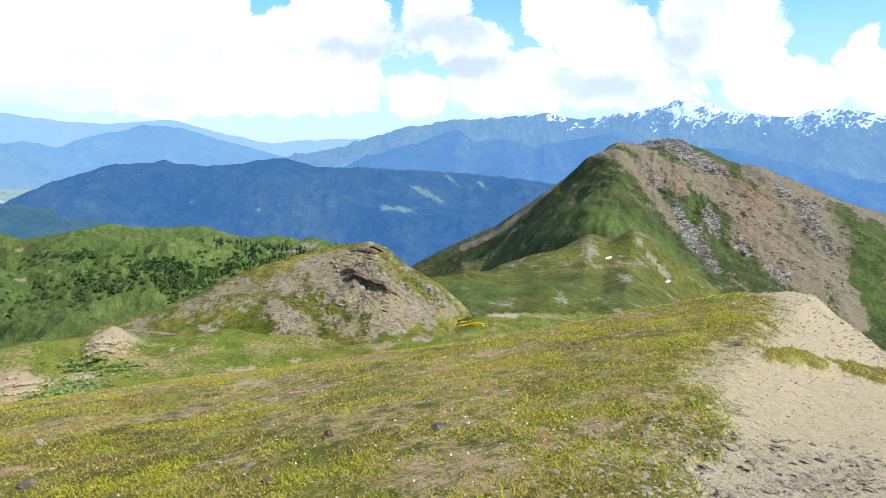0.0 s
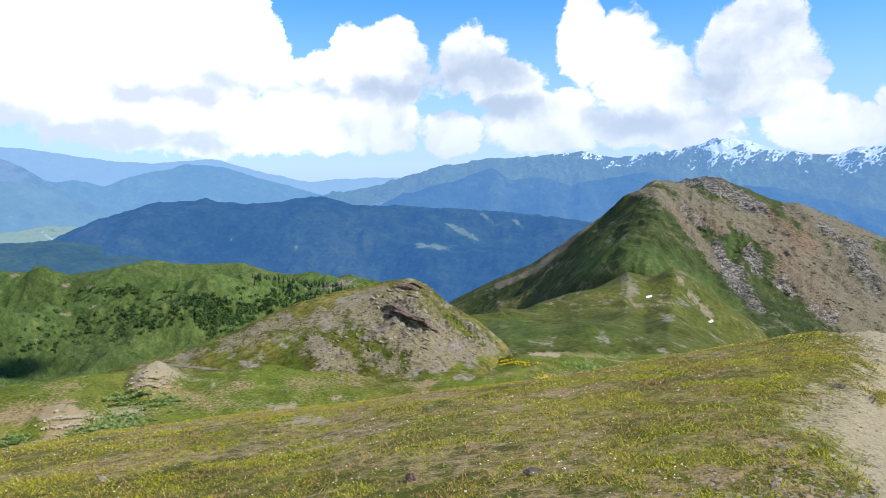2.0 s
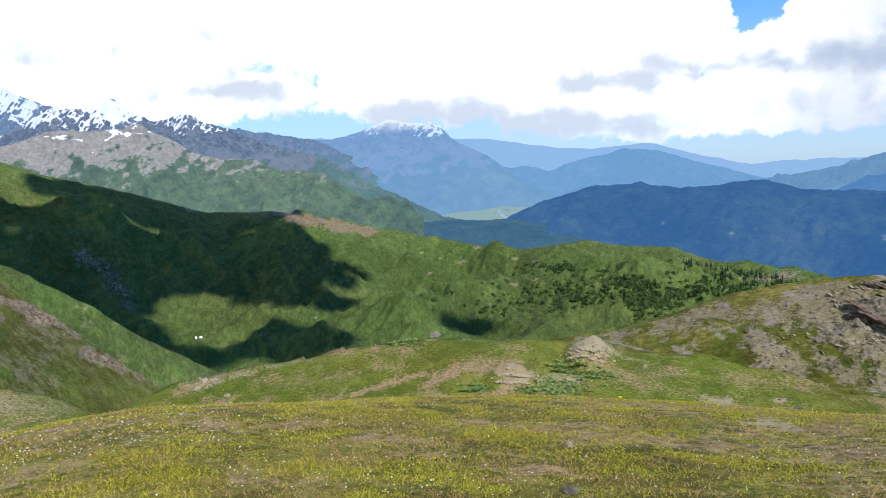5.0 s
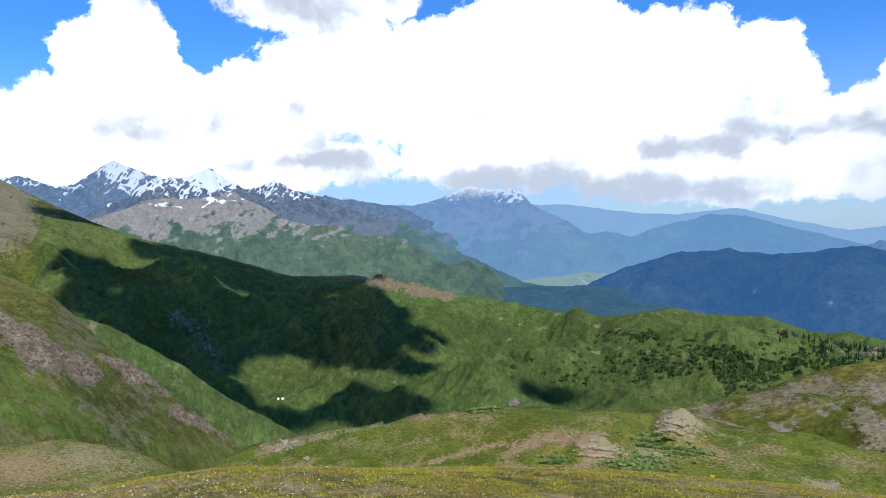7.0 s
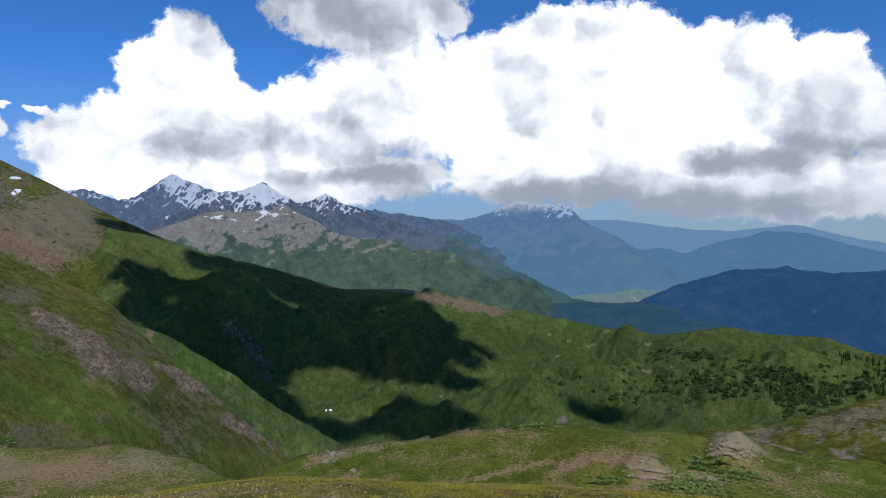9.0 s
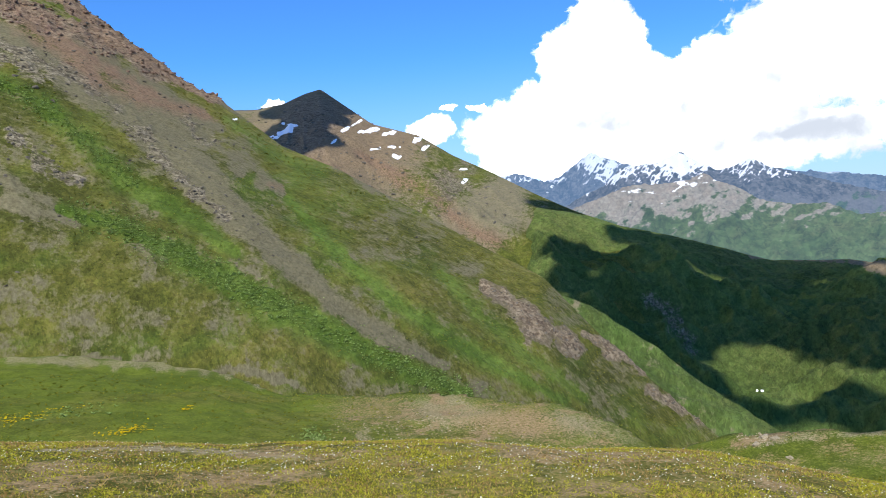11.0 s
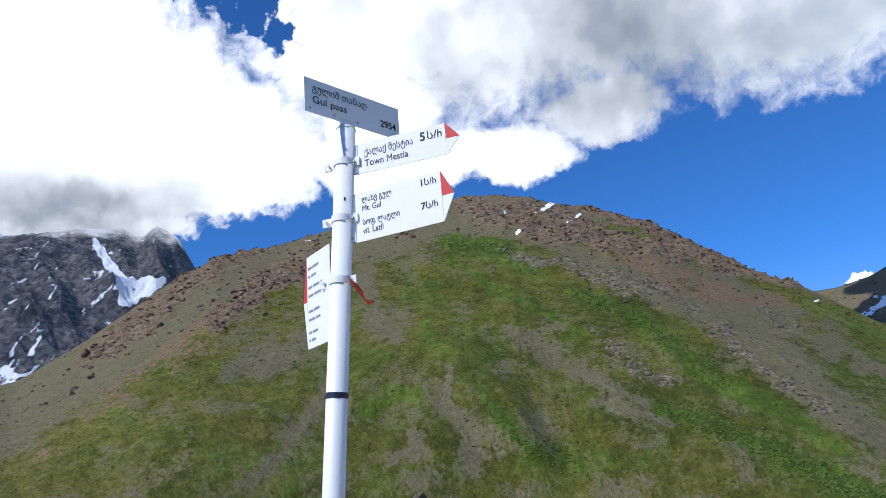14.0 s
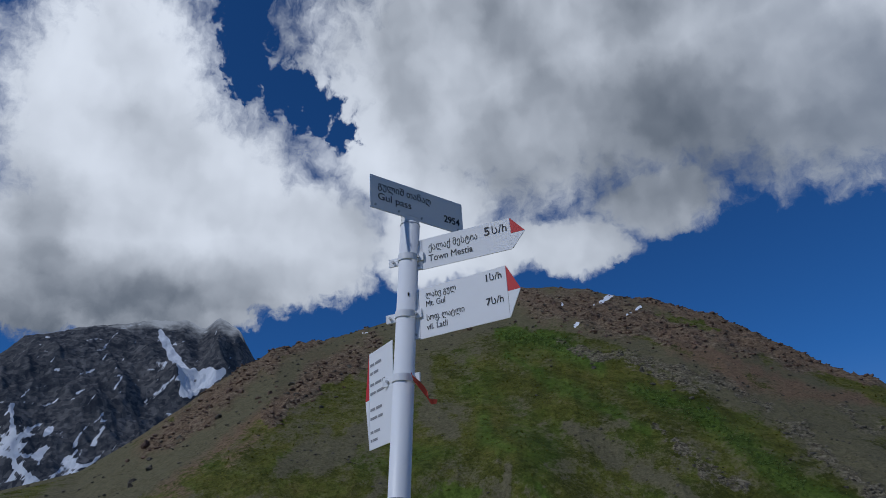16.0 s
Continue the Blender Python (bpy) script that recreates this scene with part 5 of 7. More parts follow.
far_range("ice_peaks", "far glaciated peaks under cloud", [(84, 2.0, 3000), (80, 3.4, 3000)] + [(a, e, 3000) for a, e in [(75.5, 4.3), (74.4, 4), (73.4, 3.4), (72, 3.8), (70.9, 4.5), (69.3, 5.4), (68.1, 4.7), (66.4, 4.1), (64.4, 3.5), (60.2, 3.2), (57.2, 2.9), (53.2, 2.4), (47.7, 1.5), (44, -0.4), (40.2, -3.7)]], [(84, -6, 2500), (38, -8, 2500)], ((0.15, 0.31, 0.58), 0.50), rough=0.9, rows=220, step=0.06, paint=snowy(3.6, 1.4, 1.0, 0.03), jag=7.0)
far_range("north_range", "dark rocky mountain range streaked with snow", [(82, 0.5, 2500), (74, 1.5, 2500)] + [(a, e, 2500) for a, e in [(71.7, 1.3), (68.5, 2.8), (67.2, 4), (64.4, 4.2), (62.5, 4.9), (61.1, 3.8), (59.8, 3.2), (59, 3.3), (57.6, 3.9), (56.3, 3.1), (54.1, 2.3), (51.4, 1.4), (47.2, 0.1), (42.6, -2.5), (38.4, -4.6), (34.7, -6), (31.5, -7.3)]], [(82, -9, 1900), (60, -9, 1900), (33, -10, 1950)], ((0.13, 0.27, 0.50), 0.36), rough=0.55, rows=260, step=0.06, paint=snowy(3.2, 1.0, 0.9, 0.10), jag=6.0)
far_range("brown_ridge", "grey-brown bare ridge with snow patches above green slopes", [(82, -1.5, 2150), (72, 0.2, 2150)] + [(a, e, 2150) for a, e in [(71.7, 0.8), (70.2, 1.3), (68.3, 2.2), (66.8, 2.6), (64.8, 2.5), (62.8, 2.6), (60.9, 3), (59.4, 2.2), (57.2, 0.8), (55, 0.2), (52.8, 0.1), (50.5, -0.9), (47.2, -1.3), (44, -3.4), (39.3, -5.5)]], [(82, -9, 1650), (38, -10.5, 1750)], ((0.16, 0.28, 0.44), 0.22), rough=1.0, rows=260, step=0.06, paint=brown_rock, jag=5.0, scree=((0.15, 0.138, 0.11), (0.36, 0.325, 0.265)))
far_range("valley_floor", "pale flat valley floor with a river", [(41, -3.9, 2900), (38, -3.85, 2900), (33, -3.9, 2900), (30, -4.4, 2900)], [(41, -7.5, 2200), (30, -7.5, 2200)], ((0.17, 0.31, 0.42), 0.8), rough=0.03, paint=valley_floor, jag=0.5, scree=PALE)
# tuple's last four values: pale cloud glow painted over the top
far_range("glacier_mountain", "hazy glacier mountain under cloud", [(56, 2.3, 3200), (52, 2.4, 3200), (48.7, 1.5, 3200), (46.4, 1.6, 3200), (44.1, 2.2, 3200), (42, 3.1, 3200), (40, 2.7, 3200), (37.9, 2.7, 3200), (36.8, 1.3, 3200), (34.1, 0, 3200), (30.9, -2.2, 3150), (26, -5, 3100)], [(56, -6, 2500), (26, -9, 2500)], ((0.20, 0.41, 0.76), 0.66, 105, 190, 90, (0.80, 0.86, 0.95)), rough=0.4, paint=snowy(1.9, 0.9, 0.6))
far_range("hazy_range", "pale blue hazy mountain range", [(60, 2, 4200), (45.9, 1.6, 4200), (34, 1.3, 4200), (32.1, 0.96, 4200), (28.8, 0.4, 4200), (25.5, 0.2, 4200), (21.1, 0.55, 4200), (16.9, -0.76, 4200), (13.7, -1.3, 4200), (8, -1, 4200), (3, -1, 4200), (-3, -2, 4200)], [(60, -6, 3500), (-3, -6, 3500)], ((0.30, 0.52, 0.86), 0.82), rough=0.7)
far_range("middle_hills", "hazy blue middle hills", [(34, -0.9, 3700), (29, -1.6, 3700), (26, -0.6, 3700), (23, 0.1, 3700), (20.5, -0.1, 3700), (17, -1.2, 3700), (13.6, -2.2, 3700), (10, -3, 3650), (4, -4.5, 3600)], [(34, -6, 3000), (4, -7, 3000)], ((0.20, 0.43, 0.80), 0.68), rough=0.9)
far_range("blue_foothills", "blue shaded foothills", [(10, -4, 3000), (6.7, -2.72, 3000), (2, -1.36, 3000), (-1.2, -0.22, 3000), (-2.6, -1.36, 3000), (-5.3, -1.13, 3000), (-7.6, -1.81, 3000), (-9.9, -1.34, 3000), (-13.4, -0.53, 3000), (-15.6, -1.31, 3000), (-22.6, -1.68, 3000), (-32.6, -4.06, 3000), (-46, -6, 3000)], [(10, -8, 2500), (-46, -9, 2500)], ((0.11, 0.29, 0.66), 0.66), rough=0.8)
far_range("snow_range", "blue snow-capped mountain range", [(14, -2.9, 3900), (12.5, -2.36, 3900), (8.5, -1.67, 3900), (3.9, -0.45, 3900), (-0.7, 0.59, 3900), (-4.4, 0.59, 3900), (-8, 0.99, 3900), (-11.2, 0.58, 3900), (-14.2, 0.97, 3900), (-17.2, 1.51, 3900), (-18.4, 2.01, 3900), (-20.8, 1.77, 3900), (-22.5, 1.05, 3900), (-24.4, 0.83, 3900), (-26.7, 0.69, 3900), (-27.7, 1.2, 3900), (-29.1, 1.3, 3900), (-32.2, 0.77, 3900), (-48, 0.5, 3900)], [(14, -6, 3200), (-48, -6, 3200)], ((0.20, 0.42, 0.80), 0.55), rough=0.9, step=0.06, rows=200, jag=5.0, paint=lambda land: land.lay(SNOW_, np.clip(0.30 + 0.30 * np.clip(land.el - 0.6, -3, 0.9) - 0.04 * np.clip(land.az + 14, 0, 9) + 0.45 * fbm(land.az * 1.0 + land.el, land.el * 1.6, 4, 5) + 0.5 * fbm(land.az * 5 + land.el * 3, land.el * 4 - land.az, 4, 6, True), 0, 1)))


def cliffs(land):
    n = fbm(land.az * 0.9 + land.el * 0.5, land.el * 0.8, 6, 15, True)
    land.lay(ROCK_, 1.0 + 0 * land.r)
    land.lay(SNOW_, np.clip(0.07 + 0.75 * (n - 0.1) - 0.02 * (land.el - 14), 0, 1))
    land.lay(SNOW_, np.maximum(land.streak([(154.4, 19), (153, 17), (151.5, 15), (149.3, 16.2)], [0.3, 0.6, 0.9, 0.5], 0.9, 3), land.streak([(163.5, 13), (162.5, 9), (161, 8)], [0.2, 0.2, 0.25], 0.9, 4)))


# the crag's cloud shroud is a glow too, painted on by height
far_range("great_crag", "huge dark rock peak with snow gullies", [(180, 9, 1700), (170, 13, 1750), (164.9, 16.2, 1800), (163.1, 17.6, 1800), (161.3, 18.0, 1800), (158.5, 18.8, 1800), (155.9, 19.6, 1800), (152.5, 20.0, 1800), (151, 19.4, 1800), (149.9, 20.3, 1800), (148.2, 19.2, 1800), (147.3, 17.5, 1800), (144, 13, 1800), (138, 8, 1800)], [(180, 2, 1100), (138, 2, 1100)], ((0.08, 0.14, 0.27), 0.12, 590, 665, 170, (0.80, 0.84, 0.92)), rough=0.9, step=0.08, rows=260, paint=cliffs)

# ---- things ----
def part(name, bm, mat, parent, label="", smooth_faces=False):
    """Links a bmesh as one mesh object under a thing or a part."""
    me = bpy.data.meshes.new(name)
    bm.to_mesh(me)
    bm.free()
    if smooth_faces:
        for f in me.polygons:
            f.use_smooth = True
    me.materials.append(mat)
    ob = new(name, me)
    ob.parent = parent
    return tagged(ob, label) if label else ob


def soup(name, verts, faces, mat, label, category, kind="stuff"):
    me = bpy.data.meshes.new(name)
    me.from_pydata(verts, [], faces)
    me.materials.append(mat)
    return tagged(new(name, me), label, category, kind=kind)


def stone_bm(seed, size=(1, 1, 1), cuts=2, rough=0.25, flat=0.0):
    """A broken stone: a lump with planes struck off it."""
    rnd = random.Random(seed)
    bm = bmesh.new()
    bmesh.ops.create_icosphere(bm, subdivisions=cuts, radius=1.0)
    planes = [(Vector((rnd.gauss(0, 1), rnd.gauss(0, 1), rnd.gauss(0, 1))).normalized(), rnd.uniform(0.55, 0.9)) for _ in range(9)]
    off = Vector((rnd.uniform(0, 50), rnd.uniform(0, 50), 0))
    for v in bm.verts:
        d = v.co.normalized()
        r = min([1.0] + [h / d.dot(nrm) for nrm, h in planes if d.dot(nrm) > 0.05])
        r *= 1 + rough * noise.noise(d * 2.3 + off)
        v.co = Vector((d.x * size[0], d.y * size[1], d.z * size[2])) * r
    return bm


def ground_at(x, y):
    r, a = math.hypot(x, y), math.degrees(math.atan2(-x, y))
    j = int(round((a + 180) / 0.25)) % ground.r.shape[1]
    return float(np.interp(r, ground.r[:, j], ground.z[:, j]))


# signpost, leaning a little
LEAN = Vector((-0.047, 0.048, 1.0))
FOOT = Vector((-1.274, -1.563, ground_at(-1.274, -1.563)))


def pole_at(z):
    return FOOT + LEAN * (z - FOOT.z)


post = tagged(new("signpost"), "white steel trail signpost with arrow boards on the pass", "signpost")
post.location = FOOT


def tube(a, b, r0, r1, seg=28, rings=1):
    bm = bmesh.new()
    bmesh.ops.create_cone(bm, cap_ends=True, segments=seg, radius1=r0, radius2=r1, depth=(b - a).length)
    m = Matrix.Translation((a + b) / 2) @ (b - a).to_track_quat("Z", "Y").to_matrix().to_4x4()
    bmesh.ops.transform(bm, matrix=m, verts=bm.verts)
    return bm


def on_post(name, bm, mat, label="", parent=None, flat=True):
    bmesh.ops.transform(bm, matrix=Matrix.Translation(-FOOT), verts=bm.verts)
    return part(name, bm, mat, parent or post, label, not flat)


POLE_R = 0.035
bm = tube(pole_at(-0.25), pole_at(2.785), POLE_R, POLE_R, 36)
pole = on_post("pole", bm, white_paint, "white painted steel pole, slightly chipped")
for f in pole.data.polygons:
    f.use_smooth = abs(f.normal.z) < 0.9
on_post("cap", tube(pole_at(2.778), pole_at(2.79), POLE_R + 0.002, POLE_R - 0.004, 36), zinc, "grey steel pole cap")


def box_bm(along, out, half, bevel=0.0):
    bm = bmesh.new()
    bmesh.ops.create_cube(bm, size=2.0)
    for v in bm.verts:
        v.co = along * (v.co.x * half[0]) + out * (v.co.y * half[1]) + Vector((0, 0, v.co.z * half[2]))
    if bevel:
        bmesh.ops.bevel(bm, geom=bm.edges[:], offset=bevel, segments=1, affect="EDGES")
    return bm


def collar(z, side):
    """A clamp band with its two ears and bolt."""
    ring = tube(pole_at(z - 0.012), pole_at(z + 0.012), POLE_R + 0.004, POLE_R + 0.004, 32)
    band = on_post("collar", ring, white_paint, "white clamp band")
    for s, far in ((1, 0.040), (-1, 0.058)):
        ear = box_bm(side, Vector((-side.y, side.x, 0)), (0.018, 0.003, 0.014), 0.001)
        bmesh.ops.translate(ear, verts=ear.verts, vec=pole_at(z) + side * far * s)
        ob = on_post("ear", ear, white_paint, "", band)
        bolt = tube(pole_at(z) + side * far * s - Vector((-side.y, side.x, 0)) * 0.012, pole_at(z) + side * far * s + Vector((-side.y, side.x, 0)) * 0.012, 0.005, 0.005, 10)
        on_post("bolt", bolt, zinc, "grey steel bolt", band)


ARROW = Vector((-0.31, 0.95, 0)).normalized()
for z in (2.646, 2.434, 2.215):
    collar(z, ARROW)
for z in (1.839, 1.281):
    on_post("tape", tube(pole_at(z - 0.009), pole_at(z + 0.009), POLE_R + 0.0015, POLE_R + 0.0015, 32), tape_dark, "dark blue tape wound round the pole")


def lettering(text, size, place, along, parent, bold=False, width=None):
    """Printed words as a thin mesh just proud of the board."""
    cu = bpy.data.curves.new("lettering", "FONT")
    cu.body, cu.size, cu.extrude = text, size, 0.0004
    cu.offset = 0.0005 * size / 0.03 if bold else 0.0
    tmp = new("lettering", cu)
    me = bpy.data.meshes.new_from_object(tmp.evaluated_get(bpy.context.evaluated_depsgraph_get()))
    bpy.data.objects.remove(tmp)
    out = along.cross(Vector((0, 0, 1)))
    if width and me.vertices:
        k = width / max(1e-4, max(v.co.x for v in me.vertices))
        for v in me.vertices:
            v.co.x *= k
    me.transform(Matrix(((along.x, 0, out.x, place.x), (along.y, 0, out.y, place.y), (0, 1, 0, place.z), (0, 0, 0, 1))))
    me.transform(Matrix.Translation(-FOOT))
    me.materials.clear()
    me.materials.append(black_paint)
    me.name = "lettering"
    ob = new("lettering", me)
    ob.parent = parent
    return ob


def bar(place, along, length, height, parent, mat=None):
    out = along.cross(Vector((0, 0, 1)))
    bm = box_bm(along, out, (length / 2, 0.0004, height / 2))
    bmesh.ops.translate(bm, verts=bm.verts, vec=place + along * length / 2)
    on_post("printed_bar", bm, mat or black_paint, "", parent)


def plate(name, corners, along, thick, mat, label, parent=None):
    """A thin metal plate from its outline on a vertical plane."""
    out = along.cross(Vector((0, 0, 1)))
    bm = bmesh.new()
    front = [bm.verts.new(c + out * thick / 2) for c in corners]
    rear = [bm.verts.new(c - out * thick / 2) for c in corners]
    bm.faces.new(front)
    bm.faces.new(rear[::-1])
    n = len(corners)
    for i in range(n):
        bm.faces.new((front[i], rear[i], rear[(i + 1) % n], front[(i + 1) % n]))
    bmesh.ops.recalc_face_normals(bm, faces=bm.faces)
    return on_post(name, bm, mat, label, parent)


def arrow_board(start, along, length, tip, top, bottom, label, tip_at_start=False):
    """A board with a red and white pointed end."""
    a, b = start, start + along * length
    mid = (top + bottom) / 2
    up = lambda p, z: Vector((p.x, p.y, z))
    body = plate("board", [up(a, bottom), up(b, bottom), up(b, top), up(a, top)], along, 0.003, board_paint, label)
    nose = b + along * tip
    gap = along * 0.0015
    plate("red_point", [up(b + gap, mid), up(nose, mid), up(b + gap, top)], along, 0.003, red_paint, "red upper half of the arrow point", body)
    plate("white_point", [up(b + gap, bottom), up(nose, mid - 0.0008), up(b + gap, mid - 0.0008)], along, 0.003, board_paint, "", body)
    flange = box_bm(along, along.cross(Vector((0, 0, 1))), (0.012, 0.004, (top - bottom) / 2 - 0.004), 0.001)
    bmesh.ops.translate(flange, verts=flange.verts, vec=up(a - along * 0.010, mid))
    on_post("flange", flange, white_paint, "white mounting flange", body)
    for z in (top - 0.018, bottom + 0.018):
        p = up(a - along * 0.011, z)
        o = along.cross(Vector((0, 0, 1)))
        on_post("rivet", tube(p, p + o * 0.007, 0.005, 0.004, 10), zinc, "grey rivet", body)
    return body


OUT = ARROW.cross(Vector((0, 0, 1))) * 0.0024
s1 = Vector((-1.417, -1.395, 0))
board = arrow_board(s1, ARROW, 0.332, 0.05, 2.714, 2.597, "white arrow board to a town, red point")
lettering("\u10e5\u10d0\u10da\u10d0\u10e5 \u10db\u10d4\u10e1\u10e2\u10d8\u10d0", 0.036, Vector((s1.x, s1.y, 2.664)) + ARROW * 0.028 + OUT, ARROW, board, False, 0.185)
lettering("Town Mestia", 0.036, Vector((s1.x, s1.y, 2.622)) + ARROW * 0.028 + OUT, ARROW, board, False, 0.165)
lettering("5", 0.045, Vector((s1.x, s1.y, 2.668)) + ARROW * 0.238 + OUT, ARROW, board, True)
lettering("\u10e1/h", 0.042, Vector((s1.x, s1.y, 2.668)) + ARROW * 0.264 + OUT, ARROW, board)
s2 = Vector((-1.406, -1.408, 0))
ARROW2 = Vector((-0.20, 0.98, 0)).normalized()
OUT2 = ARROW2.cross(Vector((0, 0, 1))) * 0.0024
board = arrow_board(s2, ARROW2, 0.333, 0.045, 2.522, 2.344, "white arrow board to a mountain and a village, red point")
for text, x, z, size, bold, width in (("\u10da\u10d0\u10ee\u10d5 \u10d2\u10e3\u10da", 0.030, 2.484, 0.030, False, 0.118), ("Mt. Gul", 0.030, 2.452, 0.030, False, 0.075), ("\u10e1\u10dd\u10e4. \u10da\u10d0\u10e2\u10da\u10d8", 0.030, 2.402, 0.030, False, 0.145), ("vil. Latli", 0.030, 2.370, 0.030, False, 0.080), ("1", 0.255, 2.484, 0.034, True, None), ("\u10e1/h", 0.272, 2.484, 0.034, False, None), ("7", 0.255, 2.402, 0.034, True, None), ("\u10e1/h", 0.272, 2.402, 0.034, False, None)):
    lettering(text, size, Vector((s2.x, s2.y, z)) + ARROW2 * x + OUT2, ARROW2, board, bold, width)
# the board for the other way
BACK = Vector((-0.29, -0.957, 0)).normalized()
s3 = Vector((-1.352, -1.49, 0))
up3 = lambda d, z: Vector((s3.x, s3.y, z)) + BACK * d
board = plate("board", [up3(-0.01, 2.02), up3(0.165, 2.02), up3(0.165, 2.35), up3(-0.01, 2.35)], BACK, 0.003, board_paint, "tall white board with unreadable small print")
plate("red_point", [up3(0.1665, 2.19), up3(0.195, 2.19), up3(0.1665, 2.35)], BACK, 0.003, red_paint, "red upper half of the arrow point", board)
plate("white_point", [up3(0.1665, 2.02), up3(0.195, 2.188), up3(0.1665, 2.188)], BACK, 0.003, board_paint, "", board)
front = Vector((-BACK.y, BACK.x, 0)) * -1
if front.dot(Vector((1, 1, 0))) < 0:
    front = -front
for z, words in ((2.305, (0.03, 0.045)), (2.275, (0.018, 0.035)), (2.235, (0.03, 0.045, 0.02)), (2.205, (0.04, 0.05)), (2.15, (0.035, 0.04)), (2.12, (0.05, 0.03)), (2.075, (0.02, 0.04)), (2.048, (0.012, 0.03))):
    at = 0.155
    for l in words:
        bm = box_bm(BACK, front, (l / 2, 0.0005, 0.0042))
        bmesh.ops.translate(bm, verts=bm.verts, vec=up3(at - l / 2, z) + front * 0.0022)
        on_post("printed_bar", bm, grey_paint, "", board)
        at -= l + 0.008
# plate with the name of the pass, on top
TOPWAY = Vector((-0.41, 0.077, 0)).normalized()
t0 = Vector((-1.228, -1.454, 0))
tb = lambda d, z: Vector((t0.x, t0.y, z)) + TOPWAY * d
board = plate("name_plate", [tb(0, 2.803), tb(0.417, 2.803), tb(0.417, 2.937), tb(0, 2.937)], TOPWAY, 0.004, board_paint, "pale name plate of the pass in shade")
tout = TOPWAY.cross(Vector((0, 0, 1)))
tout = tout if tout.dot(Vector((1, 1, 0))) > 0 else -tout
for text, x, z, size, bold, width in (("\u10d2\u10e3\u10da\u10d8\u10e8 \u10d7\u10d0\u10dc\u10d0\u10e6", 0.03, 2.888, 0.038, False, 0.235), ("Gul pass", 0.03, 2.843, 0.040, False, 0.145), ("2954", 0.325, 2.836, 0.040, True, 0.075)):
    lettering(text, size, tb(x, z) + TOPWAY.cross(Vector((0, 0, 1))) * 0.0028, TOPWAY, board, bold, width)
for d in (0.02, 0.12, 0.22, 0.39):
    p = tb(d, 2.818)
    on_post("rivet", tube(p, p + tout * 0.006, 0.005, 0.004, 10), zinc, "grey rivet", board)
clip = box_bm(TOPWAY, tout, (0.03, 0.012, 0.02), 0.002)
bmesh.ops.translate(clip, verts=clip.verts, vec=pole_at(2.795))
on_post("plate_clip", clip, white_paint, "white clip that holds the name plate")
# faded ribbon tied to the lowest band
bm = bmesh.new()
tied = pole_at(2.215) + Vector((0.02, 0.03, 0))
prev = None
for i in range(13):
    t = i / 12
    c = tied + ARROW * (0.02 + 0.085 * t) + Vector((0.01 * math.sin(9 * t), 0, -0.105 * t ** 0.8 + 0.012 * math.sin(7 * t)))
    wdt = 0.011 * (1 - 0.3 * t)
    row = [bm.verts.new(c + Vector((0.006 * math.sin(11 * t), 0, wdt))), bm.verts.new(c - Vector((0.006 * math.cos(8 * t), 0, wdt)))]
    if prev:
        bm.faces.new((prev[0], prev[1], row[1], row[0]))
    prev = row
bmesh.ops.solidify(bm, geom=bm.faces[:], thickness=0.001)
on_post("ribbon", bm, ribbon_red, "faded red ribbon tied to the pole")
for z, ang in ((2.5, 1.2), (1.44, 0.7)):
    d = Vector((math.cos(ang - 0.3), math.sin(ang - 0.3), 0))
    chip = box_bm(Vector((-d.y, d.x, 0)), d, (0.0025, 0.0008, 0.006), 0.0)
    bmesh.ops.translate(chip, verts=chip.verts, vec=pole_at(z) + d * POLE_R)
    on_post("chip", chip, stone_dark, "dark chip in the paint")

# the cloud whose shadow lies on the green ridge
cloud_mat, n = material("cloud")
finish(n, n.mix(n.noise(0.02, 5, 0.6, n.add("ShaderNodeTexCoord").outputs["Object"]), (0.85, 0.85, 0.86), (0.95, 0.95, 0.95)), 1.0, 0.0)
LIFT = 1000.0
bm = bmesh.new()
SHADOWS = [
    [(73.3, -1.9), (71.3, -2.3), (66.8, -3.3), (68.1, -0.8), (62.8, -1.6), (58.1, -3.6), (51.9, -4), (49.6, -6.1), (45.2, -9.6), (49.6, -10.1), (45.9, -11.8), (53.2, -11), (60.3, -9.4), (62.4, -11.8), (59.4, -14.4), (55.1, -15.7), (59, -15.8), (64.4, -12.9), (68.4, -8.4), (71.3, -6.4), (72, -4.7)],
    [(53.3, -13.4), (49.6, -13.7), (46.1, -15), (51.4, -15.7), (54.2, -15.1)], [(37.9, -13.4), (33.6, -14.6), (36.1, -14.8)]]
rnd = random.Random(77)
puffs = [(*peak.find(a, e), size * 1.35) for a, e, size in ((91.2, 11.2, 50), (91, 12.0, 45), (92.4, 11.4, 45), (93.6, 10.4, 50), (92, 10, 55), (93.5, 9, 55), (92.3, 8, 50), (94, 7.4, 60), (95, 6, 60))]


def within(a, e, outline):
    """Whether a bearing and rise lie inside an outline."""
    odd = False
    for (a0, e0), (a1, e1) in zip(outline, outline[1:] + outline[:1]):
        if (e0 > e) != (e1 > e) and a < a0 + (a1 - a0) * (e - e0) / (e1 - e0):
            odd = not odd
    return odd


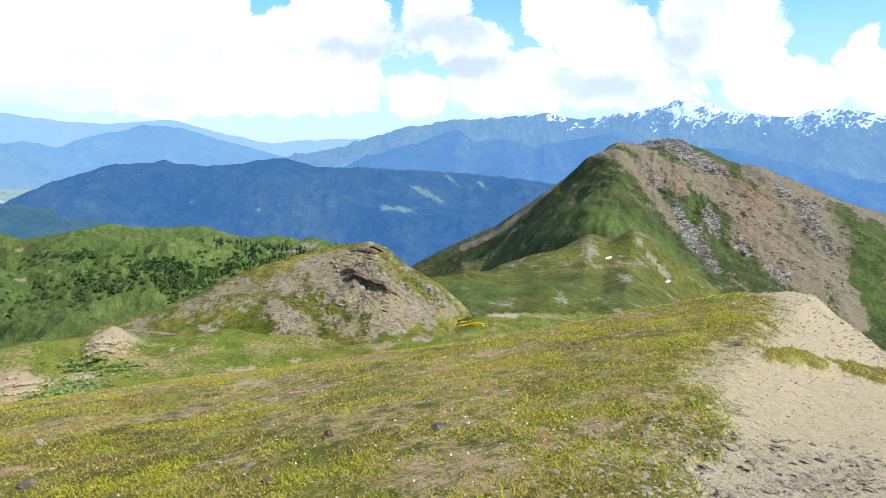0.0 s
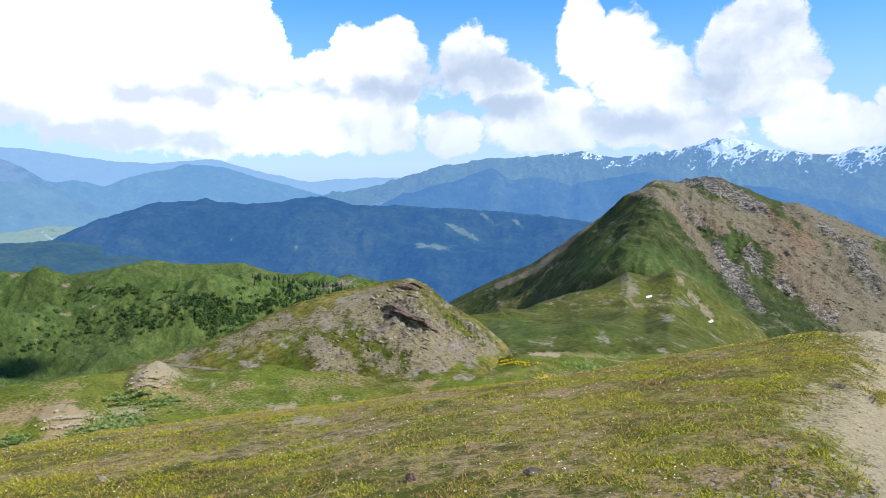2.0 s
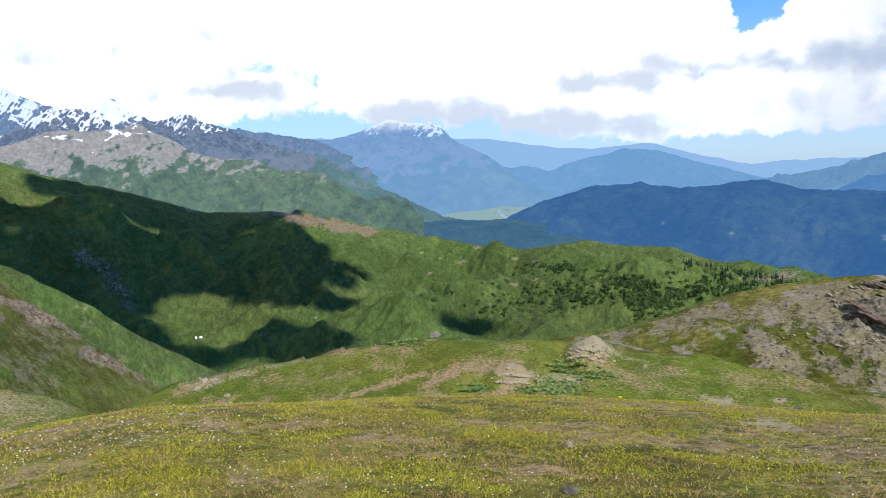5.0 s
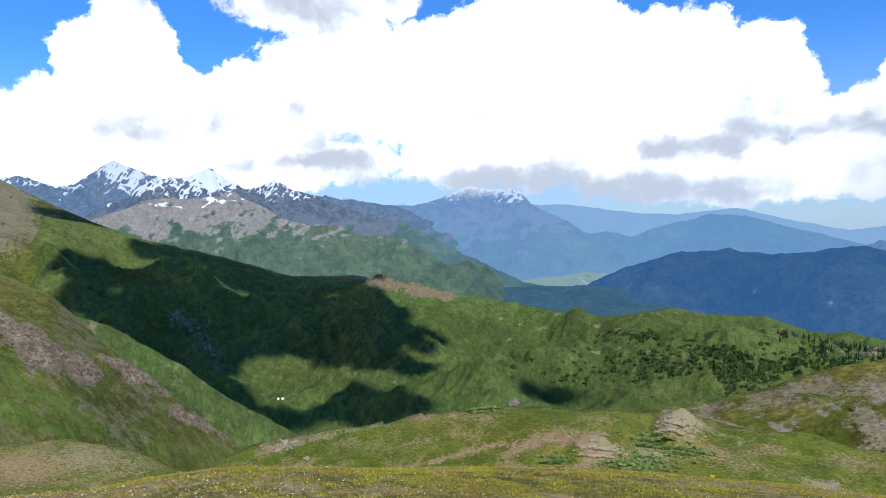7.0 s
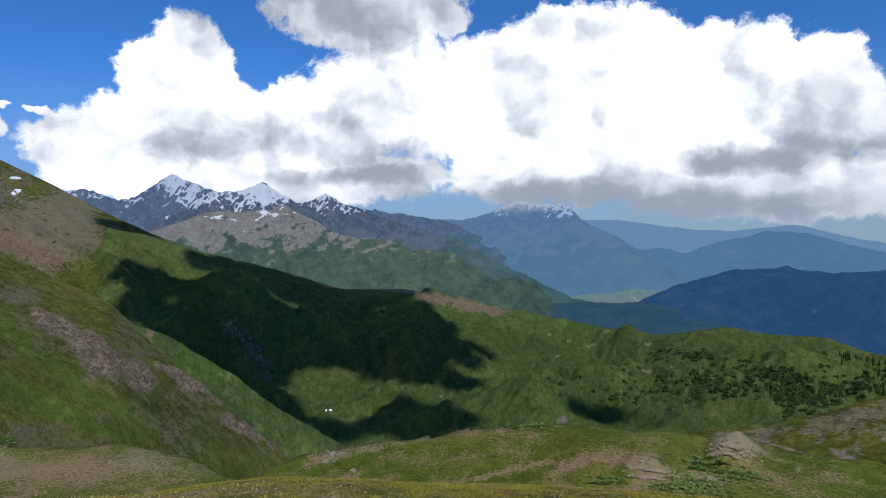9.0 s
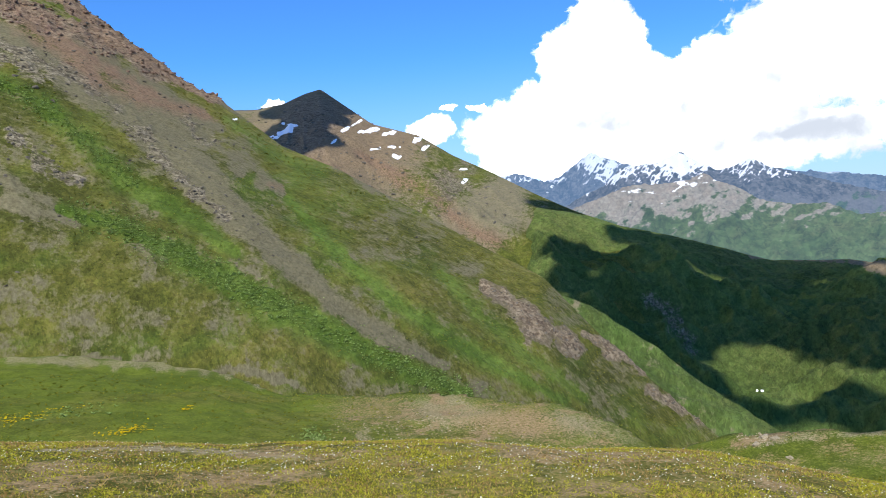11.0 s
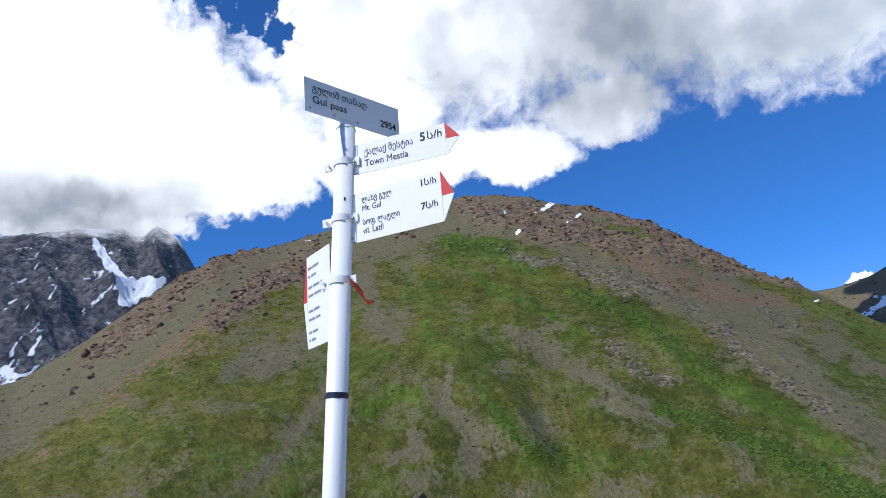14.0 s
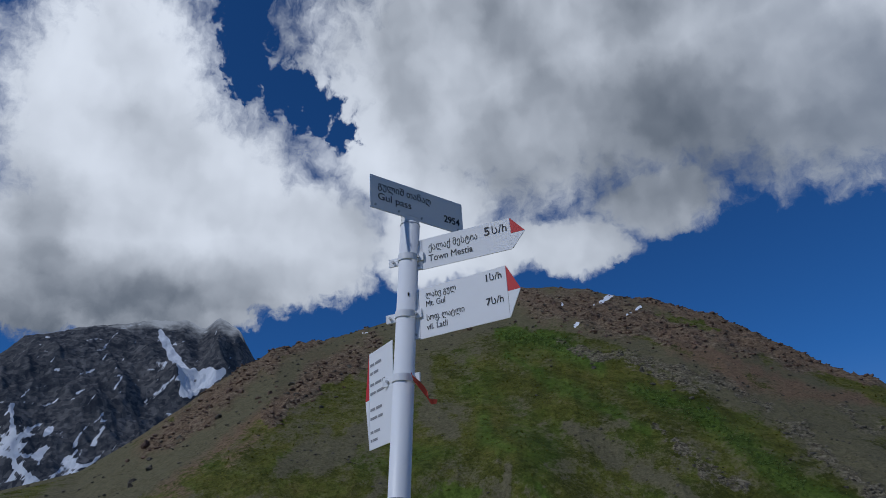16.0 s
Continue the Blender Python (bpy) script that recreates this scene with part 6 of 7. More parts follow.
for outline in SHADOWS:
    for a in np.arange(34, 76, 0.9):
        for e in np.arange(-16, 0, 0.55):
            a_, e_ = a + rnd.gauss(0, 0.15), e + rnd.gauss(0, 0.1)
            if within(a_, e_, outline):
                at = ridge.find(a_, e_)
                puffs.append((*at, math.hypot(at.x, at.y) * rnd.uniform(0.024, 0.034)))
for x_, y_, z_, size in puffs:
    spot_ = Vector((x_, y_, z_))
    c = spot_ + sun_dir * ((LIFT - spot_.z) / sun_dir.z)
    lump = bmesh.ops.create_icosphere(bm, subdivisions=2, radius=1.0)["verts"]
    for v in lump:
        d = v.co.copy()
        r = 1 + 0.32 * noise.fractal(d * 1.8 + c * 0.01, 0.8, 2.1, 4)
        v.co = c + Vector((d.x * size * r, d.y * size * r, max(d.z, -0.25) * size * 0.6 * r))
cloud_me = bpy.data.meshes.new("cloud")
bm.to_mesh(cloud_me)
bm.free()
cloud_me.materials.append(cloud_mat)
for f in cloud_me.polygons:
    f.use_smooth = True
tagged(new("cloud", cloud_me), "white heaped cloud high over the pass", "cloud", kind="stuff")

# crag and loose slabs of the knoll
slabs = []
for k in range(8):
    bm = stone_bm(100 + k, (1.0, 0.7, 0.2), 2, 0.3)
    me = bpy.data.meshes.new("slab")
    bm.to_mesh(me)
    bm.free()
    me.materials.append(stone_grey if k % 3 else stone_slate)
    slabs.append(me)
rnd = random.Random(5)
for k in range(230):
    if k < 120:
        a = rnd.gauss(5.4, 1.9)
        e = rnd.uniform(-15.0, -9.6) if a < 7 else rnd.uniform(-14.5, -10.6)
        size = rnd.choice((0.10, 0.14, 0.18, 0.26, 0.34)) * rnd.uniform(0.8, 1.2)
    elif k < 190:
        a, e, size = rnd.uniform(-2.5, 4), 0, rnd.uniform(0.08, 0.22)
        e = -13.2 + (a - 1) * 0.55 + rnd.gauss(0, 0.9)
    else:
        a, e, size = rnd.gauss(10.8, 1.2), rnd.gauss(-14.4, 0.8), rnd.uniform(0.08, 0.24)
    c = knoll.find(a, e)
    ob = new("slab", slabs[rnd.randrange(8)])
    ob.parent = knoll_ob
    ob.matrix_basis = pose(c.x, c.y, c.z - 0.04 * size, rnd.gauss(-8, 14), rnd.gauss(20, 14), rnd.uniform(-35, 35)) @ Matrix.Diagonal((size, size, size * rnd.uniform(0.7, 1.6), 1))
# ledges that overhang in the middle of the crag
for k, (a, e, size) in enumerate([(6.2, -11.4, 0.75), (5.6, -11.9, 0.9), (5.2, -12.3, 1.0), (4.4, -12.6, 0.95), (3.8, -12.9, 0.7), (6.6, -12.2, 0.6), (4.9, -10.0, 0.8), (4.4, -9.8, 0.6), (5.6, -9.9, 0.7), (3.2, -13.4, 0.5)]):
    c = knoll.find(a, e)
    ob = part("ledge", stone_bm(880 + k, (size, size * 0.7, size * 0.24), 3, 0.4), stone_brown, knoll_ob, "brown overhanging rock ledge" if k < 6 else "")
    ob.matrix_basis = pose(c.x, c.y - 0.15, c.z + 0.05, -6, 20 + 3 * (k % 3), 10 * (k % 4) - 12)

# rocks on the great hill and by it
def outcrop(land, az_, el_, size, mat, seed, label, tall=0.75, name="rock_outcrop", group="", far=0):
    """A jagged rock that stands out of the slope, its foot sunk in the ground."""
    c = land.find(az_, el_)
    if far:
        size *= math.hypot(c.x, c.y) / far
    rr = random.Random(seed)
    bm = bmesh.new()
    bmesh.ops.create_icosphere(bm, subdivisions=4 if size > 2 else 3, radius=1.0)
    off = Vector((seed * 3.7 % 91, seed * 1.9 % 53, 0))
    stretch = Vector((rr.uniform(0.8, 1.5), rr.uniform(0.7, 1.1), tall * rr.uniform(0.6, 1.1)))
    planes = [(Vector((rr.gauss(0, 1), rr.gauss(0, 1), rr.gauss(0, 0.8))).normalized(), rr.uniform(0.4, 0.85)) for _ in range(14)]
    for v in bm.verts:
        d = v.co.normalized()
        r = min([1.0] + [h / d.dot(nrm) for nrm, h in planes if d.dot(nrm) > 0.05])
        step = math.floor(d.z * 4 + noise.noise(d * 2 + off) * 1.5)
        r *= 1 + 0.16 * math.sin(step * 7.3 + seed) + 0.18 * noise.noise(d * 3.5 + off) + 0.1 * noise.noise(d * 9 + off)
        v.co = Vector((d.x * stretch.x, d.y * stretch.y, d.z * stretch.z)) * r * size
    me = bpy.data.meshes.new(name)
    bm.to_mesh(me)
    bm.free()
    me.materials.append(mat)
    ob = tagged(new(name, me), label, "rock", group)
    ob.matrix_basis = pose(c.x, c.y, c.z - 0.1 * size, 0, 0, rr.uniform(0, 360))
    return ob


for k, (a, e, size) in enumerate([(114.9, 14.6, 9), (114.2, 13.5, 9), (112.6, 12.8, 7), (111.6, 12.1, 8), (110.4, 11.2, 6), (118.6, 15.3, 7), (119.3, 16.6, 5), (116.2, 16.0, 6), (110.7, 6.1, 5), (110.2, 5.7, 5), (109.3, 5.5, 4), (113.2, 8.2, 5), (112.3, 7.2, 4), (102.7, 4.7, 7), (101.5, 3.6, 6), (105.6, 8.8, 7), (104.2, 7.2, 6), (99.8, 2.8, 5), (98.9, 9.0, 6), (123.5, 13.6, 4)]):
    outcrop(hill, a, e, size * 0.42, stone_crag, 200 + k, "dark broken rock sticking out of the slope", 1.2, group="hillside rocks", far=600)
for k, (a, e, size) in enumerate([(128.6, 19.3, 16), (114.0, 17.7, 11), (123.5, 20.6, 13), (121.2, 20.7, 12), (117.6, 19.2, 14), (119.5, 19.8, 11), (115.6, 18.3, 12), (112.4, 17.2, 10), (110.3, 16.1, 10), (107.6, 14.6, 8), (105.4, 13.4, 8), (122.4, 21.5, 10), (124.6, 19.6, 9), (122.6, 19.4, 10), (120.8, 18.9, 9), (119.2, 18.2, 10), (117.2, 17.6, 9), (115.4, 16.9, 8), (113.6, 16.2, 8), (121.8, 20.2, 9), (118.2, 20.2, 8), (116.4, 19.4, 8), (111.6, 15.4, 7), (109.2, 13.8, 7), (126.2, 20.4, 8), (123.6, 21.9, 6), (121.2, 22.0, 7), (119.4, 21.7, 6), (117.5, 21.1, 7), (115.5, 20.4, 6), (113.4, 19.8, 6), (110.5, 18.8, 6), (107, 16.8, 5), (104.5, 15.0, 5), (101, 12.6, 5), (122.4, 22.0, 5), (116.4, 20.8, 5), (112.2, 19.4, 5), (108.8, 17.9, 5)]):
    outcrop(hill, a, e, size * 0.42, stone_rust, 260 + k, "rusty brown crag on the hill's crest", 1.1, group="crest crags", far=1000)
for k in range(34):
    rr = random.Random(700 + k)
    t = k / 33
    a = 139 + 17 * t
    outcrop(hill, a + rr.gauss(0, 0.5), np.interp(a, [139, 143, 148, 153, 157], [16.2, 14.2, 14.2, 10.2, 8.4]) + rr.gauss(0, 0.8), rr.uniform(3, 7), stone_rust if rr.random() < 0.6 else stone_crag, 300 + k, "brown crag on the long side ridge", 1.1, group="side ridge crags", far=900)
outcrop(hill, 129.7, -1.75, 1.5, stone_dark, 401, "dark boulder at the foot of the hill", name="boulder")
for k, (a, e, s_) in enumerate([(128.6, -2.3, 0.7), (131.2, -2.1, 0.6), (117.2, -4.2, 0.6), (127.6, -2.5, 0.5)]):
    outcrop(hill, a, e, s_, stone_dark, 410 + k, "dark boulder at the foot of the hill", name="boulder", group="foot boulders")
for k, (a, e, s_) in enumerate([(59.1, -17.2, 0.9), (57.7, -16.9, 0.7), (57.0, -17.0, 0.6), (55.9, -18.1, 0.7), (58.3, -17.3, 0.6), (118.1, -10.15, 0.9)]):
    outcrop(ground, a, e, s_ * 0.6, stone_slate, 430 + k, "pale weathered rock on the grassy rim", name="boulder", group="rim rocks")
# unidentified white dots on the slope, drawn as stone-shaped lumps
for k, (a, e, s_) in enumerate([(58.3, -13.4, 2.6), (58.0, -13.5, 2.2), (57.7, -13.45, 2.0), (43.8, -12.1, 2.4), (46.1, -8.2, 3.0), (39.5, -11, 2.0), (30, -13.5, 2.0)]):
    ob = outcrop(ridge, a, e, s_, board_paint, 450 + k, "unidentified white dot far down the slope, shaped as a stone", name="white_boulder", group="white stones")

class meadow:
    """The hollow alone, for finding places in it."""
    @staticmethod
    def find(az_, el_):
        j = int(round((az_ + 180) / 0.25)) % ground.r.shape[1]
        col = np.degrees(np.arctan2(ground.z[:, j] - EYE, ground.r[:, j]))
        i = int(np.argmin(np.where((ground.r[:, j] > 20) & (ground.r[:, j] < 120), np.abs(col - el_), 99)))
        return Vector((ground.x[i, j], ground.y[i, j], ground.z[i, j]))


# dark stones stand in for the dark holes of a small ditch
for k, (a, e, s_) in enumerate([(11.3, -18.8, 0.24), (10.7, -18.95, 0.2), (10.1, -19.05, 0.2), (2.2, -17.95, 0.22), (1.6, -18.0, 0.2), (12.6, -19.9, 0.2)]):
    outcrop(meadow, a, e, s_, stone_dark, 470 + k, "dark stone in place of a ditch's dark hole in the meadow", 0.5, name="boulder", group="ditch stones")

# stones and slates about the camera
for k, (x, y, sx, sy, sz, mat) in enumerate([(1.03, 4.75, 0.08, 0.055, 0.035, stone_dark), (0.06, 5.05, 0.06, 0.05, 0.06, stone_rust), (-0.53, 4.57, 0.07, 0.05, 0.02, stone_grey), (-2.55, 4.91, 0.13, 0.08, 0.03, stone_dark), (-3.37, 6.47, 0.10, 0.05, 0.03, stone_slate), (-0.25, 4.1, 0.05, 0.04, 0.03, stone_dark), (4.36, 6.88, 0.08, 0.06, 0.03, stone_grey), (-1.8, 7.9, 0.07, 0.05, 0.03, stone_grey), (-2.8, 8.1, 0.06, 0.05, 0.03, stone_grey)]):
    bm = stone_bm(500 + k, (sx, sy, sz), 3, 0.3)
    ob = part("stone", bm, mat, None, "loose stone lying in the turf")
    tagged(ob, "", "stone", "loose stones")
    ob.matrix_basis = pose(x, y, ground_at(x, y) + sz * 0.25, 0, 8, 37 * k)
slate_bed = tagged(new("slate_bed"), "broken slate flakes beside the trail", "stones")
slate_bed.location = (3.4, 3.8, ground_at(3.4, 3.8))
flakes = []
for k in range(7):
    bm = stone_bm(540 + k, (1.0, 0.6, 0.16), 1, 0.35)
    me = bpy.data.meshes.new("flake")
    bm.to_mesh(me)
    bm.free()
    me.materials.append(stone_slate)
    flakes.append(me)
rnd = random.Random(9)
for k in range(290):
    x, y = 3.5 + rnd.gauss(0, 0.6), 3.55 + rnd.gauss(0, 0.4)
    size = 0.012 + 0.05 * rnd.random() ** 2
    ob = new("flake", flakes[rnd.randrange(7)])
    ob.parent = slate_bed
    ob.matrix_basis = Matrix.Translation(-slate_bed.location) @ pose(x, y, ground_at(x, y) + 0.01, rnd.gauss(0, 14), rnd.gauss(0, 14), rnd.gauss(-35, 50)) @ Matrix.Diagonal((size, size, size, 1))


def scatter_stones(name, label, spots, mat, seed, thick=0.5):
    rr = random.Random(seed)
    protos = []
    for k in range(5):
        bm = stone_bm(seed + k, (1, 0.8, thick), 1, 0.3)
        bm.verts.ensure_lookup_table()
        protos.append(([v.co.copy() for v in bm.verts], [[v.index for v in f.verts] for f in bm.faces]))
        bm.free()
    verts, faces = [], []
    for x, y, z, size in spots:
        vs, fs = protos[rr.randrange(5)]
        m = pose(x, y, z, rr.uniform(-20, 20), rr.uniform(-20, 20), rr.uniform(0, 360))
        o = len(verts)
        verts += [m @ (v * size) for v in vs]
        faces += [[i + o for i in f] for f in fs]
    return soup(name, verts, faces, mat, label, "gravel")


rnd = random.Random(21)
spots = []
while len(spots) < 9000:
    x, y = rnd.uniform(1.5, 10), rnd.uniform(-1, 14)
    r = math.hypot(x, y)
    j, i = int(round((math.degrees(math.atan2(-x, y)) + 180) / 0.25)) % ground.r.shape[1], np.searchsorted(ground.r[:, 0], r)
    if i < len(rings) and ground.cover[i, j, 1] > 0.5:
        spots.append((x, y, ground_at(x, y), rnd.choice((0.004, 0.006, 0.007, 0.009, 0.012, 0.015, 0.022))))
for k in range(1300):
    x, y = 7.9 + rnd.gauss(0, 1.2), 9.4 + rnd.gauss(0, 2.0)
    spots.append((x, y, ground_at(x, y), 0.012 + 0.05 * rnd.random() ** 3))
scatter_stones("gravel", "grey gravel strewn over the trail", spots, stone_dust, 610)
spots = []
for k in range(5200):
    x, y = 3.3 + rnd.gauss(0, 0.75), 3.35 + rnd.gauss(0, 0.5)
    spots.append((x, y, ground_at(x, y), 0.007 + 0.026 * rnd.random() ** 2.5))
scatter_stones("slate_chips", "small grey slate chips lying dense beside the trail", spots, stone_slate, 615, 0.2)
spots = []
for a, e, sa, se, num in ((25.7, -16.3, 1.1, 0.6, 900), (31.9, -18.3, 1.3, 0.5, 600), (12.3, -20.2, 1.2, 0.3, 90), (28.5, -18.6, 2.5, 0.8, 160), (86, -15.8, 6, 1.2, 400), (58, -17, 1.4, 0.4, 120)):
    for k in range(num):
        c = meadow.find(rnd.gauss(a, sa * 0.6), rnd.gauss(e, se * 0.6))
        spots.append((c.x + rnd.uniform(-0.2, 0.2), c.y + rnd.uniform(-0.2, 0.2), c.z, rnd.choice((0.03, 0.05, 0.07, 0.11))))
scatter_stones("spoil_stones", "pale broken stones on the spoil cones of the hollow", spots, stone_dust, 630)
spots = []
for k in range(5000):
    a, e = rnd.uniform(-3, 24), rnd.uniform(-17, -10)
    c = knoll.find(a, e) if k % 2 else None
    if c is None:
        continue
    q = np.argmin((knoll.az - a) ** 2 + (knoll.el - e) ** 2)
    if max(knoll.cover.reshape(-1, 3)[q, :2]) > 0.35:
        spots.append((c.x, c.y, c.z, 0.04 + 0.14 * rnd.random() ** 2))
scatter_stones("scree_stones", "loose scree stones on the knoll", spots, stone_grey, 640)

def strewn(name, label, land, num, box, size, mat, seed, least, mask=None):
    rr = random.Random(seed)
    flat = np.maximum(land.cover[..., 0], land.cover[..., 1]) if mask is None else mask
    spots = []
    el = land.el
    front = land.u <= 1.0
    for k in range(num):
        a, e = rr.uniform(*box[:2]), rr.uniform(*box[2:])
        j = int(round((a - land.az[0, 0]) / (land.az[0, 1] - land.az[0, 0])))
        col = np.where(front[:, j], np.abs(el[:, j] - e), 99)
        i = int(np.argmin(col))
        if col[i] < 0.3 and flat[i, j] > least + rr.uniform(-0.2, 0.3):
            spots.append((land.x[i, j], land.y[i, j], land.z[i, j], size * (0.5 + rr.random() ** 3 * 1.8) * min(1.2, max(0.2, land.r[i, j] / 550))))
    return scatter_stones(name, label, spots, mat, seed)


strewn("hillside_stones", "dark stones strewn over the great hill", hill, 8000, (78, 165, -2, 21.8), 0.95, stone_crag, 661, 0.55)
strewn("crest_blocks", "rusty broken blocks along the hill's crest and ribs", hill, 26000, (94, 165, 4, 22.2), 1.3, stone_rust, 664, 0.5, rocky)
strewn("dark_blocks", "dark broken blocks in rows down the hill", hill, 30000, (60, 130, -16, 20), 0.95, stone_crag, 665, 0.5, np.maximum(darkrock, outcrops))
strewn("mountain_blocks", "fallen blocks on the stony mountain", mountain, 4200, (-34, -13, -12, -1.2), 0.9, stone_grey, 662, 0.6)
strewn("peak_blocks", "rocks on the red-brown peak", peak, 700, (76, 97, 0, 11.5), 2.0, stone_crag, 663, 0.6)

# turf: tufts of blades and daisies on the near slope
def ground_many(x, y, grid):
    """Values of a ground grid at many places at once."""
    r, a = np.hypot(x, y), np.degrees(np.arctan2(-x, y))
    j = np.round((a + 180) / 0.25).astype(int) % ground.r.shape[1]
    rr = ground.r[:, 0]
    i = np.clip(np.searchsorted(rr, r), 1, len(rr) - 1)
    t = (r - rr[i - 1]) / (rr[i] - rr[i - 1])
    return grid[i - 1, j] * (1 - t) + grid[i, j] * t


rng = np.random.default_rng(31)


def blades(name, label, num, mat, height, spread, seed):
    """Low blades and leaves, each one a sliver that leans over the turf."""
    a = rng.uniform(-42, 152, num)
    r = 2.2 + 13.3 * rng.random(num) ** 1.05
    x, y = -np.sin(np.radians(a)) * r, np.cos(np.radians(a)) * r
    bare = np.max(np.stack([ground_many(x, y, ground.cover[..., k]) * w_ for k, w_ in ((0, 1.0), (1, 1.0), (2, 0.8))]), 0)
    clump = fbm(x * 2.2, y * 2.2, 4, seed)
    keep = (rng.random(num) > bare * 1.5) & (clump > rng.uniform(-0.35, 0.25, num))
    a, r, x, y, clump = a[keep], r[keep], x[keep], y[keep], clump[keep]
    num = len(x)
    z = ground_many(x, y, ground.z) - 0.003
    t = rng.uniform(0, 2 * np.pi, num)
    h = rng.uniform(*height, num) * (1 + 0.8 * np.clip(clump, 0, 1)) * np.where(rng.random(num) < 0.015, 2.4, 1.0)
    lean, wide = rng.uniform(*spread, num) * h, rng.uniform(0.003, 0.0070, num) * (0.7 + r / 8)
    px, py = np.cos(t), np.sin(t)
    tri = np.stack([np.stack([x - py * wide, y + px * wide, z], -1), np.stack([x + py * wide, y - px * wide, z], -1), np.stack([x + px * lean, y + py * lean, z + h], -1)], 1)
    me = bpy.data.meshes.new(name)
    me.vertices.add(num * 3)
    me.vertices.foreach_set("co", tri.ravel())
    me.loops.add(num * 3)
    me.loops.foreach_set("vertex_index", np.arange(num * 3))
    me.polygons.add(num)
    me.polygons.foreach_set("loop_start", np.arange(num) * 3)
    me.update(calc_edges=True)
    me.materials.append(mat)
    tagged(new(name, me), label, "grass", kind="stuff")


blades("turf", "short yellow-green alpine grass", 1150000, blade_green, (0.006, 0.020), (0.6, 2.2), 91)
blades("dry_grass", "dry brown blades among the grass", 420000, blade_dry, (0.007, 0.026), (0.3, 1.9), 95)
rnd = random.Random(31)


def blossoms(name, label, places, mat):
    verts, faces = [], []
    for x, y, z, size, h in places:
        o = len(verts)
        tx, ty = rnd.gauss(0, 0.3), rnd.gauss(0, 0.3)
        verts.append((x, y, z + h + size * 0.25))
        for i in range(7):
            t = i * 0.8976
            dx, dy = math.cos(t) * size, math.sin(t) * size
            verts.append((x + dx, y + dy, z + h + tx * dx + ty * dy))
        faces += [(o, o + 1 + i, o + 1 + (i + 1) % 7) for i in range(7)]
    return soup(name, verts, faces, mat, label, "flowers")


places = []
for k in range(11000):
    a, r = rnd.uniform(-25, 150), 3 + 10 * rnd.random() ** 0.7
    x, y = -math.sin(radians(a)) * r, math.cos(radians(a)) * r
    if noise.noise(Vector((x, y, 3)) * 0.5) > rnd.uniform(-0.5, 0.5):
        places.append((x, y, ground_at(x, y), rnd.uniform(0.003, 0.009), rnd.uniform(0.012, 0.04)))
for k in range(900):
    a = rnd.uniform(55, 118)
    j = int(round((a + 180) / 0.25))
    r = float(edge_r[j]) * rnd.uniform(0.82, 1.06)
    x, y = -math.sin(radians(a)) * r, math.cos(radians(a)) * r
    places.append((x, y, ground_at(x, y), rnd.uniform(0.006, 0.011), rnd.uniform(0.03, 0.09)))
blossoms("daisies", "white daisies scattered in the turf", places, petal_white)
places = []
for a, e, sa, se, num in ((-3.7, -16.15, 1.4, 0.12, 220), (-6.5, -17.2, 0.7, 0.25, 90), (23.5, -20.2, 1.2, 0.3, 160), (26.5, -21.2, 0.8, 0.15, 90), (115.5, -11.0, 3.5, 0.3, 240), (107.3, -13.2, 1.5, 0.25, 140), (122.5, -10.2, 1.5, 0.2, 100), (133, -5.4, 2.5, 0.25, 120), (103, -12.2, 0.5, 0.12, 40)):
    for k in range(num):
        c = None
        aa, ee = rnd.gauss(a, sa * 0.6), rnd.gauss(e, se * 0.6)
        j = int(round((aa + 180) / 0.25)) % ground.r.shape[1]
        col = np.degrees(np.arctan2(ground.z[:, j] - EYE, ground.r[:, j]))
        far = ground.r[:, j] > 20
        i = int(np.argmin(np.where(far & (ground.r[:, j] < 130), np.abs(col - ee), 99)))
        r = float(ground.r[i, j]) * rnd.uniform(0.997, 1.003)
        x, y = -math.sin(radians(aa)) * r, math.cos(radians(aa)) * r
        places.append((x, y, ground_at(x, y), rnd.uniform(0.035, 0.075), 0.08))
blossoms("yellow_flowers", "patches of yellow flowers in the meadow", places, petal_yellow)

# broad pale leaves of dock in the hollow and in bands down the great hill
def on_slope(land, az_, el_):
    """The place of a bearing and rise on the near face of a hill."""
    j = min(max(int(round((az_ - land.az[0, 0]) / (land.az[0, 1] - land.az[0, 0]))), 0), land.r.shape[1] - 1)
    i = int(np.argmin(np.where(land.u[:, j] <= 1.0, np.abs(land.el[:, j] - el_), 99)))
    return Vector((land.x[i, j], land.y[i, j], land.z[i, j]))


def leaf_clumps(name, label, places, mat):
    """Low rosettes of broad leaves; places: x, y, z and the leaf's length."""
    verts, faces = [], []
    for p, size in places:
        for b in range(6):
            t, rise = rnd.uniform(0, 6.283), rnd.uniform(0.25, 0.9)
            d = Vector((math.cos(t), math.sin(t), rise)) * size * rnd.uniform(0.6, 1.2)
            side = Vector((-math.sin(t), math.cos(t), rnd.uniform(-0.3, 0.3))) * size * 0.32
            o = len(verts)
            verts += [p, p + d * 0.5 + side, p + d, p + d * 0.5 - side]
            faces.append((o, o + 1, o + 2, o + 3))
    return soup(name, verts, faces, mat, label, "plants")


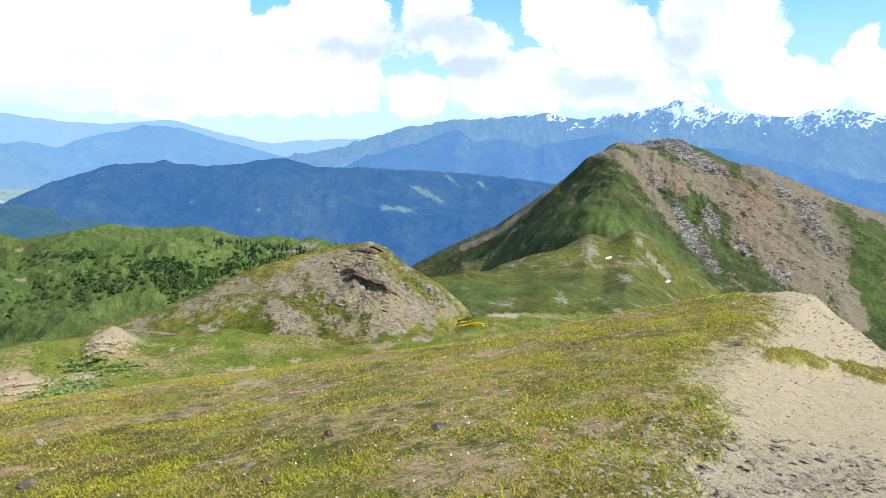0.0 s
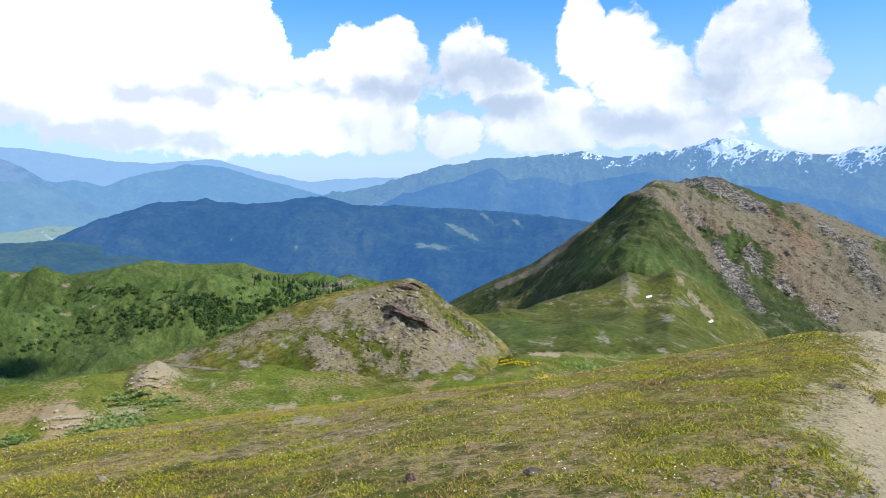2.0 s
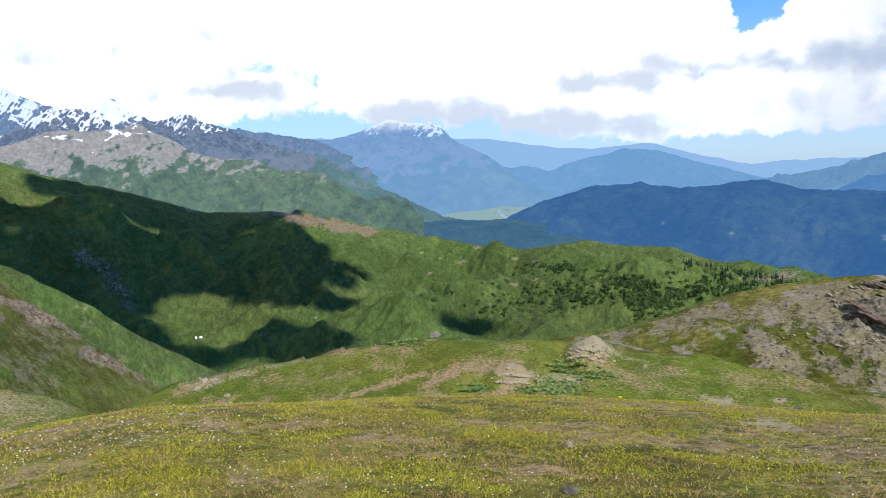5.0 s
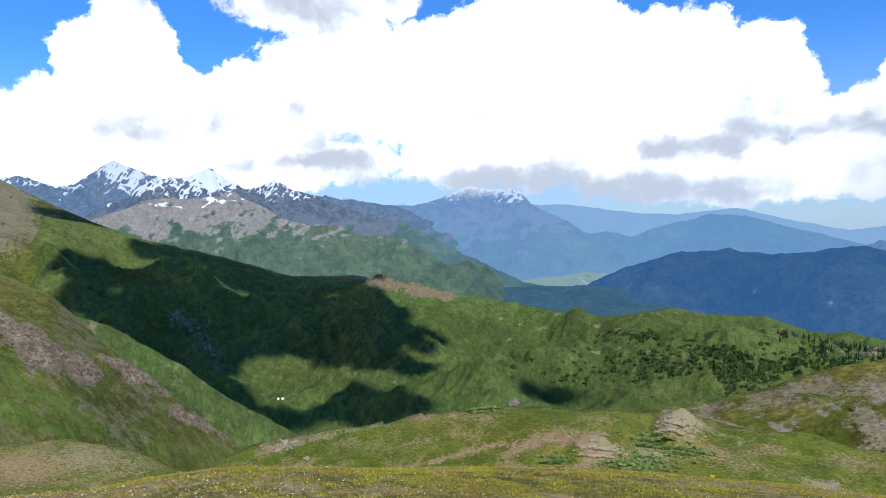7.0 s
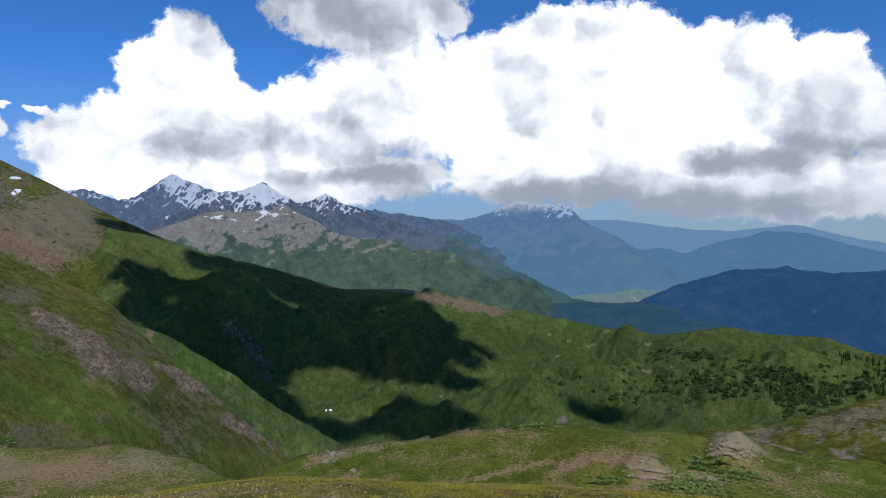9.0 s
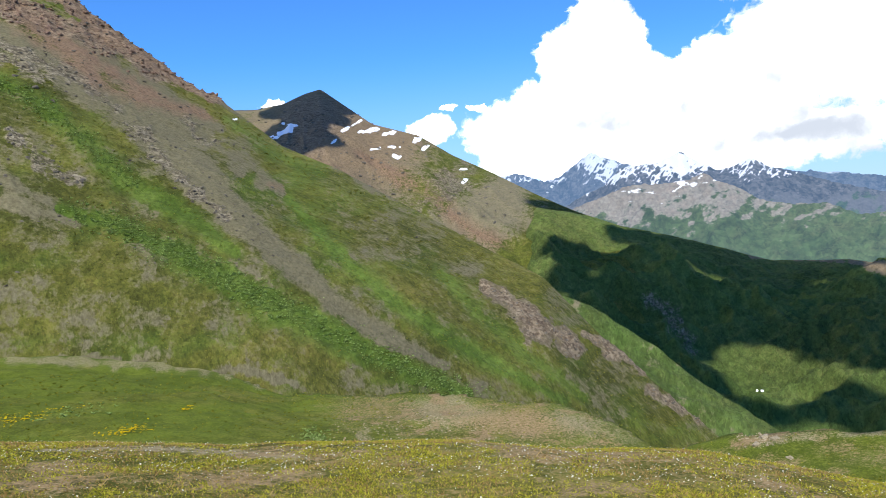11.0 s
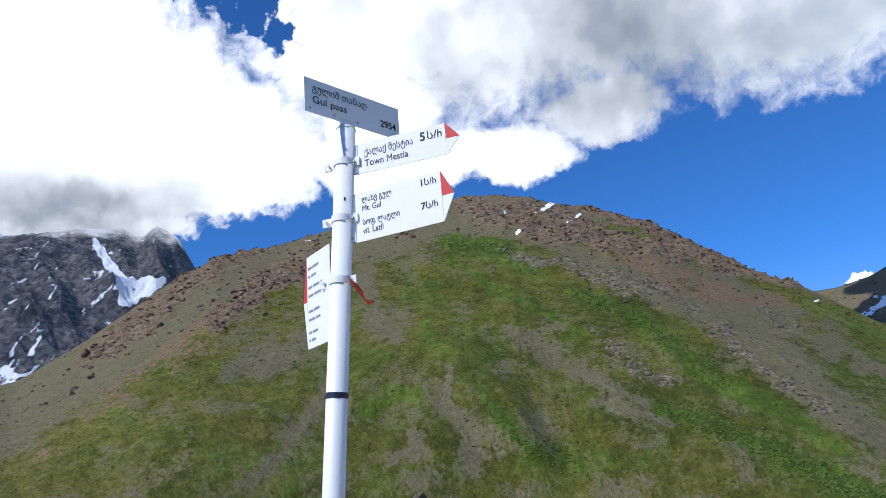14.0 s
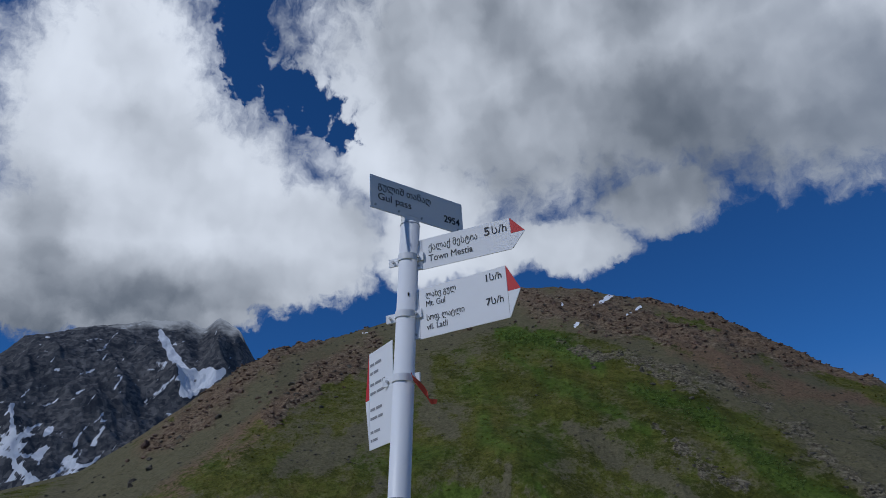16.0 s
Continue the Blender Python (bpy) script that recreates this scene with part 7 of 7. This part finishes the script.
places = []
for a, e, sa, se, num in [(27.7, -17.4, 1.2, 0.4, 150), (28.6, -19.1, 2.2, 0.7, 240), (35.3, -19.1, 1, 0.3, 90), (25, -17.9, 1.4, 0.4, 110), (4.1, -17.1, 1.4, 0.4, 130), (-10.2, -16.1, 2, 0.3, 110), (41.2, -15.2, 1.6, 0.3, 90)] + [(93.5, -15.7, 1.2, 0.5, 120), (118.1, -10.1, 0.9, 0.25, 70), (110.6, -11.2, 2.5, 0.4, 60), (99, -18, 3, 0.5, 120)]:
    for k in range(num):
        c = meadow.find(rnd.gauss(a, sa * 0.6), rnd.gauss(e, se * 0.6))
        places.append((c + Vector((rnd.uniform(-0.2, 0.2), rnd.uniform(-0.2, 0.2), -0.03)), rnd.uniform(0.12, 0.26)))
leaf_clumps("dock_plants", "pale green dock plants in the hollow", places, dock_green)
places = []
for pts, wide, num in (([(107.9, 2.8), (103.4, -0.1), (99.5, -2.6), (95.3, -5.2), (90.1, -8.4), (84.7, -11.4), (80.6, -13.3)], 0.75, 2600), ([(109.7, 3.5), (106, 1.5), (102.1, -0.6), (98.5, -3.4), (95.2, -5.8)], 0.8, 1400), ([(115.7, 13.3), (111.9, 11.4), (108.6, 8.6), (105.5, 4.8)], 0.5, 700), ([(123.4, 5.2), (120.9, 1.8), (117.3, 0.1)], 0.6, 600), ([(125.1, 18.6), (120.4, 17.1)], 0.5, 400)):
    for k in range(num):
        t = rnd.uniform(0, len(pts) - 1.001)
        (a0, e0), (a1, e1) = pts[int(t)], pts[int(t) + 1]
        f = t - int(t)
        c = on_slope(hill, a0 + (a1 - a0) * f + rnd.gauss(0, wide), e0 + (e1 - e0) * f + rnd.gauss(0, wide * 0.7))
        places.append((c + Vector((rnd.uniform(-0.4, 0.4), rnd.uniform(-0.4, 0.4), -0.05)), math.hypot(c.x, c.y) / 100 * rnd.uniform(0.16, 0.34)))
leaf_clumps("hillside_plants", "bands of broad-leaved green plants down the great hill", places, dock_green)

places = []
while len(places) < 17000:
    a, r = rnd.uniform(-8, 152), 15 * (75 / 15) ** rnd.random()
    x, y = -math.sin(radians(a)) * r, math.cos(radians(a)) * r
    j, i = int(round((a + 180) / 0.25)) % ground.r.shape[1], int(np.searchsorted(ground.r[:, 0], r))
    if max(ground.cover[i, j, 1], 0.7 * ground.cover[i, j, 2]) < rnd.uniform(0.2, 0.6):
        places.append((Vector((x, y, ground_at(x, y) - 0.01)), r / 40 * rnd.uniform(0.05, 0.12)))
leaf_clumps("meadow_tufts", "grass tufts in the meadow of the hollow", places, tuft_green)
places = []
while len(places) < 15000:
    i, j = rnd.randrange(hill.r.shape[0]), rnd.randrange(hill.r.shape[1])
    if hill.u[i, j] < 0.97 and max(hill.cover[i, j, 0], hill.cover[i, j, 1]) < rnd.uniform(0.3, 0.62):
        places.append((Vector((hill.x[i, j], hill.y[i, j], hill.z[i, j] - 0.03)), hill.r[i, j] / 100 * rnd.uniform(0.10, 0.24)))
leaf_clumps("hillside_tufts", "grass tufts on the great hill", places, tuft_olive)

# woods and shrubs on the green ridge
verts, faces = [], []
rnd = random.Random(41)
for k in range(420):
    a = rnd.uniform(7, 18.5)
    c = ridge.find(a, np.interp(a, [7, 9.7, 14.7, 18.5], [-10.7, -10.0, -9.2, -8.6]) - 0.15 - abs(rnd.gauss(0, 0.6)))
    h, rad = rnd.uniform(4, 8.5), rnd.uniform(1.2, 2.2)
    for tier in range(5):
        z0, z1 = c.z - 1 + h * (0.1 + 0.17 * tier), c.z - 1 + h * (0.36 + 0.17 * tier)
        rr = rad * (1 - 0.19 * tier)
        o = len(verts)
        verts.append((c.x, c.y, z1))
        for i in range(7):
            t = i * 0.8976 + tier
            q = rr * rnd.uniform(0.65, 1.15)
            verts.append((c.x + math.cos(t) * q, c.y + math.sin(t) * q, z0 + rnd.uniform(-0.4, 0.4)))
        faces += [(o, o + 1 + i, o + 1 + (i + 1) % 7) for i in range(7)]
soup("conifer_wood", verts, faces, needle_dark, "dark conifers along the ridge's end", "trees")
verts, faces = [], []
for a0, e0, sa, se, num in ((28.5, -9.3, 1.8, 0.35, 120), (22.5, -10.6, 2.6, 0.7, 220), (20.5, -12.0, 1.9, 1.0, 220), (26.5, -11.4, 2.5, 0.8, 130), (17.5, -10.5, 2.6, 1.1, 260), (33, -11.5, 6, 1.8, 160), (14, -11.5, 2.4, 1.0, 200)):
    for k in range(num):
        c = ridge.find(rnd.gauss(a0, sa * 0.6), rnd.gauss(e0, se * 0.6))
        s_ = rnd.uniform(1.2, 3.0)
        for b in range(9):
            d = Vector((rnd.gauss(0, 1), rnd.gauss(0, 1), abs(rnd.gauss(0, 1)))).normalized()
            p = c + Vector((d.x * s_, d.y * s_, d.z * s_ * 0.8))
            u_ = Vector((rnd.gauss(0, 1), rnd.gauss(0, 1), rnd.gauss(0, 1))).normalized() * s_ * 0.6
            v_ = d.cross(u_).normalized() * s_ * 0.6
            o = len(verts)
            verts += [p + u_, p + v_, p - u_, p - v_]
            faces.append((o, o + 1, o + 2, o + 3))
soup("shrubs", verts, faces, shrub_dark, "dark green alpine shrubs on the ridge", "shrubs")
